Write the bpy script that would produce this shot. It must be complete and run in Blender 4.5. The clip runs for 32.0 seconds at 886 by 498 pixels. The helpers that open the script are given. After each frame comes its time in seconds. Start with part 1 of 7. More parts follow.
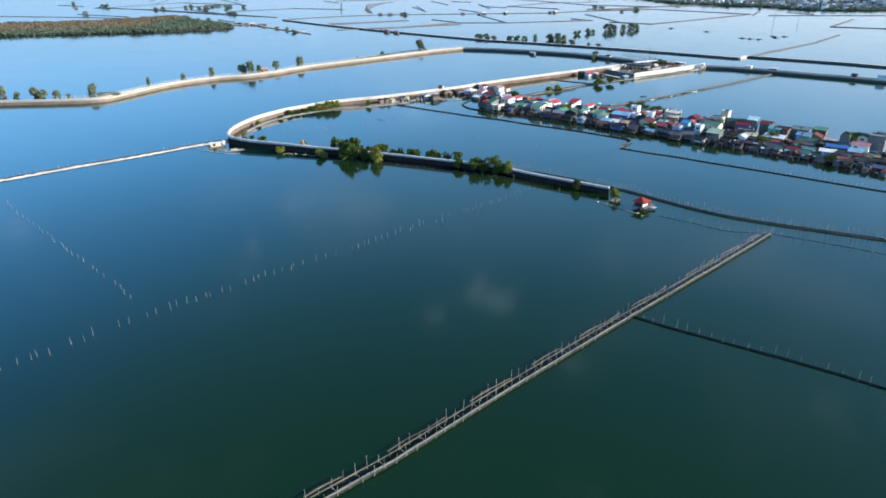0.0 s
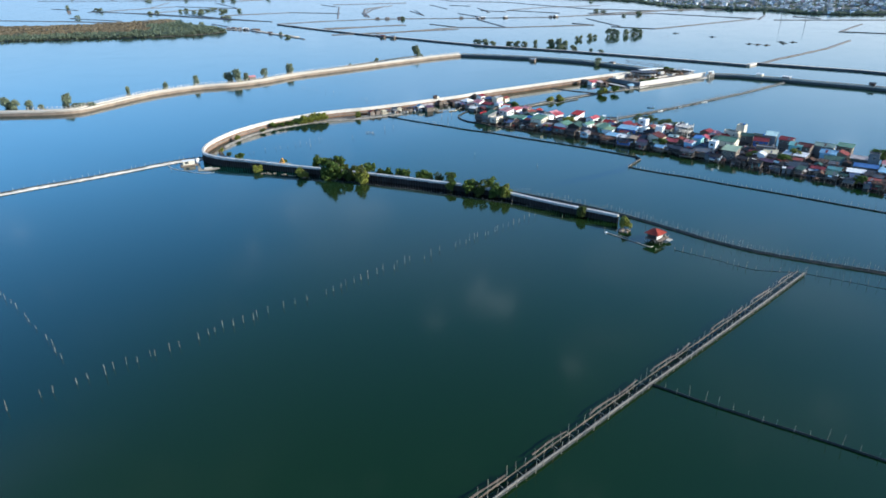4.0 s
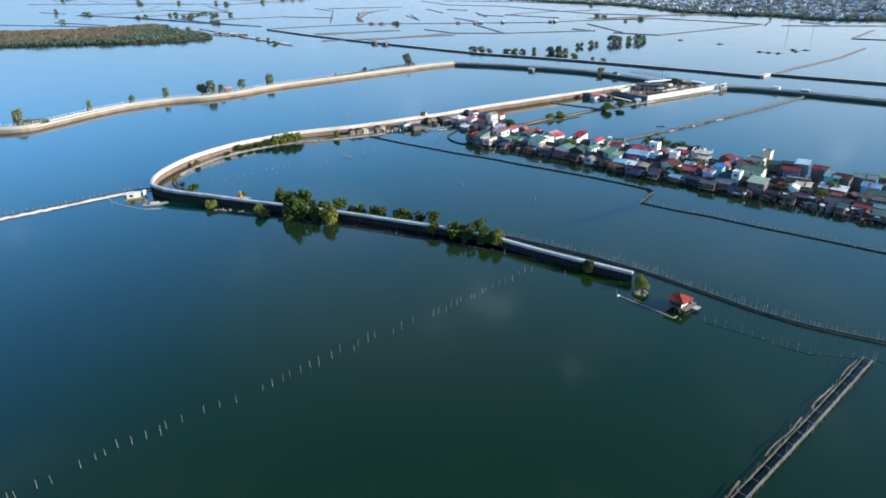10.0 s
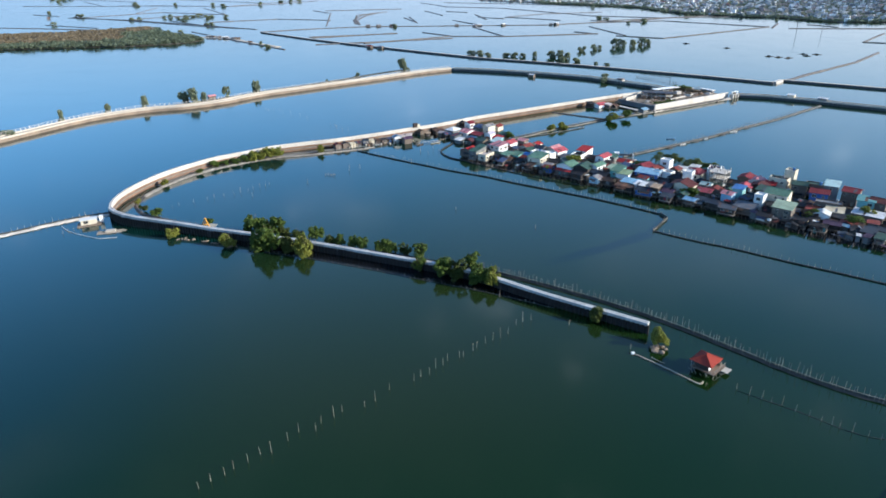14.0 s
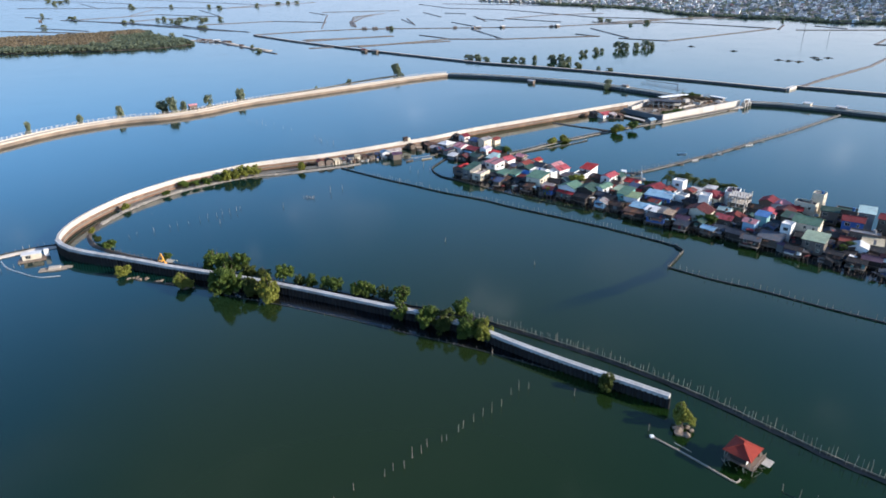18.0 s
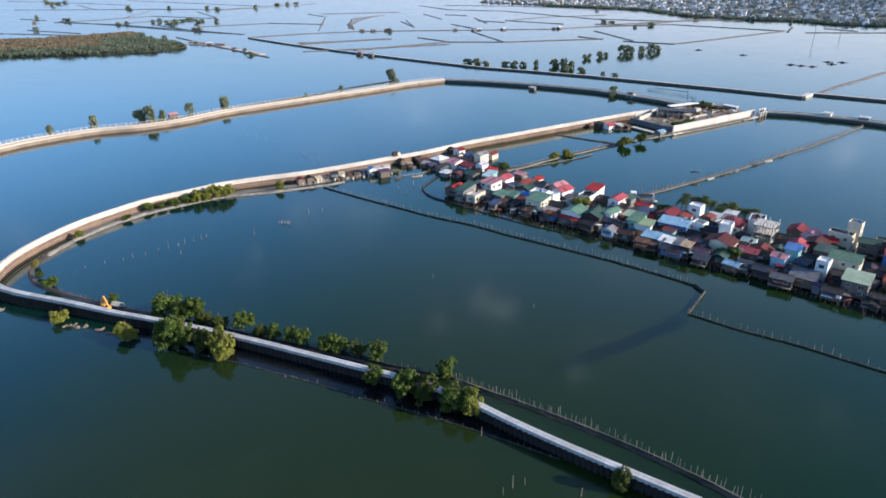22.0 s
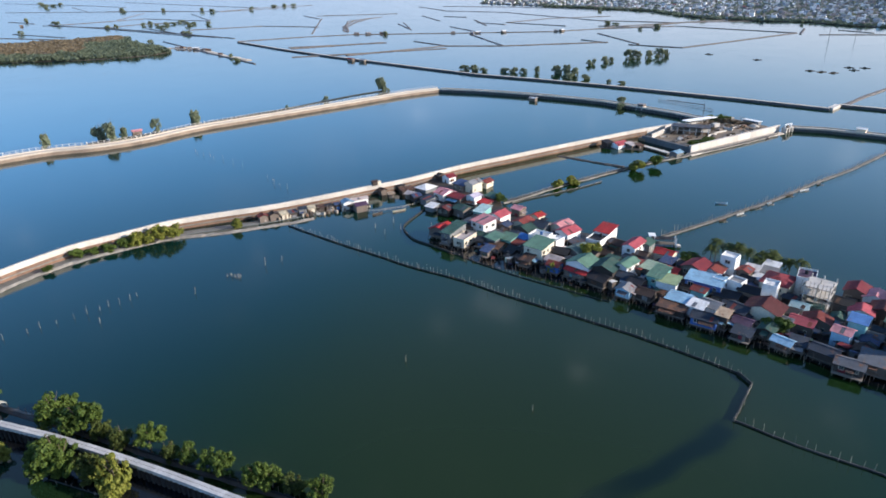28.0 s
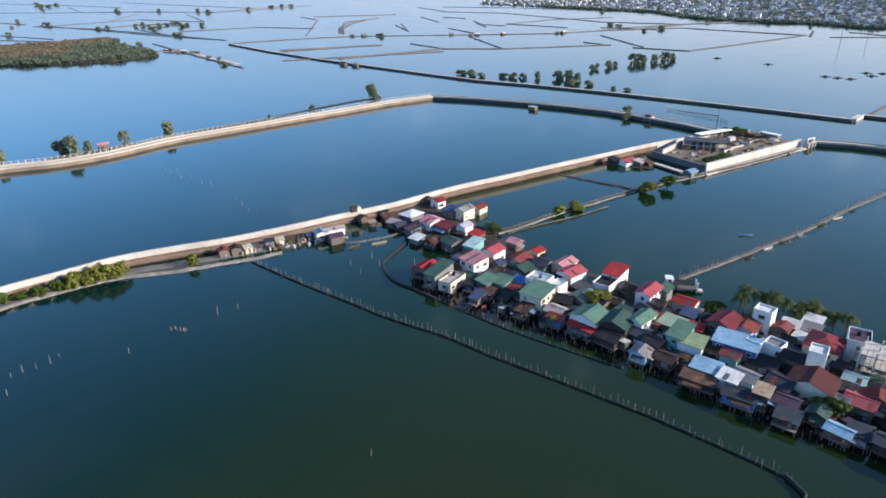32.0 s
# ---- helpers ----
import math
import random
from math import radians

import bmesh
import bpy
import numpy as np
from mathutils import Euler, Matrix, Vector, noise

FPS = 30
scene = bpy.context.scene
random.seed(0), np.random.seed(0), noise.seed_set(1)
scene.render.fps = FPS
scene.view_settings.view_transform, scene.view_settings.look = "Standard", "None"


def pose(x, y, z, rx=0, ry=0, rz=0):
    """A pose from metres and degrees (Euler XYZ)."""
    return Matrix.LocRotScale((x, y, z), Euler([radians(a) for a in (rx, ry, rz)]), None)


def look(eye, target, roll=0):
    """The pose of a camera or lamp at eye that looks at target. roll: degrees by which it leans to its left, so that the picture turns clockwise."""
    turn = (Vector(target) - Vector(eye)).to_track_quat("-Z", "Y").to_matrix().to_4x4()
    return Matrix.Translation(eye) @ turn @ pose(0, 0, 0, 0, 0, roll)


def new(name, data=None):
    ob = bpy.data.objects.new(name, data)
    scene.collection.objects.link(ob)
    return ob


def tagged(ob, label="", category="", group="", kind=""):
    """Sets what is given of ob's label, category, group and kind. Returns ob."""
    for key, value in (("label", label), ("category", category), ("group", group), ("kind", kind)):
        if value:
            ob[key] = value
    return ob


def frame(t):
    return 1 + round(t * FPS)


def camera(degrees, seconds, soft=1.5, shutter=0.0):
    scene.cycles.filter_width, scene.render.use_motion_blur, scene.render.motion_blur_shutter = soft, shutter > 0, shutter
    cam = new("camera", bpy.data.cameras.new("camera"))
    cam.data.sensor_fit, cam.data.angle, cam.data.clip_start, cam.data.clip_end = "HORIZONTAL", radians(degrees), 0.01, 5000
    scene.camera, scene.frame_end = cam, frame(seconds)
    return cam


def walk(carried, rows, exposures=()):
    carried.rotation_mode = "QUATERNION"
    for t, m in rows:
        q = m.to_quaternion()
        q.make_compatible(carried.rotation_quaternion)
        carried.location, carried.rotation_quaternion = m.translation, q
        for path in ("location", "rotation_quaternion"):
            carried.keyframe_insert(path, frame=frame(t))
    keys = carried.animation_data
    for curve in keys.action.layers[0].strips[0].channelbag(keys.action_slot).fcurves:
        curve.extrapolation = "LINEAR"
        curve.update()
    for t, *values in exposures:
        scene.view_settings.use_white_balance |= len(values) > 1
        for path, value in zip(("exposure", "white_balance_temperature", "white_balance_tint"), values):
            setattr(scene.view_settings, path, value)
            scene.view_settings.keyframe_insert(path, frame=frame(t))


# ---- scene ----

# ---- camera ----
cam = camera(70.00, 32.0, soft=1.7)
PATH = [
    (0.0, look((0.00, 0.00, 89.44), (4.11, 91.20, 48.63), -0.729)),
    (2.0, look((2.82, 14.46, 89.17), (6.83, 105.73, 48.50), -0.713)),
    (4.0, look((5.44, 30.12, 89.22), (9.52, 121.51, 48.83), -0.732)),
    (6.0, look((8.76, 45.76, 89.15), (12.91, 137.21, 48.93), -0.706)),
    (8.0, look((11.73, 60.81, 89.34), (15.94, 152.32, 49.24), -0.620)),
    (10.0, look((14.65, 76.01, 89.74), (18.87, 167.56, 49.72), -0.633)),
    (12.0, look((17.64, 91.01, 89.62), (21.81, 182.60, 49.71), -0.646)),
    (14.0, look((20.63, 106.58, 89.55), (24.72, 198.22, 49.73), -0.654)),
    (16.0, look((23.74, 121.90, 89.91), (27.79, 213.55, 50.09), -0.720)),
    (18.0, look((26.86, 137.24, 90.16), (30.81, 228.91, 50.41), -0.801)),
    (20.0, look((30.03, 152.60, 90.07), (33.83, 244.32, 50.40), -0.818)),
    (22.0, look((33.16, 167.51, 90.04), (36.81, 259.26, 50.43), -0.792)),
    (24.0, look((36.12, 182.64, 90.50), (39.67, 274.35, 50.78), -0.851)),
    (26.0, look((39.13, 197.92, 90.92), (42.56, 289.65, 51.26), -0.959)),
    (28.0, look((42.17, 213.47, 90.93), (45.48, 305.24, 51.35), -1.016)),
    (30.0, look((45.41, 230.01, 91.16), (48.55, 321.77, 51.53), -1.025)),
    (32.0, look((49.11, 247.85, 91.07), (52.27, 339.64, 51.50), -0.977)),
]
walk(cam, PATH, ((0.0, 0.95, 5420, 3), (9.0, 0.88, 5490, 4), (14.0, 0.85, 5540, 6), (18.5, 0.84, 5830, 12), (32.0, 0.78, 5780, 12)))

# ---- world and sun ----
SUN_AZ, SUN_EL = 106.0, 21.0
world = bpy.data.worlds.new("sky")
scene.world = world
world.use_nodes = True
wn, wl = world.node_tree.nodes, world.node_tree.links
sky = wn.new("ShaderNodeTexSky")
sky.sky_type = "NISHITA"
sky.sun_disc = False
sky.sun_elevation, sky.sun_rotation = radians(SUN_EL), radians(SUN_AZ)
sky.altitude, sky.air_density, sky.dust_density, sky.ozone_density = 0, 1.0, 0.7, 4.0
tcw = wn.new("ShaderNodeTexCoord")
squash = wn.new("ShaderNodeMapping")
squash.inputs["Scale"].default_value = (1.0, 1.0, 2.6)
cloud = wn.new("ShaderNodeTexNoise")
cloud.inputs["Scale"].default_value, cloud.inputs["Detail"].default_value, cloud.inputs["Roughness"].default_value = 3.2, 7, 0.58
thin = wn.new("ShaderNodeMapRange")
thin.inputs[1].default_value, thin.inputs[2].default_value, thin.inputs[4].default_value = 0.52, 0.76, 0.3
veil = wn.new("ShaderNodeMix")
veil.data_type = "RGBA"
veil.inputs[7].default_value = (5.2, 5.4, 5.8, 1)
wl.new(tcw.outputs["Generated"], squash.inputs["Vector"])
wl.new(squash.outputs[0], cloud.inputs["Vector"])
wl.new(cloud.outputs[0], thin.inputs[0])
wl.new(thin.outputs[0], veil.inputs[0])
wl.new(sky.outputs["Color"], veil.inputs[6])
# a few small clouds
puff = wn.new("ShaderNodeTexNoise")
puff.inputs["Scale"].default_value, puff.inputs["Detail"].default_value, puff.inputs["Roughness"].default_value = 8.5, 4, 0.5
puffs = wn.new("ShaderNodeMapRange")
puffs.interpolation_type = "SMOOTHSTEP"
puffs.inputs[1].default_value, puffs.inputs[2].default_value, puffs.inputs[4].default_value = 0.64, 0.78, 0.45
wl.new(squash.outputs[0], puff.inputs["Vector"])
wl.new(puff.outputs[0], puffs.inputs[0])
cumulus = wn.new("ShaderNodeMix")
cumulus.data_type = "RGBA"
cumulus.inputs[7].default_value = (13, 13, 13, 1)
wl.new(puffs.outputs[0], cumulus.inputs[0])
wl.new(veil.outputs[2], cumulus.inputs[6])
# summer haze that thins out with height, paler towards the sun
def blend(factor, low, high):
    node = wn.new("ShaderNodeMix")
    node.data_type = "RGBA"
    node.inputs[6].default_value, node.inputs[7].default_value = (*low, 1), (*high, 1)
    wl.new(factor, node.inputs[0])
    return node.outputs[2]


height = wn.new("ShaderNodeSeparateXYZ")
wl.new(tcw.outputs["Generated"], height.inputs[0])
sunward = wn.new("ShaderNodeVectorMath")
sunward.operation = "DOT_PRODUCT"
sunward.inputs[1].default_value = (math.sin(radians(SUN_AZ)), math.cos(radians(SUN_AZ)), 0)
wl.new(tcw.outputs["Generated"], sunward.inputs[0])
facing = wn.new("ShaderNodeMapRange")
facing.inputs[1].default_value, facing.inputs[2].default_value = -0.75, 0.45
wl.new(sunward.outputs["Value"], facing.inputs[0])
thick_air = wn.new("ShaderNodeMapRange")
thick_air.interpolation_type = "SMOOTHSTEP"
thick_air.inputs[1].default_value, thick_air.inputs[2].default_value, thick_air.inputs[3].default_value, thick_air.inputs[4].default_value = 0.12, 0.68, 1.0, 0.0
wl.new(height.outputs["Z"], thick_air.inputs[0])
haze = wn.new("ShaderNodeMix")
haze.data_type, haze.blend_type = "RGBA", "ADD"
wl.new(blend(facing.outputs[0], (0.5, 2.25, 4.3), (0.6, 1.3, 1.85)), haze.inputs[7])
wl.new(thick_air.outputs[0], haze.inputs[0])
wl.new(cumulus.outputs[2], haze.inputs[6])
# pale band of dust along the horizon
dust = wn.new("ShaderNodeMapRange")
dust.interpolation_type = "SMOOTHSTEP"
dust.inputs[1].default_value, dust.inputs[2].default_value, dust.inputs[3].default_value, dust.inputs[4].default_value = 0.02, 0.27, 0.95, 0.0
pale = wn.new("ShaderNodeMix")
pale.data_type = "RGBA"
wl.new(blend(facing.outputs[0], (2.3, 3.05, 4.0), (4.9, 4.8, 4.85)), pale.inputs[7])
wl.new(height.outputs["Z"], dust.inputs[0])
wl.new(dust.outputs[0], pale.inputs[0])
wl.new(haze.outputs[2], pale.inputs[6])
wl.new(pale.outputs[2], wn["Background"].inputs["Color"])
wn["Background"].inputs["Strength"].default_value = 0.122
sun = new("sun", bpy.data.lights.new("sun", "SUN"))
sun.data.energy, sun.data.angle, sun.data.color = 4.9, radians(0.6), (1.0, 0.85, 0.66)
to_sun = Vector((math.sin(radians(SUN_AZ)) * math.cos(radians(SUN_EL)), math.cos(radians(SUN_AZ)) * math.cos(radians(SUN_EL)), math.sin(radians(SUN_EL))))
sun.matrix_world = look(to_sun * 300, (0, 0, 0))


# ---- materials ----
def mat(name, col, col2=None, rough=0.85, grain=2.0, stain=0.15, rnd=0.12, bump=0.3, metal=0.0, waves=0.0, rust=0.0, spec=0.4):
    """A weathered surface: two noise scales between two colours, a little change from object to object, fine relief."""
    m = bpy.data.materials.new(name)
    m.use_nodes = True
    n, l = m.node_tree.nodes, m.node_tree.links
    b = n["Principled BSDF"]
    col2 = col2 or tuple(c * 0.62 for c in col)
    tc = n.new("ShaderNodeTexCoord")
    info = n.new("ShaderNodeObjectInfo")
    shift = n.new("ShaderNodeVectorMath"); shift.operation = "MULTIPLY_ADD"
    shift.inputs[1].default_value = (1, 1, 1)
    rv = n.new("ShaderNodeCombineXYZ")
    k = n.new("ShaderNodeMath"); k.operation = "MULTIPLY"; k.inputs[1].default_value = 40
    l.new(info.outputs["Random"], k.inputs[0])
    l.new(k.outputs[0], rv.inputs[0]); l.new(k.outputs[0], rv.inputs[1])
    l.new(tc.outputs["Object"], shift.inputs[0]); l.new(rv.outputs[0], shift.inputs[2])
    big = n.new("ShaderNodeTexNoise"); big.inputs["Scale"].default_value = stain; big.inputs["Detail"].default_value = 5
    fine = n.new("ShaderNodeTexNoise"); fine.inputs["Scale"].default_value = grain; fine.inputs["Detail"].default_value = 6
    l.new(shift.outputs[0], big.inputs["Vector"]); l.new(shift.outputs[0], fine.inputs["Vector"])
    mx = n.new("ShaderNodeMix"); mx.data_type = "RGBA"
    mx.inputs[6].default_value, mx.inputs[7].default_value = (*col, 1), (*col2, 1)
    add = n.new("ShaderNodeMath"); add.operation = "ADD"
    l.new(big.outputs[0], add.inputs[0]); l.new(fine.outputs[0], add.inputs[1])
    rr = n.new("ShaderNodeMapRange"); rr.inputs[1].default_value, rr.inputs[2].default_value = 0.75, 1.3
    l.new(add.outputs[0], rr.inputs[0]); l.new(rr.outputs[0], mx.inputs[0])
    out = mx.outputs[2]
    if rust:
        rn = n.new("ShaderNodeTexNoise"); rn.inputs["Scale"].default_value = 0.45; rn.inputs["Detail"].default_value = 8; rn.inputs["Roughness"].default_value = 0.7
        l.new(shift.outputs[0], rn.inputs["Vector"])
        rm = n.new("ShaderNodeMapRange"); rm.inputs[1].default_value, rm.inputs[2].default_value = 0.62 - 0.2 * rust, 0.74 - 0.2 * rust
        l.new(rn.outputs[0], rm.inputs[0])
        m2 = n.new("ShaderNodeMix"); m2.data_type = "RGBA"; m2.inputs[7].default_value = (0.16, 0.075, 0.04, 1)
        l.new(rm.outputs[0], m2.inputs[0]); l.new(out, m2.inputs[6]); out = m2.outputs[2]
    hsv = n.new("ShaderNodeHueSaturation")
    vr = n.new("ShaderNodeMapRange"); vr.inputs[3].default_value, vr.inputs[4].default_value = 1 - rnd, 1 + rnd
    l.new(info.outputs["Random"], vr.inputs[0]); l.new(vr.outputs[0], hsv.inputs["Value"]); l.new(out, hsv.inputs["Color"])
    l.new(hsv.outputs[0], b.inputs["Base Color"])
    b.inputs["Roughness"].default_value, b.inputs["Metallic"].default_value = rough, metal
    b.inputs["Specular IOR Level"].default_value = spec
    bp = n.new("ShaderNodeBump"); bp.inputs["Strength"].default_value = bump; bp.inputs["Distance"].default_value = 0.1
    l.new(fine.outputs[0], bp.inputs["Height"])
    if waves:
        wv = n.new("ShaderNodeTexWave"); wv.inputs["Scale"].default_value = waves; wv.bands_direction = "X"
        l.new(tc.outputs["Object"], wv.inputs["Vector"])
        b2 = n.new("ShaderNodeBump"); b2.inputs["Strength"].default_value = 0.6; b2.inputs["Distance"].default_value = 0.06
        l.new(wv.outputs[0], b2.inputs["Height"]); l.new(bp.outputs[0], b2.inputs["Normal"]); l.new(b2.outputs[0], b.inputs["Normal"])
    else:
        l.new(bp.outputs[0], b.inputs["Normal"])
    return m


def leaf_mat(name, col, col2):
    m = bpy.data.materials.new(name)
    m.use_nodes = True
    n, l = m.node_tree.nodes, m.node_tree.links
    b = n["Principled BSDF"]
    geo = n.new("ShaderNodeNewGeometry")
    info = n.new("ShaderNodeObjectInfo")
    add = n.new("ShaderNodeMath"); add.operation = "MULTIPLY_ADD"; add.inputs[1].default_value = 0.7
    sc = n.new("ShaderNodeMath"); sc.operation = "MULTIPLY"; sc.inputs[1].default_value = 0.3
    l.new(info.outputs["Random"], sc.inputs[0]); l.new(geo.outputs["Random Per Island"], add.inputs[0]); l.new(sc.outputs[0], add.inputs[2])
    mx = n.new("ShaderNodeMix"); mx.data_type = "RGBA"
    mx.inputs[6].default_value, mx.inputs[7].default_value = (*col, 1), (*col2, 1)
    l.new(add.outputs[0], mx.inputs[0]); l.new(mx.outputs[2], b.inputs["Base Color"])
    b.inputs["Roughness"].default_value = 0.6
    b.inputs["Specular IOR Level"].default_value = 0.12
    tr = n.new("ShaderNodeBsdfTranslucent"); l.new(mx.outputs[2], tr.inputs["Color"])
    ms = n.new("ShaderNodeMixShader"); ms.inputs[0].default_value = 0.18
    l.new(b.outputs[0], ms.inputs[1]); l.new(tr.outputs[0], ms.inputs[2]); l.new(ms.outputs[0], n["Material Output"].inputs["Surface"])
    return m


def water_mat():
    m = bpy.data.materials.new("pond_water")
    m.use_nodes = True
    n, l = m.node_tree.nodes, m.node_tree.links
    b = n["Principled BSDF"]
    geo = n.new("ShaderNodeNewGeometry")
    big = n.new("ShaderNodeTexNoise"); big.inputs["Scale"].default_value = 0.008; big.inputs["Detail"].default_value = 4; big.inputs["Distortion"].default_value = 0.6
    l.new(geo.outputs["Position"], big.inputs["Vector"])
    mr = n.new("ShaderNodeMapRange"); mr.inputs[1].default_value, mr.inputs[2].default_value = 0.35, 0.68
    l.new(big.outputs[0], mr.inputs[0])
    mx = n.new("ShaderNodeMix"); mx.data_type = "RGBA"
    mx.inputs[6].default_value, mx.inputs[7].default_value = WATER_A, WATER_B
    l.new(mr.outputs[0], mx.inputs[0])
    # bluer base colour towards -x, greener towards +x, with a noisy soft edge
    from_edge = n.new("ShaderNodeVectorMath"); from_edge.operation = "SUBTRACT"; from_edge.inputs[1].default_value = (-44, 186, 0)
    l.new(geo.outputs["Position"], from_edge.inputs[0])
    side = n.new("ShaderNodeVectorMath"); side.operation = "DOT_PRODUCT"; side.inputs[1].default_value = (-0.95, 0.3, 0)
    l.new(from_edge.outputs[0], side.inputs[0])
    sw = n.new("ShaderNodeMath"); sw.operation = "MULTIPLY_ADD"; sw.inputs[1].default_value = 50.0
    l.new(big.outputs[0], sw.inputs[0]); l.new(side.outputs["Value"], sw.inputs[2])
    west_share = n.new("ShaderNodeMapRange"); west_share.interpolation_type = "SMOOTHSTEP"
    west_share.inputs[1].default_value, west_share.inputs[2].default_value = 12.0, 75.0
    l.new(sw.outputs[0], west_share.inputs[0])
    blue_west = n.new("ShaderNodeMix"); blue_west.data_type = "RGBA"; blue_west.inputs[7].default_value = (0.003, 0.0188, 0.0145, 1)
    l.new(west_share.outputs[0], blue_west.inputs[0]); l.new(mx.outputs[2], blue_west.inputs[6])
    # silt stirred up on both sides of the seawall
    silt_at = n.new("ShaderNodeVectorMath"); silt_at.operation = "DISTANCE"; silt_at.inputs[1].default_value = (8, 264, 0)
    l.new(geo.outputs["Position"], silt_at.inputs[0])
    silt_far = n.new("ShaderNodeMath"); silt_far.operation = "MULTIPLY_ADD"; silt_far.inputs[1].default_value = 70.0
    l.new(big.outputs[0], silt_far.inputs[0]); silt_in = n.new("ShaderNodeVectorMath"); silt_in.operation = "DISTANCE"; silt_in.inputs[1].default_value = (66, 332, 0)
    l.new(geo.outputs["Position"], silt_in.inputs[0])
    nearer = n.new("ShaderNodeMath"); nearer.operation = "MINIMUM"
    l.new(silt_at.outputs["Value"], nearer.inputs[0]); l.new(silt_in.outputs["Value"], nearer.inputs[1]); l.new(nearer.outputs[0], silt_far.inputs[2])
    silt = n.new("ShaderNodeMapRange"); silt.interpolation_type = "SMOOTHSTEP"
    silt.inputs[1].default_value, silt.inputs[2].default_value, silt.inputs[3].default_value, silt.inputs[4].default_value = 62.0, 128.0, 1.0, 0.0
    l.new(silt_far.outputs[0], silt.inputs[0])
    muddy = n.new("ShaderNodeMix"); muddy.data_type = "RGBA"; muddy.inputs[7].default_value = (0.0125, 0.0235, 0.0065, 1)
    l.new(silt.outputs[0], muddy.inputs[0]); l.new(blue_west.outputs[2], muddy.inputs[6])
    # a deeper channel that crosses the walled pond from the corner of the net fence
    sub = n.new("ShaderNodeVectorMath"); sub.operation = "SUBTRACT"; sub.inputs[1].default_value = (109, 322, 0)
    wob = n.new("ShaderNodeTexNoise"); wob.inputs["Scale"].default_value = 0.05
    l.new(geo.outputs["Position"], wob.inputs["Vector"])
    l.new(geo.outputs["Position"], sub.inputs[0])
    along = n.new("ShaderNodeVectorMath"); along.operation = "DOT_PRODUCT"; along.inputs[1].default_value = (-0.87, -0.49, 0)
    across = n.new("ShaderNodeVectorMath"); across.operation = "DOT_PRODUCT"; across.inputs[1].default_value = (-0.49, 0.87, 0)
    l.new(sub.outputs[0], along.inputs[0]); l.new(sub.outputs[0], across.inputs[0])
    sway = n.new("ShaderNodeMath"); sway.operation = "MULTIPLY_ADD"; sway.inputs[1].default_value = 6.0
    l.new(wob.outputs[0], sway.inputs[0]); l.new(across.outputs["Value"], sway.inputs[2])
    off = n.new("ShaderNodeMath"); off.operation = "SUBTRACT"; off.inputs[1].default_value = 3.0
    dist = n.new("ShaderNodeMath"); dist.operation = "ABSOLUTE"
    l.new(sway.outputs[0], off.inputs[0]); l.new(off.outputs[0], dist.inputs[0])
    near = n.new("ShaderNodeMapRange"); near.interpolation_type = "SMOOTHSTEP"
    near.inputs[1].default_value, near.inputs[2].default_value, near.inputs[3].default_value, near.inputs[4].default_value = 0.8, 4.2, 0.75, 0.0
    l.new(dist.outputs[0], near.inputs[0])
    start = n.new("ShaderNodeMapRange"); start.inputs[1].default_value, start.inputs[2].default_value = -1.0, 3.0
    stop = n.new("ShaderNodeMapRange"); stop.inputs[1].default_value, stop.inputs[2].default_value, stop.inputs[3].default_value, stop.inputs[4].default_value = 30, 56, 1.0, 0.0
    l.new(along.outputs["Value"], start.inputs[0]); l.new(along.outputs["Value"], stop.inputs[0])
    f1 = n.new("ShaderNodeMath"); f1.operation = "MULTIPLY"; f2 = n.new("ShaderNodeMath"); f2.operation = "MULTIPLY"
    l.new(near.outputs[0], f1.inputs[0]); l.new(start.outputs[0], f1.inputs[1]); l.new(f1.outputs[0], f2.inputs[0]); l.new(stop.outputs[0], f2.inputs[1])
    deep = n.new("ShaderNodeMix"); deep.data_type = "RGBA"; deep.inputs[7].default_value = (0.001, 0.006, 0.006, 1)
    l.new(f2.outputs[0], deep.inputs[0]); l.new(muddy.outputs[2], deep.inputs[6]); l.new(deep.outputs[2], b.inputs["Base Color"])
    # patches of breeze roughen the mirror
    wind = n.new("ShaderNodeTexNoise"); wind.inputs["Scale"].default_value = 0.022; wind.inputs["Detail"].default_value = 5; wind.inputs["Distortion"].default_value = 1.2
    l.new(geo.outputs["Position"], wind.inputs["Vector"])
    gust = n.new("ShaderNodeMapRange"); gust.inputs[1].default_value, gust.inputs[2].default_value, gust.inputs[3].default_value, gust.inputs[4].default_value = 0.4, 0.75, 0.085, 0.13
    l.new(wind.outputs[0], gust.inputs[0]); l.new(gust.outputs[0], b.inputs["Roughness"])
    b.inputs["IOR"].default_value = 1.37
    ripple = n.new("ShaderNodeTexNoise"); ripple.inputs["Scale"].default_value = 0.9; ripple.inputs["Detail"].default_value = 3
    l.new(geo.outputs["Position"], ripple.inputs["Vector"])
    bp = n.new("ShaderNodeBump"); bp.inputs["Strength"].default_value = 0.05; bp.inputs["Distance"].default_value = 0.05
    l.new(ripple.outputs[0], bp.inputs["Height"]); l.new(bp.outputs[0], b.inputs["Normal"])
    return m


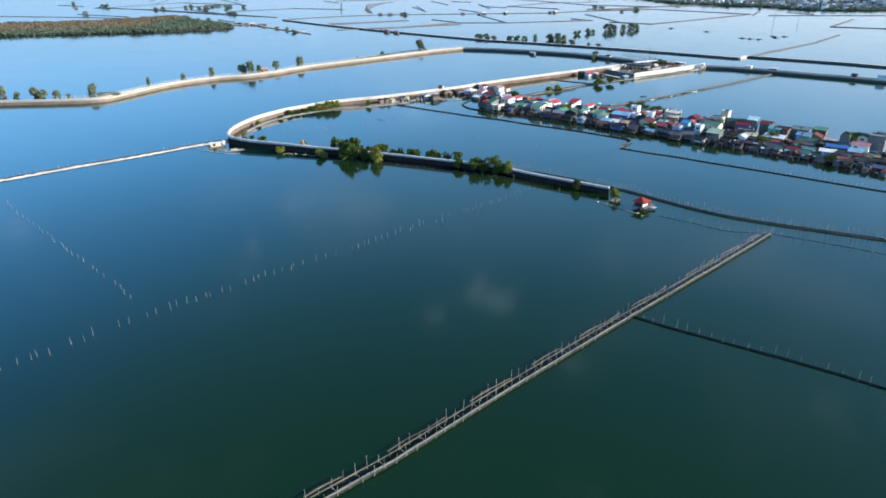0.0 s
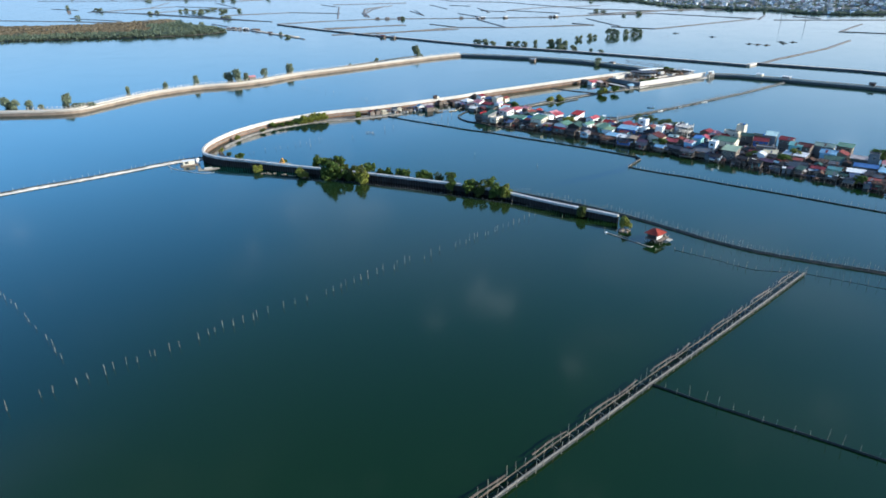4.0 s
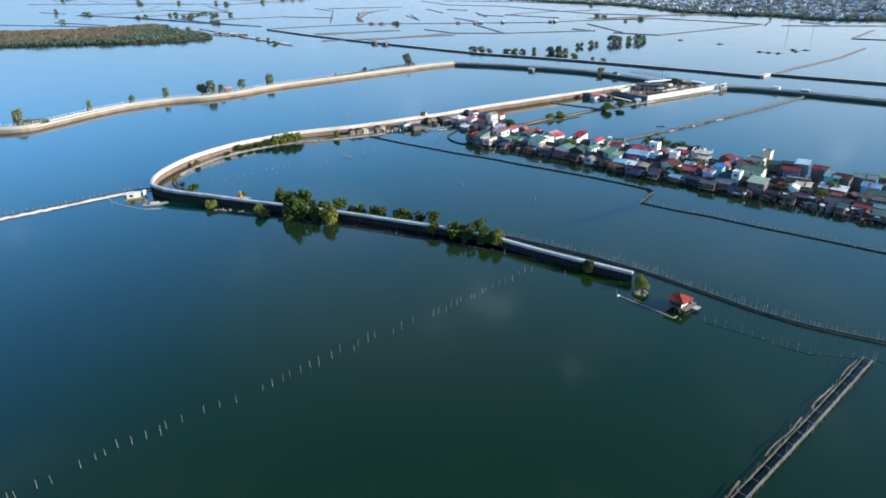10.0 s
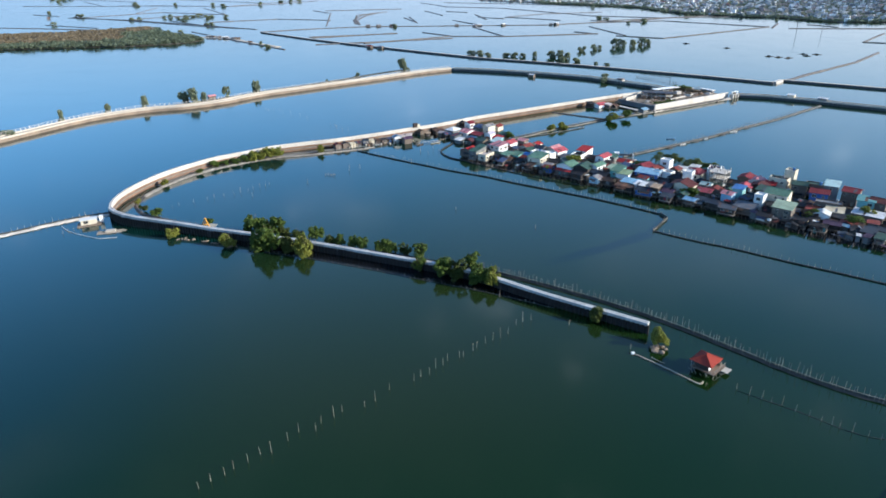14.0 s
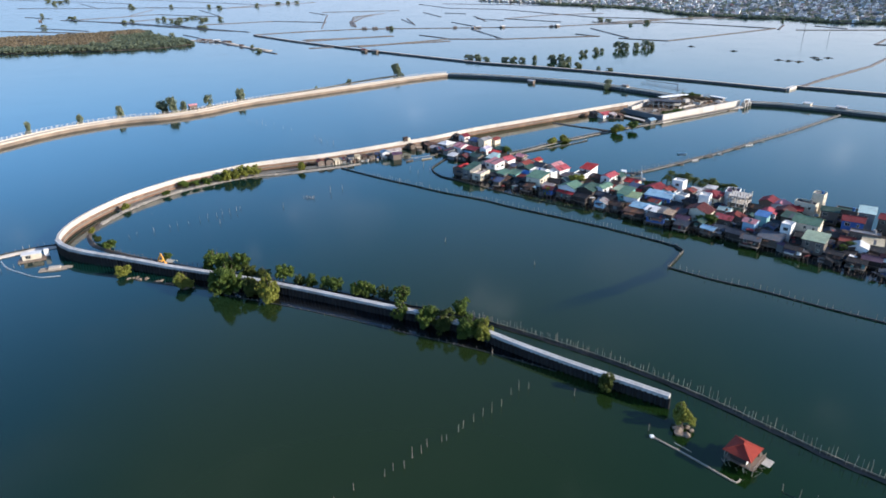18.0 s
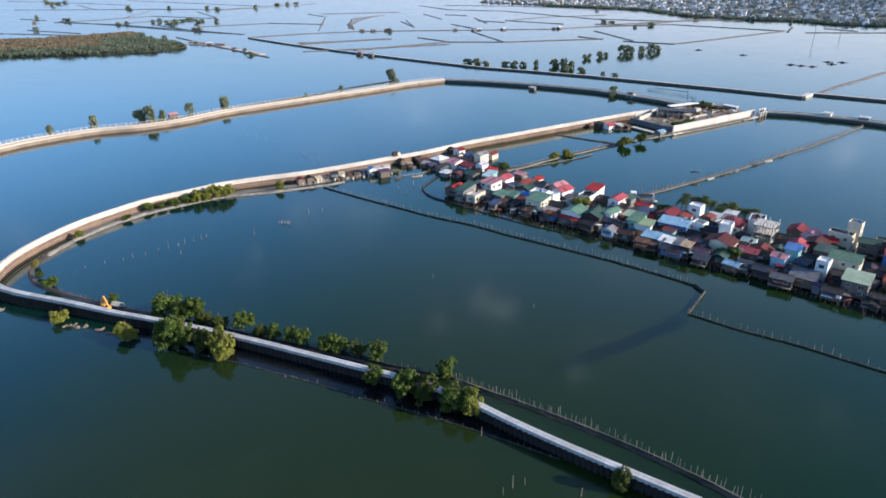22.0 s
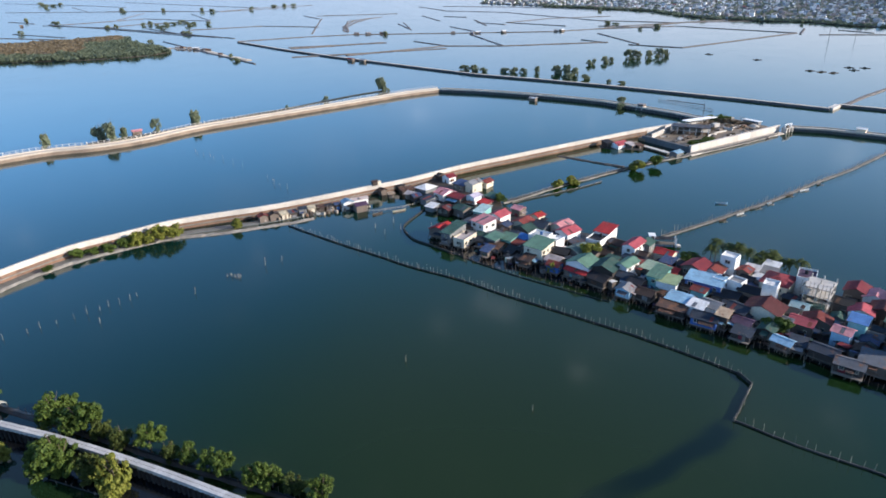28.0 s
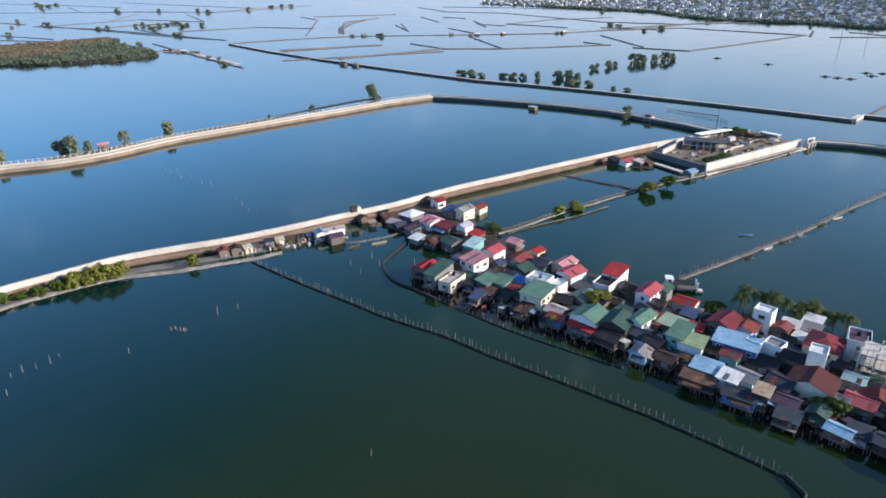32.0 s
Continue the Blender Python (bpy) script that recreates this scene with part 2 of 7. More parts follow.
WATER_A, WATER_B = (0.0054, 0.0192, 0.0031, 1), (0.0038, 0.0178, 0.0047, 1)
M_WATER = water_mat()
M_CAP = mat("pale_concrete", (0.52, 0.48, 0.42), (0.38, 0.34, 0.295), grain=1.5, stain=0.12)
# Greyer, darker variant of pale_concrete for the near seawall's cap.
M_CAP_GREY = mat("dull_grey_concrete", (0.45, 0.44, 0.425), (0.3, 0.295, 0.285), grain=1.5, stain=0.3)
# Near-black, so the seawall's face carries its shade in the colour.
M_WALL = mat("shade_dark_concrete", (0.022, 0.02, 0.019), (0.011, 0.01, 0.01), grain=1.2)
M_FLAT = mat("wet_grey_mud", (0.15, 0.15, 0.135), (0.08, 0.085, 0.08), grain=0.6, rough=0.3, bump=0.15)
M_RUST = mat("rusty_sheet_pile", (0.2, 0.12, 0.075), (0.1, 0.06, 0.045), grain=1.2)
M_EARTH = mat("dyke_earth", (0.2, 0.15, 0.1), (0.1, 0.08, 0.055), grain=0.8, bump=0.7)
M_MUD = mat("wet_mud", (0.07, 0.056, 0.042), (0.035, 0.03, 0.024), grain=0.7, rough=0.6, bump=0.6)
M_GREY_EARTH = mat("grey_bank_earth", (0.24, 0.215, 0.18), (0.12, 0.108, 0.095), grain=0.8, bump=0.6)
M_DYKE_GREY = mat("grey_dyke_mud", (0.155, 0.145, 0.13), (0.08, 0.075, 0.068), grain=0.8, bump=0.6)
M_SAND = mat("pale_road_surface", (0.5, 0.44, 0.36), (0.36, 0.31, 0.25), grain=0.8, stain=0.06)
# Shaded copy of pale_concrete for the yard wall that faces away from the sun.
M_CAP_SHADED = mat("shaded_cap_concrete", (0.12, 0.125, 0.13), (0.075, 0.078, 0.085), grain=1.2)
M_RIPRAP = mat("brown_riprap", (0.24, 0.18, 0.13), (0.11, 0.085, 0.065), grain=1.6, bump=0.9)
M_BAMBOO = mat("weathered_bamboo", (0.29, 0.25, 0.2), (0.16, 0.135, 0.11), grain=3, rnd=0.3)
M_BAMBOO_DARK = mat("old_dark_bamboo", (0.17, 0.12, 0.085), (0.09, 0.065, 0.05), grain=3, rnd=0.3)
M_NET = mat("dark_fish_net", (0.03, 0.035, 0.035), (0.016, 0.018, 0.02), grain=3)
M_BARK = mat("bark", (0.15, 0.11, 0.08), (0.08, 0.06, 0.045), grain=4)
M_LEAF = leaf_mat("olive_leaves", (0.027, 0.05, 0.011), (0.11, 0.15, 0.028))
M_LEAF_DARK = leaf_mat("dark_leaves", (0.022, 0.036, 0.011), (0.095, 0.112, 0.025))
M_LEAF_LIGHT = leaf_mat("bright_leaves", (0.09, 0.11, 0.019), (0.25, 0.245, 0.045))
# Far foliage is greyed: the haze of distance is painted into both leaf colours.
M_LEAF_FAR = leaf_mat("hazed_far_leaves", (0.12, 0.145, 0.09), (0.22, 0.24, 0.14))
M_LEAF_WOOD = leaf_mat("hazed_wood_leaves", (0.07, 0.09, 0.06), (0.13, 0.15, 0.095))
# Wall concrete made paler and bluer, with the distance haze in its colour.
M_EMBANK = mat("hazed_embankment", (0.085, 0.085, 0.088), (0.05, 0.05, 0.055), grain=1.2)
M_SCRUB = leaf_mat("dry_scrub", (0.11, 0.09, 0.06), (0.18, 0.14, 0.085))
M_GLASS = mat("window_glass", (0.03, 0.04, 0.05), (0.02, 0.025, 0.03), rough=0.12, bump=0.0, spec=0.6)
M_TIMBER = mat("grey_timber", (0.22, 0.18, 0.14), (0.12, 0.1, 0.08), grain=3, rnd=0.25)


# ---- mesh helpers ----
def mesh_of(bm, material, smooth=False):
    me = bpy.data.meshes.new("mesh")
    bm.to_mesh(me)
    bm.free()
    for x in (material if isinstance(material, (list, tuple)) else [material]):
        me.materials.append(x)
    if smooth:
        me.shade_smooth()
    return me


def part(name, bm, material, parent, label="", smooth=False, m=None):
    """One mesh object under a thing or a part."""
    ob = new(name, mesh_of(bm, material, smooth) if isinstance(bm, bmesh.types.BMesh) else bm)
    ob.parent = parent
    if m is not None:
        ob.matrix_basis = m
    if label:
        ob["label"] = label
    return ob


def thing(name, label, category, m=None, group="", kind="", data=None):
    ob = tagged(new(name, data), label, category, group, kind)
    if m is not None:
        ob.matrix_basis = m
    return ob


def add_box(bm, lo, hi, m=None):
    """A box between two corners, turned by m."""
    v = [bm.verts.new((x, y, z)) for z in (lo[2], hi[2]) for y in (lo[1], hi[1]) for x in (lo[0], hi[0])]
    for f in ((0, 2, 3, 1), (4, 5, 7, 6), (0, 1, 5, 4), (2, 6, 7, 3), (0, 4, 6, 2), (1, 3, 7, 5)):
        bm.faces.new([v[i] for i in f])
    if m is not None:
        for q in v:
            q.co = m @ q.co
    return v


def box(lo, hi, m=None):
    bm = bmesh.new()
    add_box(bm, lo, hi, m)
    return bm


def add_tube(bm, a, b, r0, r1, sides=6):
    """A tapered round bar from a to b."""
    a, b = Vector(a), Vector(b)
    q = (b - a).to_track_quat("Z", "Y").to_matrix()
    rings = []
    for c, r in ((a, r0), (b, r1)):
        rings.append([bm.verts.new(c + q @ Vector((r * math.cos(2 * math.pi * i / sides), r * math.sin(2 * math.pi * i / sides), 0))) for i in range(sides)])
    for i in range(sides):
        j = (i + 1) % sides
        bm.faces.new((rings[0][i], rings[0][j], rings[1][j], rings[1][i]))
    bm.faces.new(list(reversed(rings[0])))
    bm.faces.new(rings[1])


def tube(a, b, r0, r1, sides=6):
    bm = bmesh.new()
    add_tube(bm, a, b, r0, r1, sides)
    return bm


def curve_points(pts, step):
    """Points at even steps along a smooth curve through pts (x, y)."""
    p = [Vector((*q[:2], 0)) for q in pts]
    p = [p[0] * 2 - p[1]] + p + [p[-1] * 2 - p[-2]]
    fine = []
    for i in range(1, len(p) - 2):
        for k in range(12):
            t = k / 12
            a, b, c, d = p[i - 1:i + 3]
            fine.append(0.5 * (2 * b + (c - a) * t + (2 * a - 5 * b + 4 * c - d) * t * t + (3 * b - a - 3 * c + d) * t ** 3))
    fine.append(p[-2])
    return even(fine, step)


def even(fine, step):
    length = sum((b - a).length for a, b in zip(fine, fine[1:]))
    n = max(1, round(length / step))
    out, i, run = [fine[0]], 0, 0.0
    for k in range(1, n):
        want = length * k / n
        while run + (fine[i + 1] - fine[i]).length < want:
            run += (fine[i + 1] - fine[i]).length
            i += 1
        out.append(fine[i].lerp(fine[i + 1], (want - run) / (fine[i + 1] - fine[i]).length))
    out.append(fine[-1])
    return out


def straight_points(pts, step):
    out = []
    p = [Vector((*q[:2], 0)) for q in pts]
    for a, b in zip(p, p[1:]):
        out += even([a, b], step)[:-1]
    return out + [p[-1]]


def sides_of(path):
    """The left-hand normal at each point."""
    out = []
    for i in range(len(path)):
        d = path[min(i + 1, len(path) - 1)] - path[max(i - 1, 0)]
        out.append(Vector((-d.y, d.x, 0)).normalized())
    return out


def sweep(path, profile, rough=0.0, seed=1):
    """A closed profile of (offset to the left, height) carried along the path, uneven by rough."""
    bm = bmesh.new()
    rng = random.Random(seed)
    nrm = sides_of(path)
    rings = []
    for p, s in zip(path, nrm):
        ring = []
        for o, z in profile:
            e = rough if z > -0.2 else 0
            ring.append(bm.verts.new(p + s * (o + rng.uniform(-1, 1) * e) + Vector((0, 0, z + rng.uniform(-0.5, 0.5) * e))))
        rings.append(ring)
    k = len(profile)
    for a, b in zip(rings, rings[1:]):
        for i in range(k):
            j = (i + 1) % k
            bm.faces.new((a[i], a[j], b[j], b[i]))
    bm.faces.new(rings[0])
    bm.faces.new(list(reversed(rings[-1])))
    bmesh.ops.recalc_face_normals(bm, faces=bm.faces)
    return bm


# ---- water ----
bm = bmesh.new()
ring = [bm.verts.new((4900 * math.cos(a * math.pi / 48), 250 + 4900 * math.sin(a * math.pi / 48), 0)) for a in range(96)]
bm.faces.new(ring)
tagged(new("water", mesh_of(bm, M_WATER)), "calm dark green pond water mirroring the blue sky", "water", kind="structure")


# ---- seawall: sheet piles under a pale concrete cap ----
WALL_NEAR = [(82.2, 251.6), (77.8, 255), (63.7, 265.8), (52.3, 275.2), (40.9, 285.3), (28.7, 292.9), (15.4, 299.5), (-14, 313.9), (-35.8, 323.4), (-53.8, 329.8), (-71.6, 337.1), (-88.4, 343.3), (-97, 348), (-103, 354.5)]
WALL_FAR = [(-103, 354.5), (-106, 364), (-106, 380), (-100, 402), (-91, 418), (-83, 429), (-71, 439), (-57, 450.5), (-41, 458), (-23, 465), (-4, 475), (16, 487), (38, 500),
            (63, 519), (91, 536), (122, 555), (157, 576), (181, 590)]


def seawall(name, pts, label, top=4.5, cap_h=2.0, half=0.5, rib_step=1.9, rib_sides=(1,), panel=6.0, core=M_WALL, rib_w=0.38, rib_top=-0.25, start=1.0, cap_mat=M_CAP):
    """A wall of panels with piles before it; start is the share of its height at its first end."""
    wall = thing(name, label, "seawall", kind="structure")
    low = top - cap_h
    caps = curve_points(pts, panel)
    rng = random.Random(len(pts))

    def share(x):
        return start + (1 - start) * min(1.0, max(0.0, (-35 - x) / 60)) if start < 1 else 1.0

    for a, b in zip(caps, caps[1:]):
        d = b - a
        e = rng.uniform(-0.03, 0.03)
        m = Matrix.Translation(a) @ Matrix.Rotation(math.atan2(d.y, d.x), 4, "Z")

        def sloped(bm):
            for v in bm.verts:
                v.co.z *= share(a.x) + (share(b.x) - share(a.x)) * v.co.x / d.length
            return bm

        bm = box((0.02, -half, low), (d.length + 0.1, half, top + e))
        bmesh.ops.bevel(bm, geom=bm.edges[:], offset=0.07, segments=1, affect="EDGES")
        cap = part("cap_panel", sloped(bm), cap_mat, wall, m=m)
        part("rail_slot", sloped(box((0.1, -0.03, top + e + 0.004), (d.length, 0.03, top + e + 0.02))), core, cap)
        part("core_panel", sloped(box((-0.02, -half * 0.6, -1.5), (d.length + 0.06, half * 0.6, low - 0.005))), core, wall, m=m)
    ribs = curve_points(pts, rib_step)
    bm = bmesh.new()
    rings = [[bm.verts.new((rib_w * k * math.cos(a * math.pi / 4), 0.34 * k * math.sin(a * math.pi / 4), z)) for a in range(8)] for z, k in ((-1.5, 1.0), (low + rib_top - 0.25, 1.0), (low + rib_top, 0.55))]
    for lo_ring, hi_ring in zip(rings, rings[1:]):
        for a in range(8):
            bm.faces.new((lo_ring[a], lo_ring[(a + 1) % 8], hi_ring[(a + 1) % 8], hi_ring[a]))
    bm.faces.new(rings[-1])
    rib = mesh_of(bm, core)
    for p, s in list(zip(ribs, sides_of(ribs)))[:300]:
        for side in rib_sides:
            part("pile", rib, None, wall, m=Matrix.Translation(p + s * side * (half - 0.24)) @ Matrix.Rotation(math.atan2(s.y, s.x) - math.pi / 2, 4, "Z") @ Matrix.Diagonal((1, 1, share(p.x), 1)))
    return wall


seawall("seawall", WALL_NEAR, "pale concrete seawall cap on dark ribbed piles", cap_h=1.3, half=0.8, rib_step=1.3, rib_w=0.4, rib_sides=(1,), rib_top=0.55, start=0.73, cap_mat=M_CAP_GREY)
seawall("seawall", WALL_FAR, "sunlit concrete seawall over rusty brown sheet piles", rib_sides=(), rib_step=6.0, core=M_RUST, cap_h=2.0, half=0.5, rib_w=0.12, rib_top=-0.1)
WALL_EDGE = curve_points(WALL_FAR, 3.0)
wale = thing("seawall_wale", "tan timber wale along the rusty sheet piles", "wale", kind="structure")
part("beam", sweep([p - s * 0.55 for p, s in zip(WALL_EDGE, sides_of(WALL_EDGE))], [(-0.18, 1.05), (0.18, 1.05), (0.18, 1.5), (-0.18, 1.5)], 0.05, 3), M_GREY_EARTH, wale)


# ---- earth banks ----
def bank(name, pts, label, width=3.0, height=0.9, material=M_EARTH, rough=0.35, seed=1, corner=False, step=2.0):
    path = straight_points(pts, step) if corner else curve_points(pts, step)
    w = width / 2
    prof = [(-w - 1.0, -1.0), (-w - 0.4, 0.1), (-w * 0.7, height * 0.85), (0, height), (w * 0.7, height * 0.85), (w + 0.4, 0.1), (w + 1.0, -1.0)]
    return tagged(new(name, mesh_of(sweep(path, prof, rough, seed), material)), label, "dyke", kind="structure")


BERM_BACK = [(-100, 382), (-99, 369), (-92, 358), (-80, 350), (-64, 342), (-46, 334)]
BERM_INNER = [(-2, 460), (-12, 455), (-23, 451), (-37, 446), (-54, 442), (-68, 433), (-80, 423), (-90, 410), (-97, 394), (-100, 380)]
BERM_FRONT = [(-46, 334), (-24, 324), (-2, 314), (14, 307), (28, 300.5), (41, 295), (52.5, 287), (63.5, 279), (73.5, 271), (83.5, 262), (92.5, 252.6), (102.3, 240.8), (111.3, 230), (122.3, 220), (138.5, 209.8), (154, 201), (170, 192), (205, 172), (250, 146)]
bank("dyke_bank", BERM_INNER, "narrow earth bank with mud edges and shrubs", 1.5, 0.6, M_GREY_EARTH, seed=3)
bank("mud_flat", [(0, 468), (-23, 458), (-40, 452), (-56, 445.5), (-70, 436), (-82, 426), (-92, 412), (-99, 396)], "wet grey mud flat between seawall and bank", 3.6, 0.16, M_FLAT, 0.1, seed=10)
bank("dyke_bank", BERM_BACK, "narrow dark mud bank behind the seawall", 1.0, 0.5, M_MUD, 0.2, seed=2)
bank("dyke_bank", BERM_FRONT, "dark narrow earth bank lined with bamboo stakes", 0.5, 0.45, M_MUD, 0.2, seed=4)
OUTER_MUD = [(-92, 338), (-72, 330), (-62, 326.5), (-47, 320), (-33.5, 314.5), (-13.0, 306), (5.6, 297), (20.6, 289), (27, 285.8), (40, 279), (49.4, 273.6), (60, 267)]
# Black sheet before the wall: part mud, part painted shade and reflection.
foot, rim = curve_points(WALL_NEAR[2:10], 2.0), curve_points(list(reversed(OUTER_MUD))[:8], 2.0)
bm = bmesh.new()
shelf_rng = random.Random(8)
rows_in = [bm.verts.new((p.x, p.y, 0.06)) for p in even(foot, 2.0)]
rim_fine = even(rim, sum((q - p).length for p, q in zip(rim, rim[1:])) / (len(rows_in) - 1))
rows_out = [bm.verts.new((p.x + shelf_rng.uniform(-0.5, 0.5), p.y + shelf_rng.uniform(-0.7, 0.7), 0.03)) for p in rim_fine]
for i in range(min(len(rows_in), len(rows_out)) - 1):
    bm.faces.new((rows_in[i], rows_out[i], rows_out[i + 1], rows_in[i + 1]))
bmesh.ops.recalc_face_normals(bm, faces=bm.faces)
M_SHELF = mat("silt_and_shade_black", (0.008, 0.009, 0.011), (0.004, 0.005, 0.006), grain=0.5, rough=0.14, bump=0.05, spec=0.35)
tagged(new("mud_shelf", mesh_of(bm, M_SHELF)), "black shelf of mud and painted shade at the seawall's foot", "mud", kind="structure")
INNER_DYKE = [(78, 472), (92, 481.5), (107, 493), (125.5, 505), (144, 517), (168, 531), (187, 540), (220, 558), (258, 581)]
bank("dyke_bank", INNER_DYKE, "low mud dyke edged with pale bamboo", 0.9, 0.4, M_GREY_EARTH, 0.3, seed=6)
CROSS_DYKE = [(118, 547), (131, 535), (146, 522)]
bank("dyke_bank", CROSS_DYKE, "short dark mud dyke", 2.0, 0.5, M_MUD, seed=7)
THIN_DYKE = [(131, 428), (154, 441), (172, 452), (195, 466), (225, 487), (257, 508), (313, 550)]
bank("dyke_bank", THIN_DYKE, "thin earth dyke with bamboo stakes", 0.5, 0.45, M_DYKE_GREY, 0.2, seed=8)
WEST_DYKE = [(-260, 244), (-192, 296), (-172, 312), (-153, 325.5), (-134, 340), (-122, 350), (-113, 356), (-105, 359)]
bank("dyke_bank", WEST_DYKE, "narrow pale bank edged with bamboo", 3.0, 0.5, M_CAP, seed=9)


# ---- embankments with a road on top ----
def embankment(name, pts, label, width, height, face, top, seed=1, corner=True, parapet=True, ribs=0.0, rib_side=-1):
    emb = thing(name, label, "embankment", kind="structure")
    path = straight_points(pts, 4.0) if corner else curve_points(pts, 4.0)
    w = width / 2
    part("body", sweep(path, [(-w, -1), (-w + 0.5, height - 0.15), (w - 0.5, height - 0.15), (w, -1)], 0.15, seed), face, emb)
    part("roadway", sweep(path, [(-w + 0.7, height - 0.3), (-w + 0.7, height), (w - 0.7, height), (w - 0.7, height - 0.3)], 0.05, seed), top, emb)
    if parapet:
        for s in (-1, 1):
            c = s * (w - 0.45)
            part("parapet", sweep(path, [(c - 0.2, height - 0.4), (c + 0.2, height - 0.4), (c + 0.2, height + 0.6), (c - 0.2, height + 0.6)]), M_SAND, emb)
    if ribs:
        pts2 = straight_points(pts, ribs) if corner else curve_points(pts, ribs)
        rib = mesh_of(box((-0.5, -0.35, -1.2), (0.5, 0.5, height - 0.5)), face)
        for p, s in list(zip(pts2, sides_of(pts2)))[:300]:
            part("buttress", rib, None, emb, m=Matrix.Translation(p + s * rib_side * (w - 0.1)) @ Matrix.Rotation(math.atan2(s.y, s.x) - math.pi / 2, 4, "Z"))
    return emb


ROAD_W = [(-600, 480), (-330, 484), (-262, 484), (-232, 488), (-222, 505), (-209, 535), (-196, 556), (-172, 578), (-147, 588), (-126, 604), (-103, 634), (-75, 658), (-44, 684), (-8, 714), (32, 748), (62, 766)]
ROAD_W = [(x - 0.8, y + 1.0) for x, y in ROAD_W]
embankment("embankment_road", ROAD_W, "pale road embankment with low parapets and riprap foot", 7.4, 2.2, M_RIPRAP, M_SAND, seed=11, corner=False)
ROAD_N = [(62, 766), (96, 752), (132, 731), (160, 711), (183, 692), (204, 664), (219, 643), (230, 622)]
embankment("embankment_wall", ROAD_N, "dark buttressed pond embankment with pale top", 6.6, 2.3, M_EMBANK, M_SAND, seed=12, ribs=3.0, rib_side=-1)
ROAD_E = [(272, 592), (290, 584), (312, 566), (328, 548), (360, 518), (378, 498), (470, 405), (620, 260)]
embankment("embankment_wall", ROAD_E, "dark buttressed pond embankment with pale top", 6.6, 2.0, M_EMBANK, M_SAND, seed=13, ribs=3.0, rib_side=-1)
FAR_DYKE = [(-236, 1272), (-149, 1150), (-65, 1044), (-4, 974), (48, 915), (104, 854), (154, 816), (199, 778), (219, 759), (256, 724), (288, 693), (317, 663), (331, 648)]
embankment("embankment_wall", FAR_DYKE, "long dark pond dyke with bushes along it", 5, 1.7, M_EMBANK, M_SAND, seed=14, parapet=False, ribs=9.0, rib_side=-1)
FAR_DYKE_E = [(346, 661), (375, 634), (411, 601), (430, 578), (560, 440), (700, 300)]
embankment("embankment_wall", FAR_DYKE_E, "long dark pond dyke", 5, 1.7, M_EMBANK, M_SAND, seed=15, parapet=False, ribs=9.0, rib_side=-1)


# ---- bamboo fences, stake rows and piers ----
def stake_meshes(material, h, n, seed, r=0.1):
    rng = random.Random(seed)
    out = []
    for i in range(n):
        hh = h * rng.uniform(0.6, 1.25)
        lean = Vector((rng.uniform(-0.09, 0.09), rng.uniform(-0.09, 0.09), 1)) * hh
        bm = tube((0, 0, -1.0), lean, r, r * 0.6, 5)
        out.append(mesh_of(bm, material))
    return out


def stake_row(name, path_pts, label, step=2.0, h=2.2, net=0.8, material=M_BAMBOO, seed=1, rails=0, skip=0.0, corner=False, base=0.0, jitter=0.3, net_mat=M_NET, thick=0.05, joined=False):
    row = thing(name, label, "bamboo fence")
    rng = random.Random(seed)
    pts = straight_points(path_pts, step) if corner else curve_points(path_pts, step)
    kinds = stake_meshes(material, h, 7, seed, 0.068)
    far_stakes = bmesh.new()
    for p in pts:
        if rng.random() < skip:
            continue
        q = p + Vector((rng.uniform(-jitter, jitter), rng.uniform(-jitter, jitter), base))
        if joined:
            lean = Vector((rng.uniform(-0.09, 0.09), rng.uniform(-0.09, 0.09), 1)) * h * rng.uniform(0.6, 1.25)
            add_tube(far_stakes, q - Vector((0, 0, 1)), q + lean, 0.09, 0.06, 4)
        else:
            part("stake", kinds[rng.randrange(7)], material, row, m=Matrix.Translation(q) @ Matrix.Rotation(rng.uniform(0, 6.28), 4, "Z"))
    if joined:
        tagged(part("stake_cluster", far_stakes, material, row), "many thin bamboo stakes", kind="stuff")
    if net:
        fine = straight_points(path_pts, 2.5) if corner else curve_points(path_pts, 2.5)
        part("net", sweep(fine, [(-thick, -0.8 + base), (thick, -0.8 + base), (thick, net + base), (-thick, net + base)], 0.06, seed), net_mat, row)
    for k in range(rails):
        z = base + 0.5 + 0.45 * k
        fine = straight_points(path_pts, 3.0) if corner else curve_points(path_pts, 3.0)
        part("rail", sweep(fine, [(0.06, z), (0.16, z), (0.16, z + 0.1), (0.06, z + 0.1)], 0.04, seed + k), material, row)
    return row


stake_row("bamboo_fence", BERM_FRONT[5:], "row of brown bamboo stakes along a mud bank", 1.0, 2.7, 0.35, M_BAMBOO, 21, base=0.3, rails=1, jitter=0.45)
stake_row("bamboo_fence", BERM_FRONT[:6], "dark bamboo stakes behind the seawall", 1.8, 1.7, 0.7, M_BAMBOO_DARK, 22, base=0.3)
stake_row("stake_row", OUTER_MUD[4:], "short grey stakes and sunken net before the seawall", 1.4, 0.7, 0.14, M_BAMBOO, 36, jitter=0.7, thick=0.12, skip=0.3)
stake_row("bamboo_fence", BERM_BACK, "dark bamboo stakes on the inner bank", 2.0, 1.5, 0.0, M_BAMBOO_DARK, 23, base=0.3, joined=True)
VILLAGE_FENCE = [(-11, 452.5), (2, 440.5), (14.5, 429.5), (26, 420), (37.5, 410), (55, 397.5), (66, 387.5), (79, 377), (90, 368), (100, 359.5), (113, 347), (118.6, 341)]
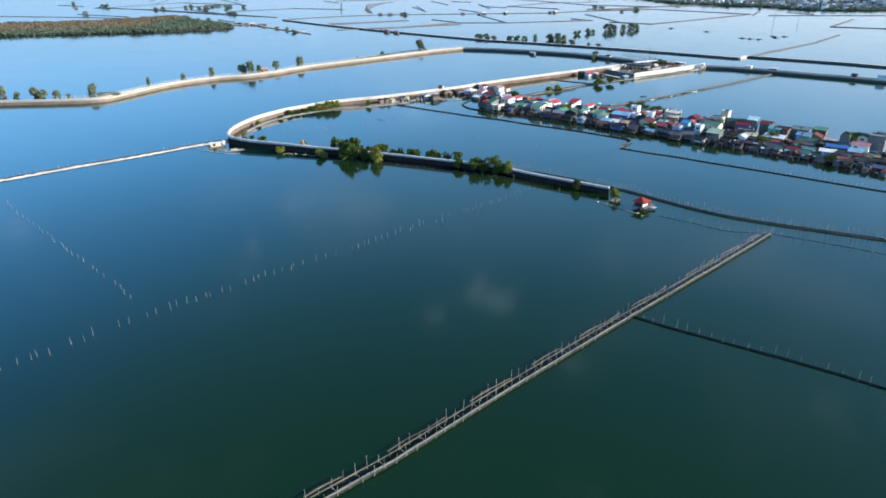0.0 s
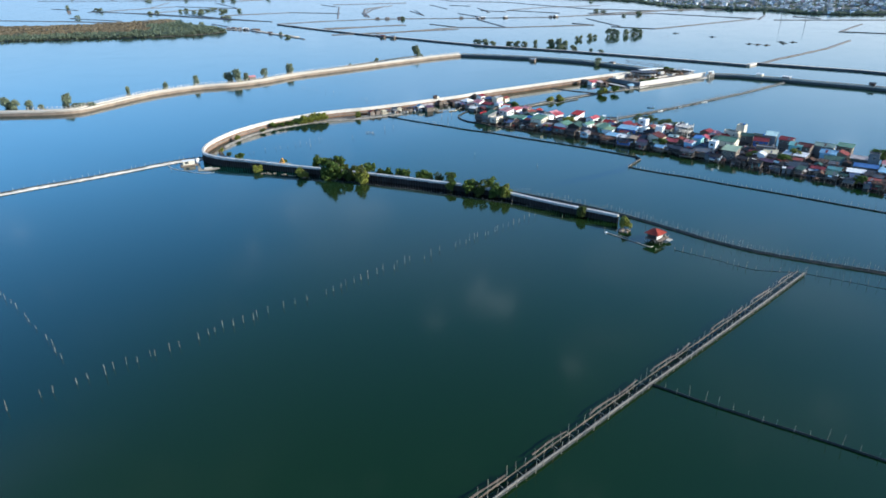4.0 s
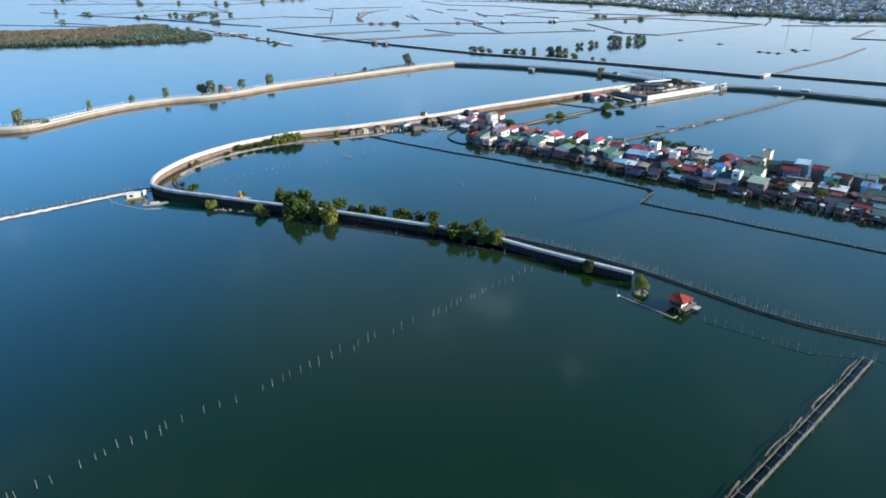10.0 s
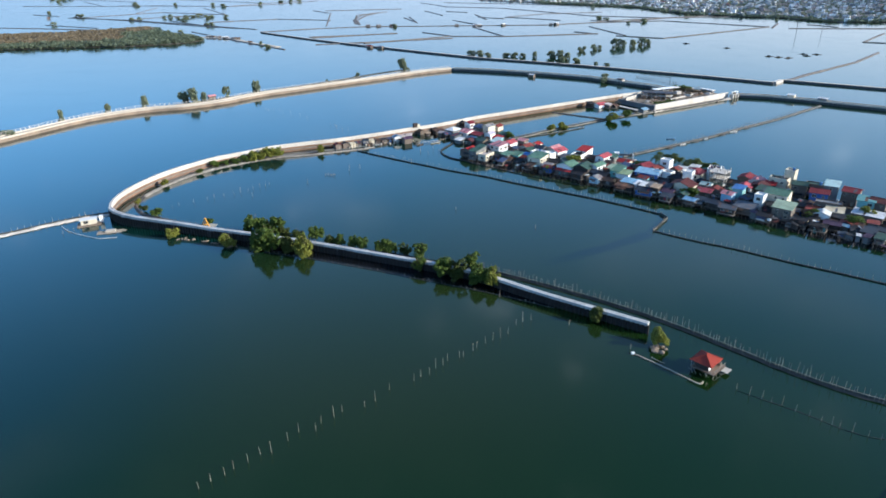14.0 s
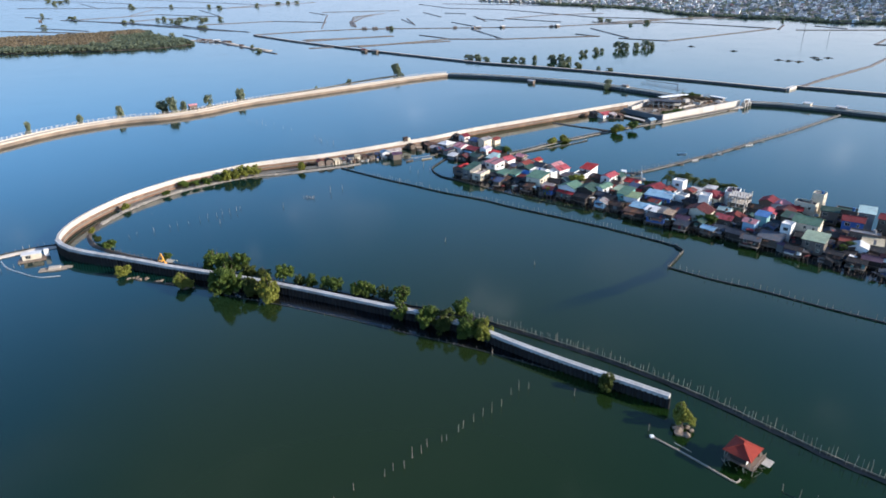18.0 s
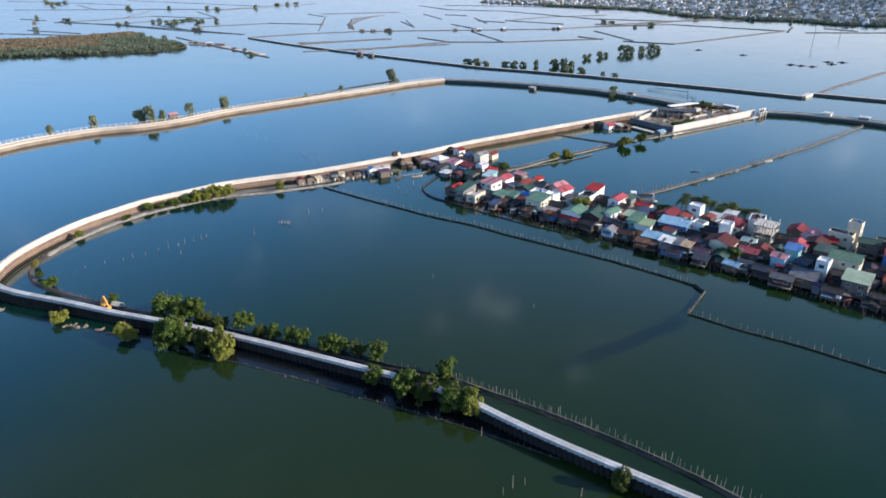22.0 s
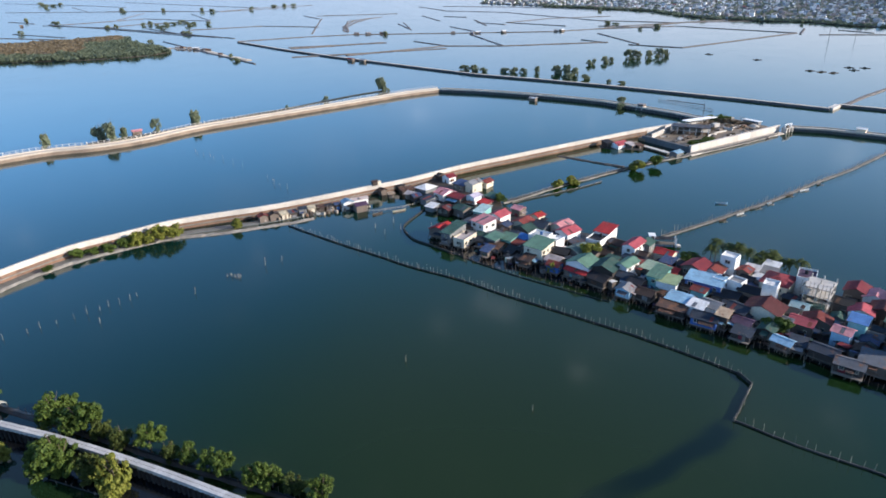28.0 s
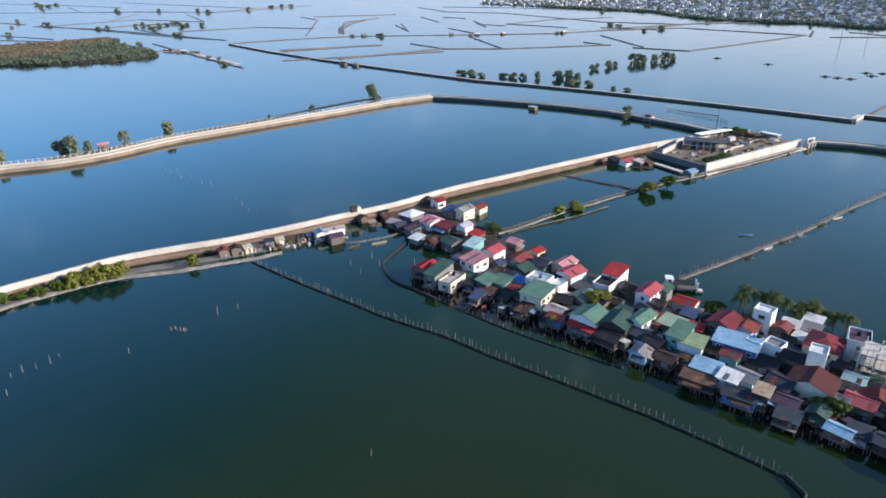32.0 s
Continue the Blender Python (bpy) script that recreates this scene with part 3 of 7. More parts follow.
stake_row("bamboo_fence", VILLAGE_FENCE, "grey bamboo stakes with dark net in the pond", 1.5, 2.1, 0.5, M_BAMBOO, 24, jitter=0.45, thick=0.1)
stake_row("bamboo_fence", [(118.6, 341), (119.7, 336), (109.6, 323.5)], "short corner of netted bamboo stakes", 1.2, 1.6, 0.9, M_BAMBOO, 25, corner=True, rails=1, thick=0.15)
stake_row("bamboo_fence", [(109.6, 323.5), (120, 313.8), (131, 305.5), (143.5, 294), (164.5, 275.8), (201.1, 242.5)], "grey bamboo stakes with dark net in the pond", 2.0, 1.9, 0.4, M_BAMBOO, 26, thick=0.2)
stake_row("bamboo_fence", [(94, 225), (98, 221.5), (105, 215.5), (113, 208), (126, 204.5), (133, 200.5), (147, 191), (156, 184), (190, 158), (230, 128)], "pale bamboo stakes with a dark net", 2.4, 2.3, 0.1, M_BAMBOO, 27, jitter=0.6)
stake_row("bamboo_fence", [(59, 150), (69, 142), (80, 134), (91, 126), (100, 119), (106, 114), (140, 88), (170, 65)], "pale bamboo stakes above a dark net", 3.0, 2.6, 0.5, M_BAMBOO, 28)
stake_row("stake_row", [(-150, 95), (-103, 135), (-83, 153), (-72, 163), (-58, 174), (-44, 186), (-31, 195), (-17, 205.5), (-4, 217), (14, 230), (39, 250), (52, 261)], "thin pale bamboo stakes standing in open water", 2.6, 2.4, 0.0, M_BAMBOO, 29, skip=0.22, jitter=0.9)
stake_row("stake_row", [(-178, 265), (-152, 239), (-125, 211), (-112, 198), (-96, 182), (-80, 165)], "thin pale bamboo stakes standing in open water", 4.2, 1.8, 0.0, M_BAMBOO, 30, skip=0.3, jitter=0.8)
stake_row("stake_row", [(-88, 362.5), (-69, 375), (-55, 386.5), (-47, 394)], "sparse bamboo stakes in the pond", 3.0, 2.0, 0.0, M_BAMBOO, 31, skip=0.15, jitter=0.8)
stake_row("stake_row", [(-96, 585), (-70, 560), (-48, 540), (-28, 512), (-20, 502)], "sparse bamboo stakes over a sunken net", 6.0, 3.0, 0.0, M_BAMBOO, 32, skip=0.3, jitter=1.2)
stake_row("bamboo_fence", WEST_DYKE, "grey bamboo stakes along a narrow bank", 2.4, 1.9, 0.7, M_BAMBOO, 33, base=0.3, joined=True)
stake_row("bamboo_fence", INNER_DYKE, "bamboo stakes edging a pale dyke", 2.2, 1.8, 0.6, M_BAMBOO, 34, base=0.4, rails=2)
stake_row("bamboo_fence", [(82, 471), (89.3, 475.9), (103, 483), (117.5, 491), (128, 498)], "second row of pale bamboo stakes beside a dyke", 2.4, 1.2, 0.4, M_BAMBOO, 37, rails=1, joined=True)
stake_row("bamboo_fence", THIN_DYKE, "bamboo stakes edging a thin dyke", 1.6, 2.6, 0.4, M_BAMBOO, 35, base=0.35, rails=1, joined=True)


def bamboo_pier(pts, seed):
    """Two lines of bamboo walkway on stakes with cross bars."""
    pier = thing("bamboo_pier", "long grey bamboo pier with paired rails and stakes", "pier")
    rng = random.Random(seed)
    path = straight_points(pts, 2.6)
    nrm = sides_of(path)
    part("walkway", sweep(path, [(-0.98, 0.75), (-0.6, 0.75), (-0.6, 0.9), (-0.98, 0.9)], 0.05, seed), M_BAMBOO, pier, "pale bamboo pole walkway")
    part("walkway", sweep(path, [(1.02, 0.72), (1.24, 0.72), (1.24, 0.84), (1.02, 0.84)], 0.05, seed + 1), M_BAMBOO_DARK, pier)
    part("net", sweep(path, [(-0.9, -0.9), (-0.82, -0.9), (-0.82, 0.74), (-0.9, 0.74)], 0.05, seed), M_NET, pier)
    kinds = stake_meshes(M_BAMBOO, 2.8, 7, seed, 0.075)
    cross = mesh_of(tube((0, -1.3, 0.66), (0, 1.6, 0.7), 0.06, 0.05, 5), M_BAMBOO)
    for i, (p, s) in enumerate(zip(path, nrm)):
        ang = math.atan2(s.y, s.x) - math.pi / 2
        for o in (-1.1, 1.3):
            part("stake", kinds[rng.randrange(7)], M_BAMBOO, pier, m=Matrix.Translation(p + s * (o + rng.uniform(-0.2, 0.2))) @ Matrix.Rotation(ang, 4, "Z"))
        if i % 2:
            continue
        part("crossbar", cross, M_BAMBOO, pier, m=Matrix.Translation(p) @ Matrix.Rotation(ang, 4, "Z"))
    i = 2
    while i < len(path) - 4:
        k = rng.randrange(4, 9)
        run = [p + s * (1.9 + 0.25 * math.sin(j)) for j, (p, s) in enumerate(zip(path[i:i + k], nrm[i:i + k]))]
        if len(run) > 2:
            part("side_rack", sweep(run, [(-0.14, 0.85), (0.14, 0.85), (0.14, 0.95), (-0.14, 0.95)], 0.12, i), M_BAMBOO_DARK, pier, "loose rack of bamboo and net")
        i += k + rng.randrange(1, 4)
    return pier


bamboo_pier([(-58, 58), (-21, 87), (-6, 98), (20, 119.5), (55, 147.5), (78, 165.5), (106, 187.5), (126, 203.5)], 41)


# ---- trees ----
def crown_mesh(seed, material, rx=1.0, rz=0.8, clumps=99, leaves=60, leaf=0.095):
    """A crown of about one metre radius: clumps of small leaves with gaps between them."""
    rng = random.Random(seed)
    verts, faces = [], []
    lobes = [(Vector((rng.uniform(-0.5, 0.5) * rx, rng.uniform(-0.5, 0.5) * rx, rng.uniform(-0.8, 0.5) * rz)), rng.uniform(0.34, 0.58)) for _ in range(9)]
    for c in range(clumps):
        lobe, size = lobes[c % 9]
        v = Vector((rng.gauss(0, 1), rng.gauss(0, 1), rng.gauss(0, 1))).normalized() * size * rng.uniform(0.6, 1.15)
        centre = lobe + Vector((v.x, v.y, v.z * 0.75))
        r = rng.uniform(0.09, 0.26)
        for k in range(leaves):
            d = Vector((rng.gauss(0, 1), rng.gauss(0, 1), rng.gauss(0, 0.8))).normalized() * r * rng.uniform(0.55, 1.05)
            p = centre + d
            nrm = (d + Vector((rng.uniform(-1, 1), rng.uniform(-1, 1), rng.uniform(-0.3, 1))) * r * 0.8).normalized()
            a = nrm.orthogonal().normalized() * leaf * rng.uniform(0.5, 1.0)
            b = nrm.cross(a).normalized() * leaf * rng.uniform(0.35, 0.7)
            i = len(verts)
            verts += [p - a, p + b, p + a, p - b]
            faces.append((i, i + 1, i + 2, i + 3))
    me = bpy.data.meshes.new("crown")
    me.from_pydata(verts, [], faces)
    me.materials.append(material)
    return me


def trunk_mesh(seed, forks=5):
    rng = random.Random(seed)
    bm = bmesh.new()
    mid = Vector((rng.uniform(-0.1, 0.1), rng.uniform(-0.1, 0.1), 0.55))
    add_tube(bm, (0, 0, -0.15), mid, 0.075, 0.05, 7)
    for i in range(forks):
        a = 6.28 * i / forks + rng.uniform(-0.4, 0.4)
        end = mid + Vector((0.55 * math.cos(a), 0.55 * math.sin(a), rng.uniform(0.45, 0.9)))
        add_tube(bm, mid - Vector((0, 0, 0.05)), end, 0.035, 0.012, 5)
    return mesh_of(bm, M_BARK)


CROWNS = {k: [crown_mesh(100 * j + i, m) for i in range(4)] for j, (k, m) in enumerate((("olive", M_LEAF), ("dark", M_LEAF_DARK), ("light", M_LEAF_LIGHT)))}
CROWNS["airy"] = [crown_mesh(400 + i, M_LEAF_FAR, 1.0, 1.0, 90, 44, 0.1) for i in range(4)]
TRUNKS = [trunk_mesh(i) for i in range(4)]
tree_rng = random.Random(7)


def tree(x, y, r, h, tone="olive", label="", base=0.0, group="", name="tree"):
    """A leafy tree: r is the crown's radius, h the whole height."""
    k = tree_rng.randrange(4)
    label = label or {"olive": "olive green leafy tree on a pond bank", "dark": "dark green leafy tree on a pond bank", "airy": "haze-paled green feathery tree on a pond dyke", "light": "bright green leafy tree"}[tone]
    t = thing(name, label, "tree", pose(x, y, base, 0, 0, tree_rng.uniform(0, 360)), group)
    lift, rise = (0.38, 0.62) if tone == "airy" else (0.5, 0.6) if h < 5 else (0.53, 0.54)
    part("trunk", TRUNKS[k], M_BARK, t, m=Matrix.Diagonal((r * 0.9, r * 0.9, h * 0.72, 1)))
    part("crown", CROWNS[tone][k], None, t, m=Matrix.Translation((0, 0, h * lift)) @ Matrix.Diagonal((r * 1.3, r * tree_rng.uniform(1.15, 1.4), h * rise, 1)))
    return t


OUT = "trees in front of the seawall"
tree(-71, 331.5, 2.06, 4.03, "light", "small yellow-green mangrove bush at the wall's foot", group=OUT)
tree(-48, 321.5, 2.58, 5.38, "light", "yellow-green mangrove tree at the wall's foot", group=OUT)
tree(-35.5, 317.2, 3.0, 8.0, "olive", group=OUT)
tree(-30.8, 315.8, 3.8, 9.8, "olive", group=OUT)
tree(-25.3, 314.4, 2.2, 6.4, "dark", group=OUT)
tree(-18.4, 310.6, 3.0, 9.0, "light", "tall yellow-green mangrove tree at the wall's foot", group=OUT)
tree(20.9, 294.6, 1.8, 5.57, "olive", group=OUT)
tree(28.8, 291.2, 2.84, 6.91, "olive", group=OUT)
tree(33.5, 289.2, 2.75, 6.72, "dark", group=OUT)
tree(40.5, 284.8, 3.01, 7.49, "olive", group=OUT)
tree(43.5, 282.6, 2.49, 7.10, "light", "tall yellow-green mangrove tree at the wall's foot", group=OUT)
tree(70.0, 258.6, 1.63, 5.38, "dark", group=OUT)
tree(82.9, 245.4, 1.95, 5.4, "light", "bright green tree at the end of the seawall", group=OUT)
INN = "trees on the inner bank"
for x, y, r, h, tone in ((-99, 371, 1.6, 2.6, "light"), (-92, 361, 1.8, 2.8, "dark"), (-85, 354, 2.6, 4.0, "olive"), (-60, 341, 1.9, 3.6, "olive"), (-40.5, 332.4, 3.9, 7.8, "olive"), (-33, 328.4, 3.9, 7.2, "olive"),
                         (-28.5, 326.6, 2.2, 4.4, "dark"), (-22.5, 323.7, 2.6, 4.6, "dark"), (-16.7, 322.4, 3.0, 5.2, "olive"), (-10.9, 319, 2.2, 4.2, "dark"), (-7, 317.4, 2.1, 3.8, "olive"), (-2, 315, 2.4, 4.2, "olive"),
                         (1, 313.4, 2.4, 4.2, "olive"), (8.5, 310.6, 2.7, 4.6, "olive"), (11.6, 309.6, 2.3, 4.2, "olive"), (16.4, 307.8, 2.2, 4.0, "dark"), (21.9, 304.4, 2.9, 5.0, "olive"), (38, 296.5, 2.7, 5.0, "olive")):
    tree(x, y, r * (0.86 if x > -50 else 0.75), h * (1.08 if x > -50 else 0.85), tone, group=INN, base=0.4)
for x, y, r, h, tone in ((-82, 427, 2.2, 3.0, "olive"), (-78, 429, 2.0, 2.8, "olive"), (-73, 432, 2.2, 3.2, "olive"), (-68, 435, 2.2, 3.4, "olive"), (-64, 437, 3.0, 5.4, "light"), (-60, 439, 3.4, 6.2, "light"),
                         (-56, 441, 3.4, 6.4, "light"), (-52.5, 443, 3.0, 5.6, "light"), (-31, 451, 2.0, 4.4, "light"), (-97, 397, 1.6, 3.0, "light"), (-86, 415, 1.5, 2.0, "olive"), 
                         (106, 492, 2.5, 3.8, "light"), (114, 496, 2.8, 4.2, "light"), (150, 515.5, 3.8, 5.8, "light"), (163, 523.5, 3.4, 5.2, "olive")):
    tree(x, y, r, h, tone, base=0.5, group="shrubs along the far bank")
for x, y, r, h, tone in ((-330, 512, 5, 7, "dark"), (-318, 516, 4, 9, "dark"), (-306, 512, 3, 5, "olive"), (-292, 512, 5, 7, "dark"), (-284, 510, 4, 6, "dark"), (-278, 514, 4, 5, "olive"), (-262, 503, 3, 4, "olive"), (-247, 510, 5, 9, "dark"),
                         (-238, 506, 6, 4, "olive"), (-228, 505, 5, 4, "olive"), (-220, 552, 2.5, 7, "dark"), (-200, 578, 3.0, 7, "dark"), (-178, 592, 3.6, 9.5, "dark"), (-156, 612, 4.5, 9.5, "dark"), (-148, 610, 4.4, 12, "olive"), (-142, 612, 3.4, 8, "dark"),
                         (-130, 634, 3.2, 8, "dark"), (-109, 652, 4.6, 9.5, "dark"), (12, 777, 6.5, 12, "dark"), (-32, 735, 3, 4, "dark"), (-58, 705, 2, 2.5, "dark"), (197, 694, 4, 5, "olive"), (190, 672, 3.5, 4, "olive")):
    tree(x, y, r * 0.78, h * 1.22, "airy", "haze-paled green feathery tree standing beyond the embankment road", base=0.0, group="trees beyond the road")
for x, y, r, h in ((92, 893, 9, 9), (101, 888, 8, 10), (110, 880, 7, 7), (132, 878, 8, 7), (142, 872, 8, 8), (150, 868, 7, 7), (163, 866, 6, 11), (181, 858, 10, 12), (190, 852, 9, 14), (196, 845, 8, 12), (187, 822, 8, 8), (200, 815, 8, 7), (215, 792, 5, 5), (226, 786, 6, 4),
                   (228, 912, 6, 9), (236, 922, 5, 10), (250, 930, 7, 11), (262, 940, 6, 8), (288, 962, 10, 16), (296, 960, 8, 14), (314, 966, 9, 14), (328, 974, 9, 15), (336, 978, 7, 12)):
    tree(x, y, r * 0.52, h * 0.72, "airy", "haze-paled green tree clump on a distant pond dyke", group="trees on the far dyke")


# ---- village houses ----
ROOFS = {k: mat("roof_" + k, tuple(v * 0.86 for v in c), rough=0.75, grain=1.5, stain=0.35, waves=4.0, rust=r, rnd=0.18, spec=0.2) for k, c, r in (
    ("red", (0.44, 0.035, 0.035), 0.0), ("pinkred", (0.5, 0.1, 0.12), 0.0), ("pink", (0.62, 0.27, 0.28), 0.0), ("maroon", (0.22, 0.03, 0.04), 0.0), ("darkred", (0.1, 0.025, 0.025), 0.15),
    ("redbrown", (0.23, 0.05, 0.04), 0.3), ("brown", (0.055, 0.036, 0.03), 0.3), ("rust", (0.1, 0.058, 0.042), 0.7), ("green", (0.13, 0.24, 0.17), 0.1), ("darkgreen", (0.05, 0.105, 0.085), 0.15),
    ("palegreen", (0.34, 0.42, 0.3), 0.1), ("olive", (0.32, 0.4, 0.22), 0.1), ("greygreen", (0.2, 0.26, 0.22), 0.2), ("teal", (0.16, 0.36, 0.36), 0.1), ("paleteal", (0.42, 0.56, 0.55), 0.1),
    ("blue", (0.08, 0.2, 0.46), 0.05), ("sky", (0.27, 0.45, 0.6), 0.1), ("navy", (0.05, 0.075, 0.15), 0.1), ("slate", (0.036, 0.05, 0.073), 0.2), ("purple", (0.085, 0.05, 0.09), 0.1),
    ("white", (0.75, 0.74, 0.72), 0.05), ("pale", (0.55, 0.47, 0.44), 0.3), ("lilac", (0.55, 0.5, 0.6), 0.1), ("grey", (0.27, 0.27, 0.275), 0.25), ("tin", (0.1, 0.112, 0.135), 0.4),
    ("dark", (0.022, 0.024, 0.03), 0.15), ("tan", (0.45, 0.33, 0.22), 0.3), ("cream", (0.62, 0.53, 0.36), 0.2), ("yellow", (0.6, 0.5, 0.14), 0.05))}
WALLS = {k: mat("wall_" + k, c, tuple(v * 0.72 for v in c), rough=0.85, grain=2.0, stain=0.25, rnd=0.12) for k, c in (
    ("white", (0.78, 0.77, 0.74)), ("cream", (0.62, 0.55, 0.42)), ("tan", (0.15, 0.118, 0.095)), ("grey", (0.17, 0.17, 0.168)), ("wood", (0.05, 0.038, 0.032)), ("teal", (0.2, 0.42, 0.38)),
    ("tealw", (0.25, 0.5, 0.5)), ("bluew", (0.06, 0.13, 0.36)), ("sky", (0.36, 0.52, 0.64)))}
WORDS = {"gu": "gabled", "gv": "gabled", "shed": "single-slope", "flat": "flat", "hip": "hipped"}
COLOUR = {"pinkred": "faded red", "darkred": "dark red", "redbrown": "red-brown", "darkgreen": "dark green", "palegreen": "pale green", "greygreen": "grey-green", "paleteal": "pale teal", "sky": "light blue",
          "tealw": "teal", "bluew": "bright blue", "wood": "dark wooden", "tin": "bare tin", "rust": "rusty", "dark": "dark grey"}
SHORE = [(47, 432), (62, 414), (78, 403), (92, 392), (103, 383), (112, 372), (128, 356), (142, 345), (166, 316), (186, 297), (212, 265)]
shore_fine = curve_points(SHORE, 3.0)
house_rng = random.Random(17)
HOUSES = []


def window_mesh(w, h):
    bm = bmesh.new()
    t = 0.09
    for lo, hi in (((-w / 2 - t, 0, -t), (w / 2 + t, 0.08, 0)), ((-w / 2 - t, 0, h), (w / 2 + t, 0.08, h + t)), ((-w / 2 - t, 0, 0), (-w / 2, 0.08, h)), ((w / 2, 0, 0), (w / 2 + t, 0.08, h)), ((-0.03, 0, 0), (0.03, 0.07, h))):
        add_box(bm, lo, hi)
    return mesh_of(bm, WALLS["cream"])


WIN_FRAMES = [window_mesh(1.0, 1.0), window_mesh(1.5, 1.1), window_mesh(0.7, 0.9)]
WIN_PANES = [mesh_of(box((-w / 2, 0, 0), (w / 2, 0.035, h)), M_GLASS) for w, h in ((1.0, 1.0), (1.5, 1.1), (0.7, 0.9))]
DOOR = mesh_of(box((-0.42, 0, 0), (0.42, 0.06, 2.0)), M_TIMBER)
STILT = mesh_of(tube((0, 0, -1.2), (0, 0, 1.5), 0.1, 0.09, 6), M_TIMBER)


def put_window(ob, k, m):
    win = part("window", WIN_FRAMES[k], None, ob, m=m)
    part("pane", WIN_PANES[k], None, win)


def slab(bm, corners, t):
    """A thin plate over four corners."""
    top = [bm.verts.new(c) for c in corners]
    low = [bm.verts.new(Vector(c) - Vector((0, 0, t))) for c in corners]
    bm.faces.new(top)
    bm.faces.new(list(reversed(low)))
    n = len(top)
    for i in range(n):
        j = (i + 1) % n
        bm.faces.new((top[j], top[i], low[i], low[j]))


def roof_and_body(w, d, h, z0, kind):
    """Body and roof of a small house; returns both meshes' bmesh."""
    body, roof = bmesh.new(), bmesh.new()
    o, t = 0.45, 0.1
    x, y = w / 2, d / 2
    if kind == "flat":
        add_box(body, (-x, -y, z0), (x, y, h))
        add_box(roof, (-x + 0.15, -y + 0.15, h + 0.004), (x - 0.15, y - 0.15, h + 0.1))
        for lo, hi in (((-x, -y, h), (x, -y + 0.15, h + 0.55)), ((-x, y - 0.15, h), (x, y, h + 0.55)), ((-x, -y + 0.15, h), (-x + 0.15, y - 0.15, h + 0.55)), ((x - 0.15, -y + 0.15, h), (x, y - 0.15, h + 0.55))):
            add_box(body, lo, hi)
        return body, roof
    if kind == "shed":
        r = 0.14 * d
        prof = [(-y, z0), (y, z0), (y, h + r), (-y, h)]
        s = r / d
        slab(roof, [(-x - o, -y - o, h - s * o + t), (x + o, -y - o, h - s * o + t), (x + o, y + o, h + r + s * o + t), (-x - o, y + o, h + r + s * o + t)], t)
    elif kind in ("gu", "gv"):
        across, along = (y, x) if kind == "gu" else (x, y)
        r = 0.38 * across
        s = r / across
        prof = [(-across, z0), (across, z0), (across, h), (0, h + r), (-across, h)]
        a, b = across + o, along + o
        for sg in (-1, 1):
            c = [(-b, sg * a, h - s * o + t), (b, sg * a, h - s * o + t), (b, 0, h + r + t), (-b, 0, h + r + t)]
            if sg > 0:
                c.reverse()
            if kind == "gv":
                c = [(-q[1], q[0], q[2]) for q in c]
            slab(roof, c, t)
        lo, hi = (-b, -0.16, h + r + t - 0.05), (b, 0.16, h + r + t + 0.05)
        if kind == "gv":
            lo, hi = (-0.16, -b, lo[2]), (0.16, b, hi[2])
        add_box(roof, lo, hi)
    else:
        r = 0.4 * min(x, y)
        prof = [(-y, z0), (y, z0), (y, h), (-y, h)]
        a, b, k = x + o, y + o, max(x, y) - min(x, y)
        e1, e2 = ((-k, 0, h + r + t), (k, 0, h + r + t)) if x >= y else ((0, -k, h + r + t), (0, k, h + r + t))
        c = [(-a, -b, h - 0.1), (a, -b, h - 0.1), (a, b, h - 0.1), (-a, b, h - 0.1)]
        vs = [roof.verts.new(q) for q in c] + [roof.verts.new(e1), roof.verts.new(e2)]
        if x >= y:
            fs = ((0, 1, 5, 4), (2, 3, 4, 5), (3, 0, 4), (1, 2, 5), (3, 2, 1, 0))
        else:
            fs = ((0, 1, 4), (1, 2, 5, 4), (2, 3, 5), (3, 0, 4, 5), (3, 2, 1, 0))
        for f in fs:
            roof.faces.new([vs[i] for i in f])
    ln = x if kind != "gv" else y
    va = [[body.verts.new((sx * ln, p, z) if kind != "gv" else (-p, sx * ln, z)) for p, z in prof] for sx in (-1, 1)]
    n = len(prof)
    body.faces.new(list(reversed(va[0])))
    body.faces.new(va[1])
    for i in range(n):
        j = (i + 1) % n
        body.faces.new((va[0][i], va[0][j], va[1][j], va[1][i]))
    bmesh.ops.recalc_face_normals(body, faces=body.faces)
    return body, roof


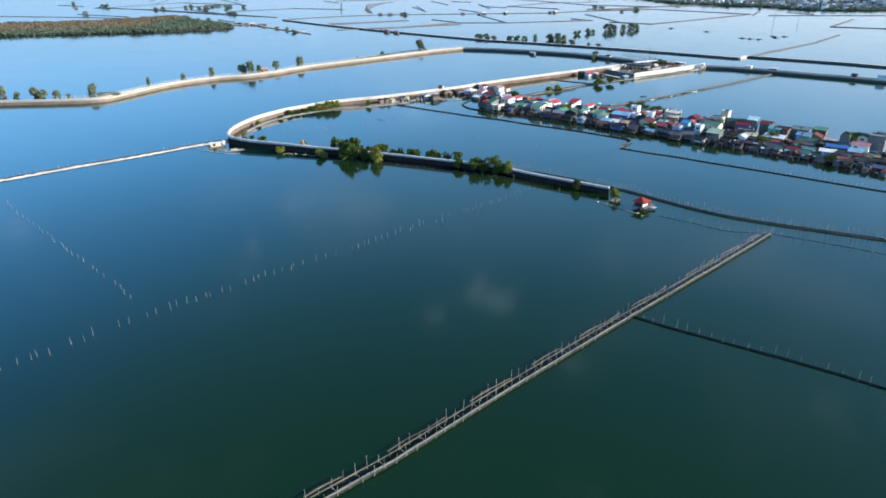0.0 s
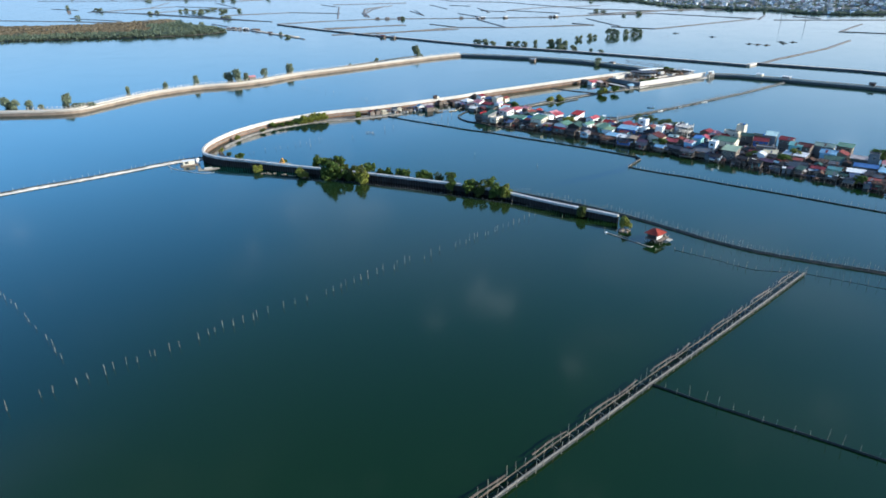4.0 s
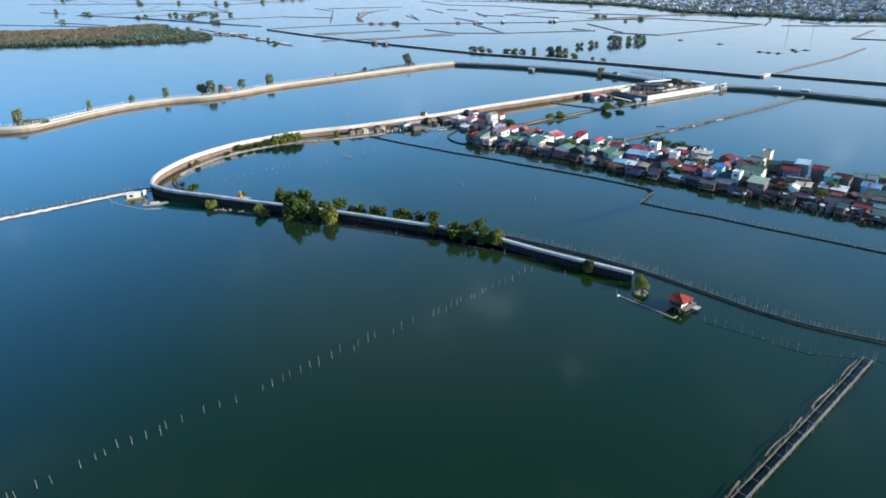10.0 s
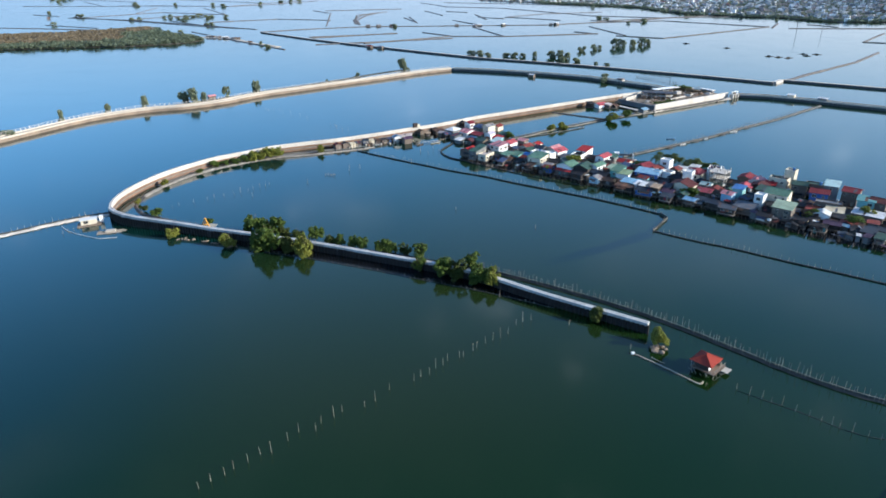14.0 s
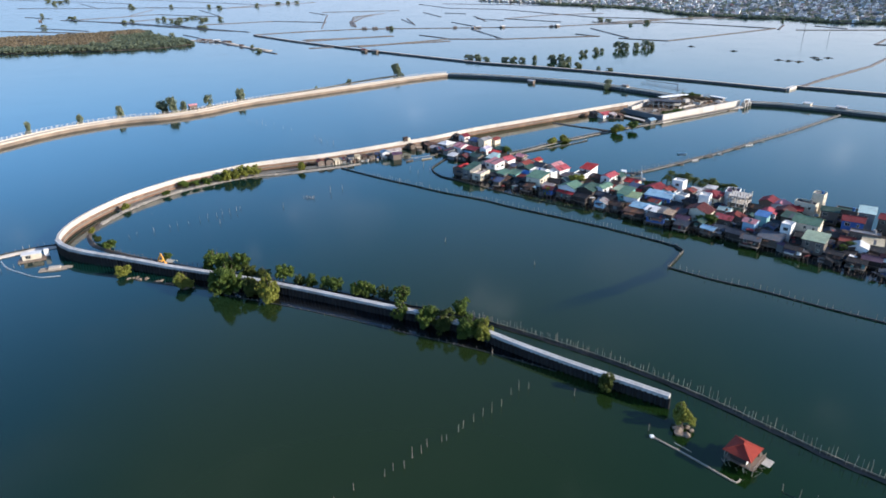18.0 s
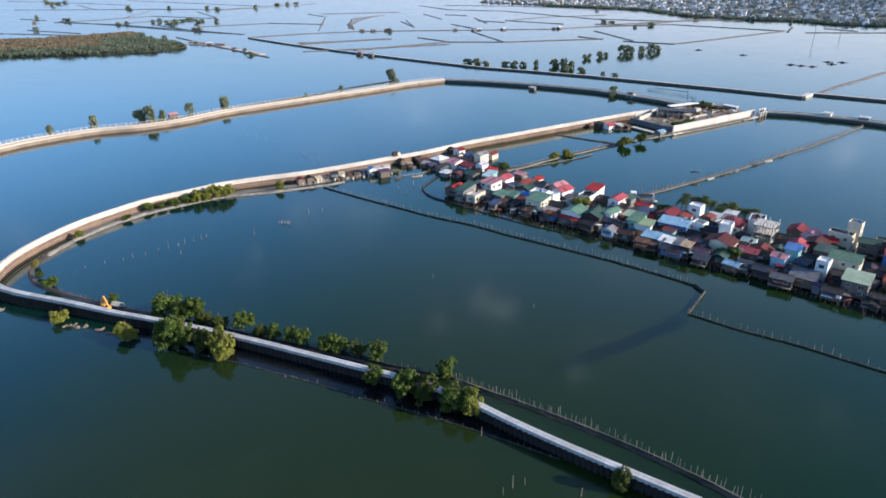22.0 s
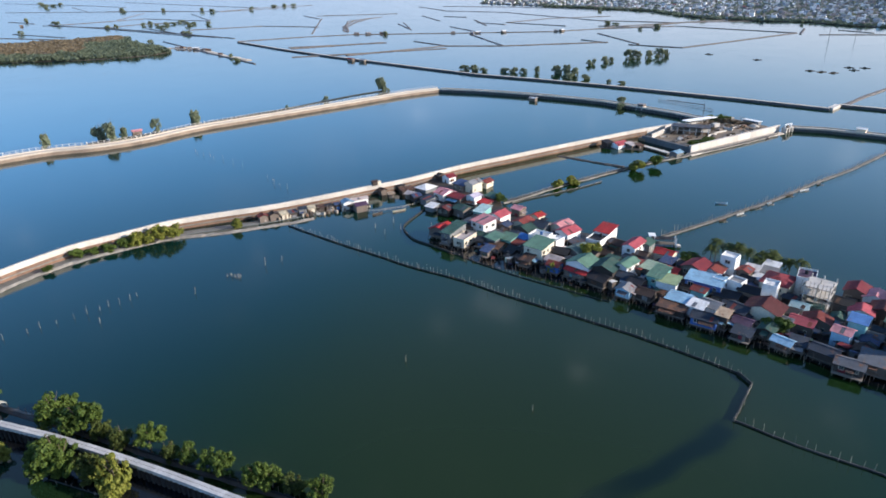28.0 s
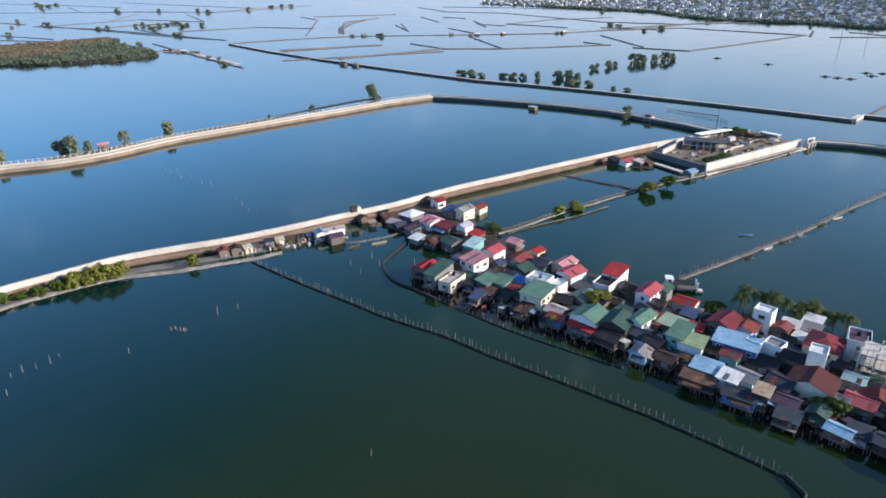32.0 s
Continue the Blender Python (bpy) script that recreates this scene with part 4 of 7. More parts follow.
def house(x, y, w, d, h, kind, roof_col, wall_col, rot, openings=True):
    rng = house_rng
    if openings:
        w, d, h = w * 1.09, d * 1.09, h * 0.95
    p = Vector((x, y, 0))
    over_water = min((q - p).length for q in shore_fine) < 10
    z0 = 1.0 if over_water else -0.1
    name = "shack" if wall_col == "wood" and h < 4.5 else "house"
    rc, wc = COLOUR.get(roof_col, roof_col), COLOUR.get(wall_col, wall_col)
    storeys = 2 if h > 5.2 else 1
    label = f"{'two-storey' if storeys == 2 else 'low'} {wc} {name} with {WORDS[kind]} {rc} roof" + (" on stilts" if over_water else "")
    ob = thing(name, label, "house", pose(x, y, 0, 0, 0, rot + rng.uniform(-8, 8)), "houses of the stilt village" if openings else "shacks")
    body, roof = roof_and_body(w, d, h, z0, kind)
    part("wall", body, WALLS[wall_col], ob)
    part("roof", roof, ROOFS[roof_col], ob)
    HOUSES.append((x, y, max(w, d) / 2))
    if kind in ("gu", "gv", "shed") and rng.random() < 0.3:
        # a replaced sheet that runs from the eave up the slope
        pw, reach = rng.uniform(0.8, 1.1), rng.uniform(0.55, 0.95)
        along = (w if kind != "gv" else d) / 2 - pw / 2
        c = rng.uniform(-along, along)
        out = d / 2 if kind != "gv" else w / 2
        if kind == "shed":
            prof = [(-out - 0.2, h - 0.028), (-out + 2 * out * reach, h + 0.28 * out * reach)]
        else:
            prof = [(-out - 0.1, h - 0.038), (-out * (1 - reach), h + 0.38 * out * reach)]
        corners = [(a, b, z + 0.125) for (a, (b, z)) in ((c - pw / 2, prof[0]), (c + pw / 2, prof[0]), (c + pw / 2, prof[1]), (c - pw / 2, prof[1]))]
        if kind == "gv":
            corners = [(-b, a, z) for a, b, z in corners]
        bm = bmesh.new()
        slab(bm, corners, 0.03)
        part("roof_sheet", bm, ROOFS[rng.choice(("rust", "brown", "redbrown", "tin", roof_col))], ob, "replaced roofing sheet")
    # windows and door on the two sides that face the pond and the sun
    levels = [max(z0, 0.35) + 0.9] if storeys == 1 else [z0 + 0.9, h - 1.9]
    if h > 8:
        levels = [z0 + 0.9, h * 0.5, h - 1.9]
    for z in levels:
        if z + 1.2 > h or not openings:
            continue
        for ln, face in ((w, "front"), (d, "side")):
            n = max(1, int(ln / 2.6))
            for i in range(n):
                if rng.random() < 0.3:
                    continue
                c = -ln / 2 + ln * (i + 0.5) / n
                k = rng.randrange(3)
                if face == "front":
                    m = Matrix.Translation((c, -d / 2 - 0.002, z)) @ Matrix.Rotation(math.pi, 4, "Z")
                else:
                    m = Matrix.Translation((w / 2 + 0.002, c, z)) @ Matrix.Rotation(-math.pi / 2, 4, "Z")
                put_window(ob, k, m)
    if rng.random() < 0.5:
        part("door", DOOR, None, ob, m=Matrix.Translation((rng.uniform(-w / 3, w / 3), -d / 2 - 0.055, z0 + 0.02)))
    # lean-to roofs on posts at the front and the sunny side
    for side in (0, 1):
        if rng.random() < (0.55 if side == 0 else 0.4) and h > 2.5:
            ln, out = (w, d / 2) if side == 0 else (d, w / 2)
            aw, reach = rng.uniform(1.6, max(1.9, ln * 0.75)), rng.uniform(1.0, 2.2)
            c = rng.uniform(-1, 1) * max(0.0, ln - aw) / 2
            za = min(z0 + rng.uniform(1.9, 2.4), h - 0.25)
            turn = Matrix.Rotation(0 if side == 0 else math.pi / 2, 4, "Z")
            bm = bmesh.new()
            dz = rng.uniform(0.15, 0.5)
            slab(bm, [(c - aw / 2, -out - reach, za - dz), (c + aw / 2, -out - reach, za - dz + rng.uniform(-0.1, 0.1)), (c + aw / 2, -out - 0.01, za), (c - aw / 2, -out - 0.01, za)], 0.05)
            lean = part("lean_to", bm, ROOFS[rng.choice(("tin", "rust", "rust", "dark", "slate", "brown", "grey", "navy", "sky", "darkgreen", "pale"))], ob, "sheet-metal lean-to roof", m=turn)
            for px in (c - aw / 2 + 0.1, c + aw / 2 - 0.1) if over_water else ():
                part("post", tube((px, -out - reach + 0.12, -0.8), (px + rng.uniform(-0.1, 0.1), -out - reach + 0.12, za - dz - 0.03), 0.05, 0.045, 5), M_TIMBER, lean)
    if wall_col in ("wood", "tan") and rng.random() < 0.5:
        sw, sz = rng.uniform(0.8, 1.8), rng.uniform(0.8, 1.5)
        sx = rng.uniform(-1, 1) * max(0.0, w / 2 - sw / 2 - 0.1)
        part("wall_sheet", box((sx - sw / 2, -d / 2 - 0.045, z0 + 0.15), (sx + sw / 2, -d / 2 - 0.004, min(h - 0.2, z0 + 0.15 + sz))), ROOFS[rng.choice(("tin", "rust", "blue", "pale", "teal", "grey", "maroon"))], ob, "patch of sheet metal on the wall")
    if kind == "flat" and rng.random() < 0.6:
        tx, ty = rng.uniform(-0.3, 0.3) * w, rng.uniform(-0.3, 0.3) * d
        part("water_tank", tube((tx, ty, h + 0.1), (tx, ty, h + 1.3), 0.5, 0.5, 12), ROOFS[rng.choice(("blue", "dark", "grey"))], ob, "round plastic water tank")
    if rng.random() < 0.2:
        tx, ty = rng.uniform(-0.4, 0.4) * w, rng.uniform(0.0, 0.4) * d
        part("antenna", tube((tx, ty, h - 0.2), (tx + 0.1, ty, h + rng.uniform(2.4, 4.0)), 0.04, 0.025, 4), M_TIMBER, ob)
    if over_water:
        deck = box((-w / 2 - 0.3, -d / 2 - rng.uniform(0.2, 1.1), z0 - 0.16), (w / 2 + 0.2, d / 2 + 0.3, z0 - 0.01))
        part("deck", deck, M_TIMBER, ob)
        # Dark box added to deepen the shade below the deck.
        part("under_board", box((-w * 0.44, -d * 0.42, -0.4), (w * 0.44, d * 0.42, z0 - 0.17)), WALLS["wood"], ob, "dark box deepening the shade under the deck")
        for sx in (-0.95, 0, 0.95):
            for sy in (-1.0, 0, 0.95):
                part("stilt", STILT, None, ob, m=Matrix.Translation((sx * w / 2 + rng.uniform(-0.15, 0.15), sy * (d / 2 + 0.2) - (0.5 if sy < 0 else 0), z0 - 1.6)))
    return ob


# ---- the stilt village: centre, width, depth, height, roof, colours ----
house(44.9, 491.7, 6.2, 6.9, 2.5, "hip", "white", "grey", -45)
house(38.6, 482.6, 4.6, 3.9, 2.5, "gu", "pale", "tan", -45)
house(50.7, 509.7, 4.2, 4.2, 2.9, "gu", "dark", "wood", -45)
house(56.2, 504.9, 4.6, 3.9, 3.4, "gv", "maroon", "white", -45)
house(61.5, 492.2, 6.2, 4.6, 3.5, "shed", "navy", "tan", -45)
house(66.5, 489.8, 4.6, 6.2, 4.8, "gv", "grey", "cream", -45)
house(73.1, 496.6, 3.9, 5.4, 2.9, "gv", "redbrown", "cream", -45)
house(53.1, 480.6, 5.4, 6.9, 3.5, "gu", "pink", "white", -45)
house(58.0, 475.1, 6.9, 3.9, 3.0, "shed", "maroon", "tan", -45)
house(45.4, 474.6, 3.9, 4.6, 2.7, "shed", "slate", "grey", -45)
house(47.0, 466.0, 3.8, 3.8, 2.2, "shed", "white", "grey", -45)
house(52.6, 461.0, 4.9, 4.2, 2.9, "gv", "darkred", "wood", -45)
house(59.7, 459.0, 5.4, 5.4, 3.5, "gu", "darkgreen", "tan", -45)
house(65.3, 473.1, 3.9, 4.6, 3.9, "gv", "lilac", "white", -45)
house(69.2, 466.0, 4.6, 3.8, 3.0, "shed", "red", "tan", -45)
house(67.2, 454.9, 3.9, 6.2, 3.9, "shed", "paleteal", "teal", -45)
house(73.7, 475.3, 5.4, 3.8, 2.7, "shed", "darkgreen", "tan", -45)
house(73.1, 447.2, 5.4, 6.2, 4.8, "gv", "pinkred", "white", -45)
house(50.1, 436.1, 6.9, 6.2, 3.9, "gv", "red", "tan", -45)
house(81.6, 440.9, 6.2, 6.2, 3.7, "gv", "redbrown", "cream", -45)
house(82.4, 457.1, 3.9, 3.9, 3.4, "gu", "pink", "tan", -45)
house(88.6, 448.4, 3.8, 3.9, 3.4, "gv", "red", "cream", -45)
house(88.4, 436.8, 4.6, 6.2, 3.9, "gu", "slate", "grey", -45)
house(81.5, 434.5, 6.2, 4.6, 3.5, "gv", "darkgreen", "tan", -45)
house(95.7, 435.9, 4.6, 6.9, 4.2, "gv", "pink", "cream", -45)
house(95.9, 427.3, 5.4, 6.9, 5.0, "gv", "pinkred", "white", -45)
house(84.8, 422.3, 6.2, 5.4, 5.5, "flat", "white", "white", -45)
house(79.0, 424.2, 4.6, 3.9, 3.5, "shed", "blue", "grey", -45)
house(89.2, 416.5, 3.3, 4.6, 6.1, "flat", "white", "white", -45)
house(73.3, 424.0, 4.6, 4.6, 4.2, "shed", "green", "teal", -45)
house(68.8, 424.7, 4.6, 4.6, 4.2, "shed", "green", "grey", -45)
house(78.5, 415.2, 4.2, 3.8, 3.0, "shed", "dark", "wood", -45)
house(90.5, 411.9, 4.9, 4.9, 3.5, "gu", "dark", "wood", -45)
house(96.0, 412.7, 5.4, 6.2, 3.9, "gv", "greygreen", "grey", -45)
house(86.7, 405.6, 4.6, 4.6, 3.4, "gu", "pale", "tan", -45)
house(94.7, 399.3, 7.7, 6.9, 5.1, "gv", "green", "white", -45)
house(92.1, 396.3, 6.9, 3.8, 3.4, "shed", "red", "tan", -45)
house(85.8, 401.4, 3.8, 3.8, 3.5, "gu", "redbrown", "bluew", -45)
house(112.1, 419.0, 4.6, 4.6, 2.9, "gu", "brown", "tan", -45)
house(120.8, 415.8, 4.6, 4.6, 4.2, "gv", "darkgreen", "grey", -45)
house(124.8, 407.1, 5.4, 4.6, 3.9, "gu", "red", "cream", -45)
house(116.7, 407.6, 3.9, 3.9, 3.5, "gu", "brown", "tan", -45)
house(101.0, 395.5, 7.0, 7.0, 5.2, "gv", "darkgreen", "wood", -45)
house(108.1, 396.2, 3.9, 6.9, 5.7, "gv", "green", "white", -45)
house(112.6, 397.4, 3.9, 4.6, 3.9, "shed", "redbrown", "tan", -45)
house(116.1, 395.0, 5.4, 4.6, 4.2, "shed", "palegreen", "tan", -45)
house(115.5, 388.1, 3.9, 6.9, 5.5, "shed", "green", "teal", -45)
house(117.1, 384.1, 5.4, 4.6, 5.0, "shed", "olive", "white", -45)
house(121.8, 393.0, 3.9, 3.9, 4.0, "gu", "red", "tan", -45)
house(129.5, 392.6, 6.2, 6.9, 5.7, "gv", "maroon", "tan", -45)
house(134.3, 391.2, 5.4, 5.4, 4.8, "gv", "redbrown", "white", -45)
house(140.5, 393.8, 4.3, 3.9, 7.9, "flat", "white", "white", -45)
house(147.6, 392.6, 3.8, 3.4, 3.7, "shed", "white", "grey", -45)
house(144.0, 390.2, 3.4, 3.8, 4.6, "gv", "redbrown", "tan", -45)
house(142.2, 385.8, 3.6, 3.2, 3.2, "shed", "dark", "wood", -45)
house(147.6, 386.9, 3.6, 3.2, 3.0, "shed", "white", "tan", -45)
house(154.6, 393.9, 3.8, 3.8, 3.9, "shed", "white", "tan", -42)
house(151.8, 390.1, 3.9, 3.8, 3.7, "shed", "grey", "tan", -42)
house(132.1, 381.5, 3.4, 3.4, 6.1, "flat", "grey", "white", -45)
house(136.1, 379.9, 4.0, 3.8, 6.1, "flat", "grey", "white", -45)
house(103.4, 382.4, 3.9, 3.9, 3.7, "gv", "grey", "sky", -45)
house(98.0, 391.0, 5.6, 4.9, 3.2, "gu", "dark", "wood", -45)
house(116.6, 374.2, 5.6, 4.2, 3.9, "shed", "sky", "wood", -45)
house(113.7, 371.0, 7.0, 3.8, 3.0, "shed", "rust", "wood", -45)
house(125.0, 378.9, 3.8, 3.8, 4.2, "gu", "redbrown", "tealw", -45)
house(120.0, 369.3, 3.9, 3.8, 4.2, "shed", "white", "white", -45)
house(124.1, 369.6, 4.6, 4.6, 4.2, "gu", "grey", "white", -45)
house(120.2, 364.0, 6.2, 4.6, 3.4, "gu", "slate", "bluew", -45)
house(124.4, 362.5, 2.8, 3.5, 5.0, "shed", "tan", "wood", -45)
house(130.9, 366.5, 4.9, 5.6, 4.2, "gu", "slate", "wood", -45)
house(148.5, 379.5, 6.9, 8.5, 6.4, "hip", "maroon", "cream", -45)
house(142.6, 372.9, 3.6, 4.2, 8.3, "flat", "white", "white", -45)
house(157.2, 379.6, 4.6, 6.9, 7.4, "flat", "purple", "white", -42)
house(137.4, 365.4, 8.5, 6.9, 5.0, "gv", "darkred", "cream", -45)
house(148.5, 366.9, 3.9, 3.9, 4.2, "gu", "paleteal", "white", -45)
house(144.6, 358.9, 5.4, 4.6, 3.9, "gu", "pinkred", "tan", -45)
house(149.0, 359.6, 6.2, 3.9, 4.0, "gv", "redbrown", "tan", -45)
house(129.2, 360.7, 4.2, 4.2, 3.4, "gu", "purple", "wood", -45)
house(127.0, 356.3, 4.2, 3.8, 2.7, "shed", "slate", "wood", -45)
house(134.1, 356.8, 3.5, 4.2, 3.5, "gv", "darkgreen", "wood", -45)
house(135.1, 351.0, 4.3, 3.4, 2.9, "gu", "sky", "tan", -45)
house(138.7, 350.4, 3.4, 3.8, 2.7, "shed", "slate", "wood", -45)
house(140.2, 360.8, 4.6, 3.9, 3.5, "gu", "grey", "cream", -45)
house(108.7, 387.2, 4.2, 4.2, 3.4, "gu", "dark", "wood", -45)
house(109.1, 380.2, 4.2, 4.2, 3.0, "gu", "brown", "wood", -45)
house(122.8, 383.6, 3.9, 3.9, 3.7, "shed", "brown", "tan", -45)
house(131.3, 375.8, 6.2, 3.9, 3.4, "shed", "dark", "tan", -45)
house(138.9, 376.3, 5.4, 4.6, 4.8, "gu", "dark", "tan", -45)
house(127.8, 396.9, 3.9, 3.9, 3.9, "gu", "dark", "tan", -45)
house(99.8, 409.2, 4.6, 4.6, 3.7, "gu", "dark", "tan", -45)
house(106.4, 391.4, 4.2, 4.2, 3.5, "gu", "slate", "wood", -45)
house(171.0, 375.8, 5.4, 6.2, 4.2, "gv", "maroon", "tan", -42)
house(173.6, 371.3, 5.4, 5.4, 4.0, "gv", "pink", "white", -42)
house(163.6, 363.0, 5.4, 4.6, 4.2, "gv", "pinkred", "white", -42)
house(161.3, 369.0, 6.2, 4.6, 4.2, "gu", "dark", "tan", -42)
house(156.7, 354.3, 3.8, 3.9, 6.4, "shed", "blue", "tealw", -42)
house(151.0, 351.6, 3.9, 3.9, 5.0, "gu", "pink", "sky", -42)
house(170.4, 363.2, 6.3, 6.3, 4.2, "gv", "darkred", "wood", -42)
house(176.1, 364.8, 3.9, 3.8, 4.2, "shed", "red", "tan", -42)
house(167.5, 354.2, 4.6, 4.6, 5.5, "shed", "darkgreen", "tan", -42)
house(143.0, 345.6, 5.6, 4.2, 3.2, "gu", "slate", "wood", -45)
house(167.6, 343.8, 7.7, 6.9, 7.7, "gu", "green", "cream", -42)
house(159.2, 341.8, 3.2, 3.8, 7.4, "flat", "white", "white", -42)
house(163.6, 331.8, 6.2, 6.2, 5.9, "shed", "palegreen", "tan", -42)
house(155.7, 330.1, 4.6, 3.9, 3.0, "gu", "dark", "white", -42)
house(152.4, 339.5, 6.9, 5.4, 3.4, "shed", "tin", "tan", -42)
house(145.2, 339.2, 5.6, 4.2, 3.4, "gu", "tin", "wood", -45)
house(186.6, 368.3, 3.8, 3.9, 9.2, "flat", "grey", "cream", -42)
house(180.4, 365.9, 6.9, 3.9, 6.4, "flat", "dark", "cream", -42)
house(185.7, 358.9, 5.4, 4.6, 5.9, "gu", "darkgreen", "tan", -42)
house(163.5, 338.8, 4.2, 4.2, 4.2, "gu", "dark", "wood", -42)
house(192.3, 358.6, 6.9, 3.9, 5.5, "flat", "darkgreen", "tan", -42)
house(187.7, 348.1, 6.2, 5.4, 5.9, "gu", "maroon", "bluew", -42)
house(193.7, 350.0, 4.6, 5.4, 8.3, "shed", "paleteal", "grey", -42)
house(183.7, 335.5, 8.5, 3.9, 5.5, "flat", "grey", "tan", -42)
house(176.7, 327.8, 4.6, 4.6, 4.2, "gv", "white", "white", -42)
house(183.0, 330.2, 5.4, 4.6, 4.2, "shed", "cream", "tan", -42)
house(173.4, 329.3, 4.2, 4.9, 3.7, "gu", "brown", "wood", -42)
house(166.4, 324.3, 4.2, 3.5, 3.4, "gu", "dark", "wood", -42)
house(175.9, 319.7, 4.9, 3.5, 3.0, "gu", "purple", "wood", -42)
house(200.6, 346.9, 5.4, 5.4, 6.4, "gu", "maroon", "tan", -42)
house(198.9, 335.4, 5.4, 4.6, 6.4, "shed", "teal", "tealw", -42)
house(203.0, 333.7, 5.4, 5.4, 6.4, "gu", "darkred", "tan", -42)
house(212.4, 332.9, 7.7, 5.4, 6.4, "gu", "greygreen", "grey", -42)
house(208.8, 323.3, 6.2, 5.4, 5.5, "gu", "sky", "sky", -42)
house(193.2, 325.2, 9.2, 4.6, 4.2, "shed", "white", "tan", -42)
house(223.8, 333.7, 6.2, 4.6, 5.5, "shed", "green", "tan", -42)
house(213.7, 322.2, 6.2, 4.6, 5.0, "gv", "redbrown", "tan", -42)
house(207.0, 316.4, 6.9, 4.6, 3.9, "shed", "darkgreen", "tealw", -42)
house(199.0, 302.6, 4.6, 3.8, 3.4, "gu", "teal", "tealw", -42)
house(192.2, 304.5, 4.9, 3.5, 3.4, "gu", "maroon", "wood", -42)
house(188.6, 312.6, 5.6, 3.5, 3.2, "gu", "slate", "wood", -42)
house(170.0, 318.4, 4.9, 3.5, 3.0, "gu", "dark", "wood", -42)
house(220.1, 316.2, 6.9, 4.6, 4.2, "gu", "pale", "tan", -42)
house(213.8, 303.0, 8.5, 4.6, 4.2, "gu", "blue", "tan", -42)
house(220.9, 308.5, 3.9, 3.9, 8.3, "flat", "dark", "grey", -42)
house(205.7, 297.5, 6.3, 3.5, 3.4, "shed", "white", "wood", -42)
house(225.0, 301.3, 6.9, 4.6, 5.5, "gu", "pink", "white", -42)
house(218.1, 294.5, 5.4, 4.6, 3.9, "shed", "sky", "white", -42)
house(229.7, 307.2, 3.9, 5.4, 8.3, "gv", "dark", "cream", -42)
house(234.7, 303.4, 6.9, 6.2, 9.2, "flat", "grey", "grey", -42)
house(222.0, 287.3, 4.9, 3.5, 3.4, "gu", "tan", "wood", -42)
house(205.2, 281.2, 4.2, 3.5, 3.0, "gu", "brown", "wood", -42)
house(219.8, 275.7, 4.2, 3.5, 4.2, "gu", "dark", "wood", -42)
house(65.8, 436.4, 6.2, 6.0, 6.4, "shed", "pink", "white", -45)
house(54.0, 430.4, 3.8, 9.0, 5.6, "shed", "darkgreen", "grey", -42)
house(58.0, 427.0, 4.2, 8.0, 3.9, "flat", "pale", "cream", -42)
house(82.5, 412.8, 6.6, 7.2, 6.0, "shed", "green", "cream", -45)
house(109.5, 425.8, 5.0, 6.5, 5.4, "shed", "red", "white", -45)
house(105.0, 420.6, 5.0, 6.5, 4.2, "flat", "dark", "white", -45)
house(115.4, 412.0, 4.2, 7.6, 5.6, "gv", "pinkred", "white", -42)
house(127.6, 382.0, 9.5, 5.2, 5.8, "shed", "sky", "bluew", -38)

# ---- village ground, gap-filling sheds, catwalks, palms ----
GROUND_LINE = [(44, 506), (56, 488), (70, 458), (88, 434), (112, 410), (136, 386), (158, 360), (186, 338), (222, 300)]
bank("mud_ground", GROUND_LINE, "dark trodden mud ground under the village houses", 24, 0.35, M_MUD, 0.5, seed=61)
SHORE_SIDE = sides_of(shore_fine)
# Black sheet of mud that also paints the shade below the shore houses.
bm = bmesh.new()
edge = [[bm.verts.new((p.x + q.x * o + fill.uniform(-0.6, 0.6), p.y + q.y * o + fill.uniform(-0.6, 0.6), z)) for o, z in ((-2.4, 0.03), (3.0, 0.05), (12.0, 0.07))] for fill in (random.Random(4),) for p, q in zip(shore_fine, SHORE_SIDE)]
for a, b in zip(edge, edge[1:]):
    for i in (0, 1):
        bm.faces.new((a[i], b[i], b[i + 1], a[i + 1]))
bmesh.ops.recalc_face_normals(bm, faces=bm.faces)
tagged(new("mud_shore", mesh_of(bm, M_SHELF)), "black mud and painted shade under the shore houses", "mud", kind="structure")
fill_rng = random.Random(23)
for q, s in zip(curve_points(SHORE, 4.0), sides_of(curve_points(SHORE, 4.0))):
    for k, off in enumerate((4.8, 9.0, 13.2, 17.4, 21.6, 25.4)):
        c = q + s * (off + fill_rng.uniform(-1.2, 1.2))
        w, d = fill_rng.uniform(2.6, 4.4), fill_rng.uniform(2.6, 4.4)
        if k == 0 and fill_rng.random() < 0.55:
            continue
        if any(math.hypot(c.x - hx, c.y - hy) < r + max(w, d) * 0.42 for hx, hy, r in HOUSES):
            continue
        house(c.x, c.y, w, d, fill_rng.uniform(2.3, 3.1) + 0.15 * k, fill_rng.choice(("gu", "gv", "shed", "shed")), fill_rng.choice(("tin", "rust", "brown", "dark", "slate", "dark", "darkgreen", "redbrown", "navy", "dark")),
              fill_rng.choice(("wood", "wood", "tan", "grey")), -45 + fill_rng.uniform(-12, 12), k < 2)

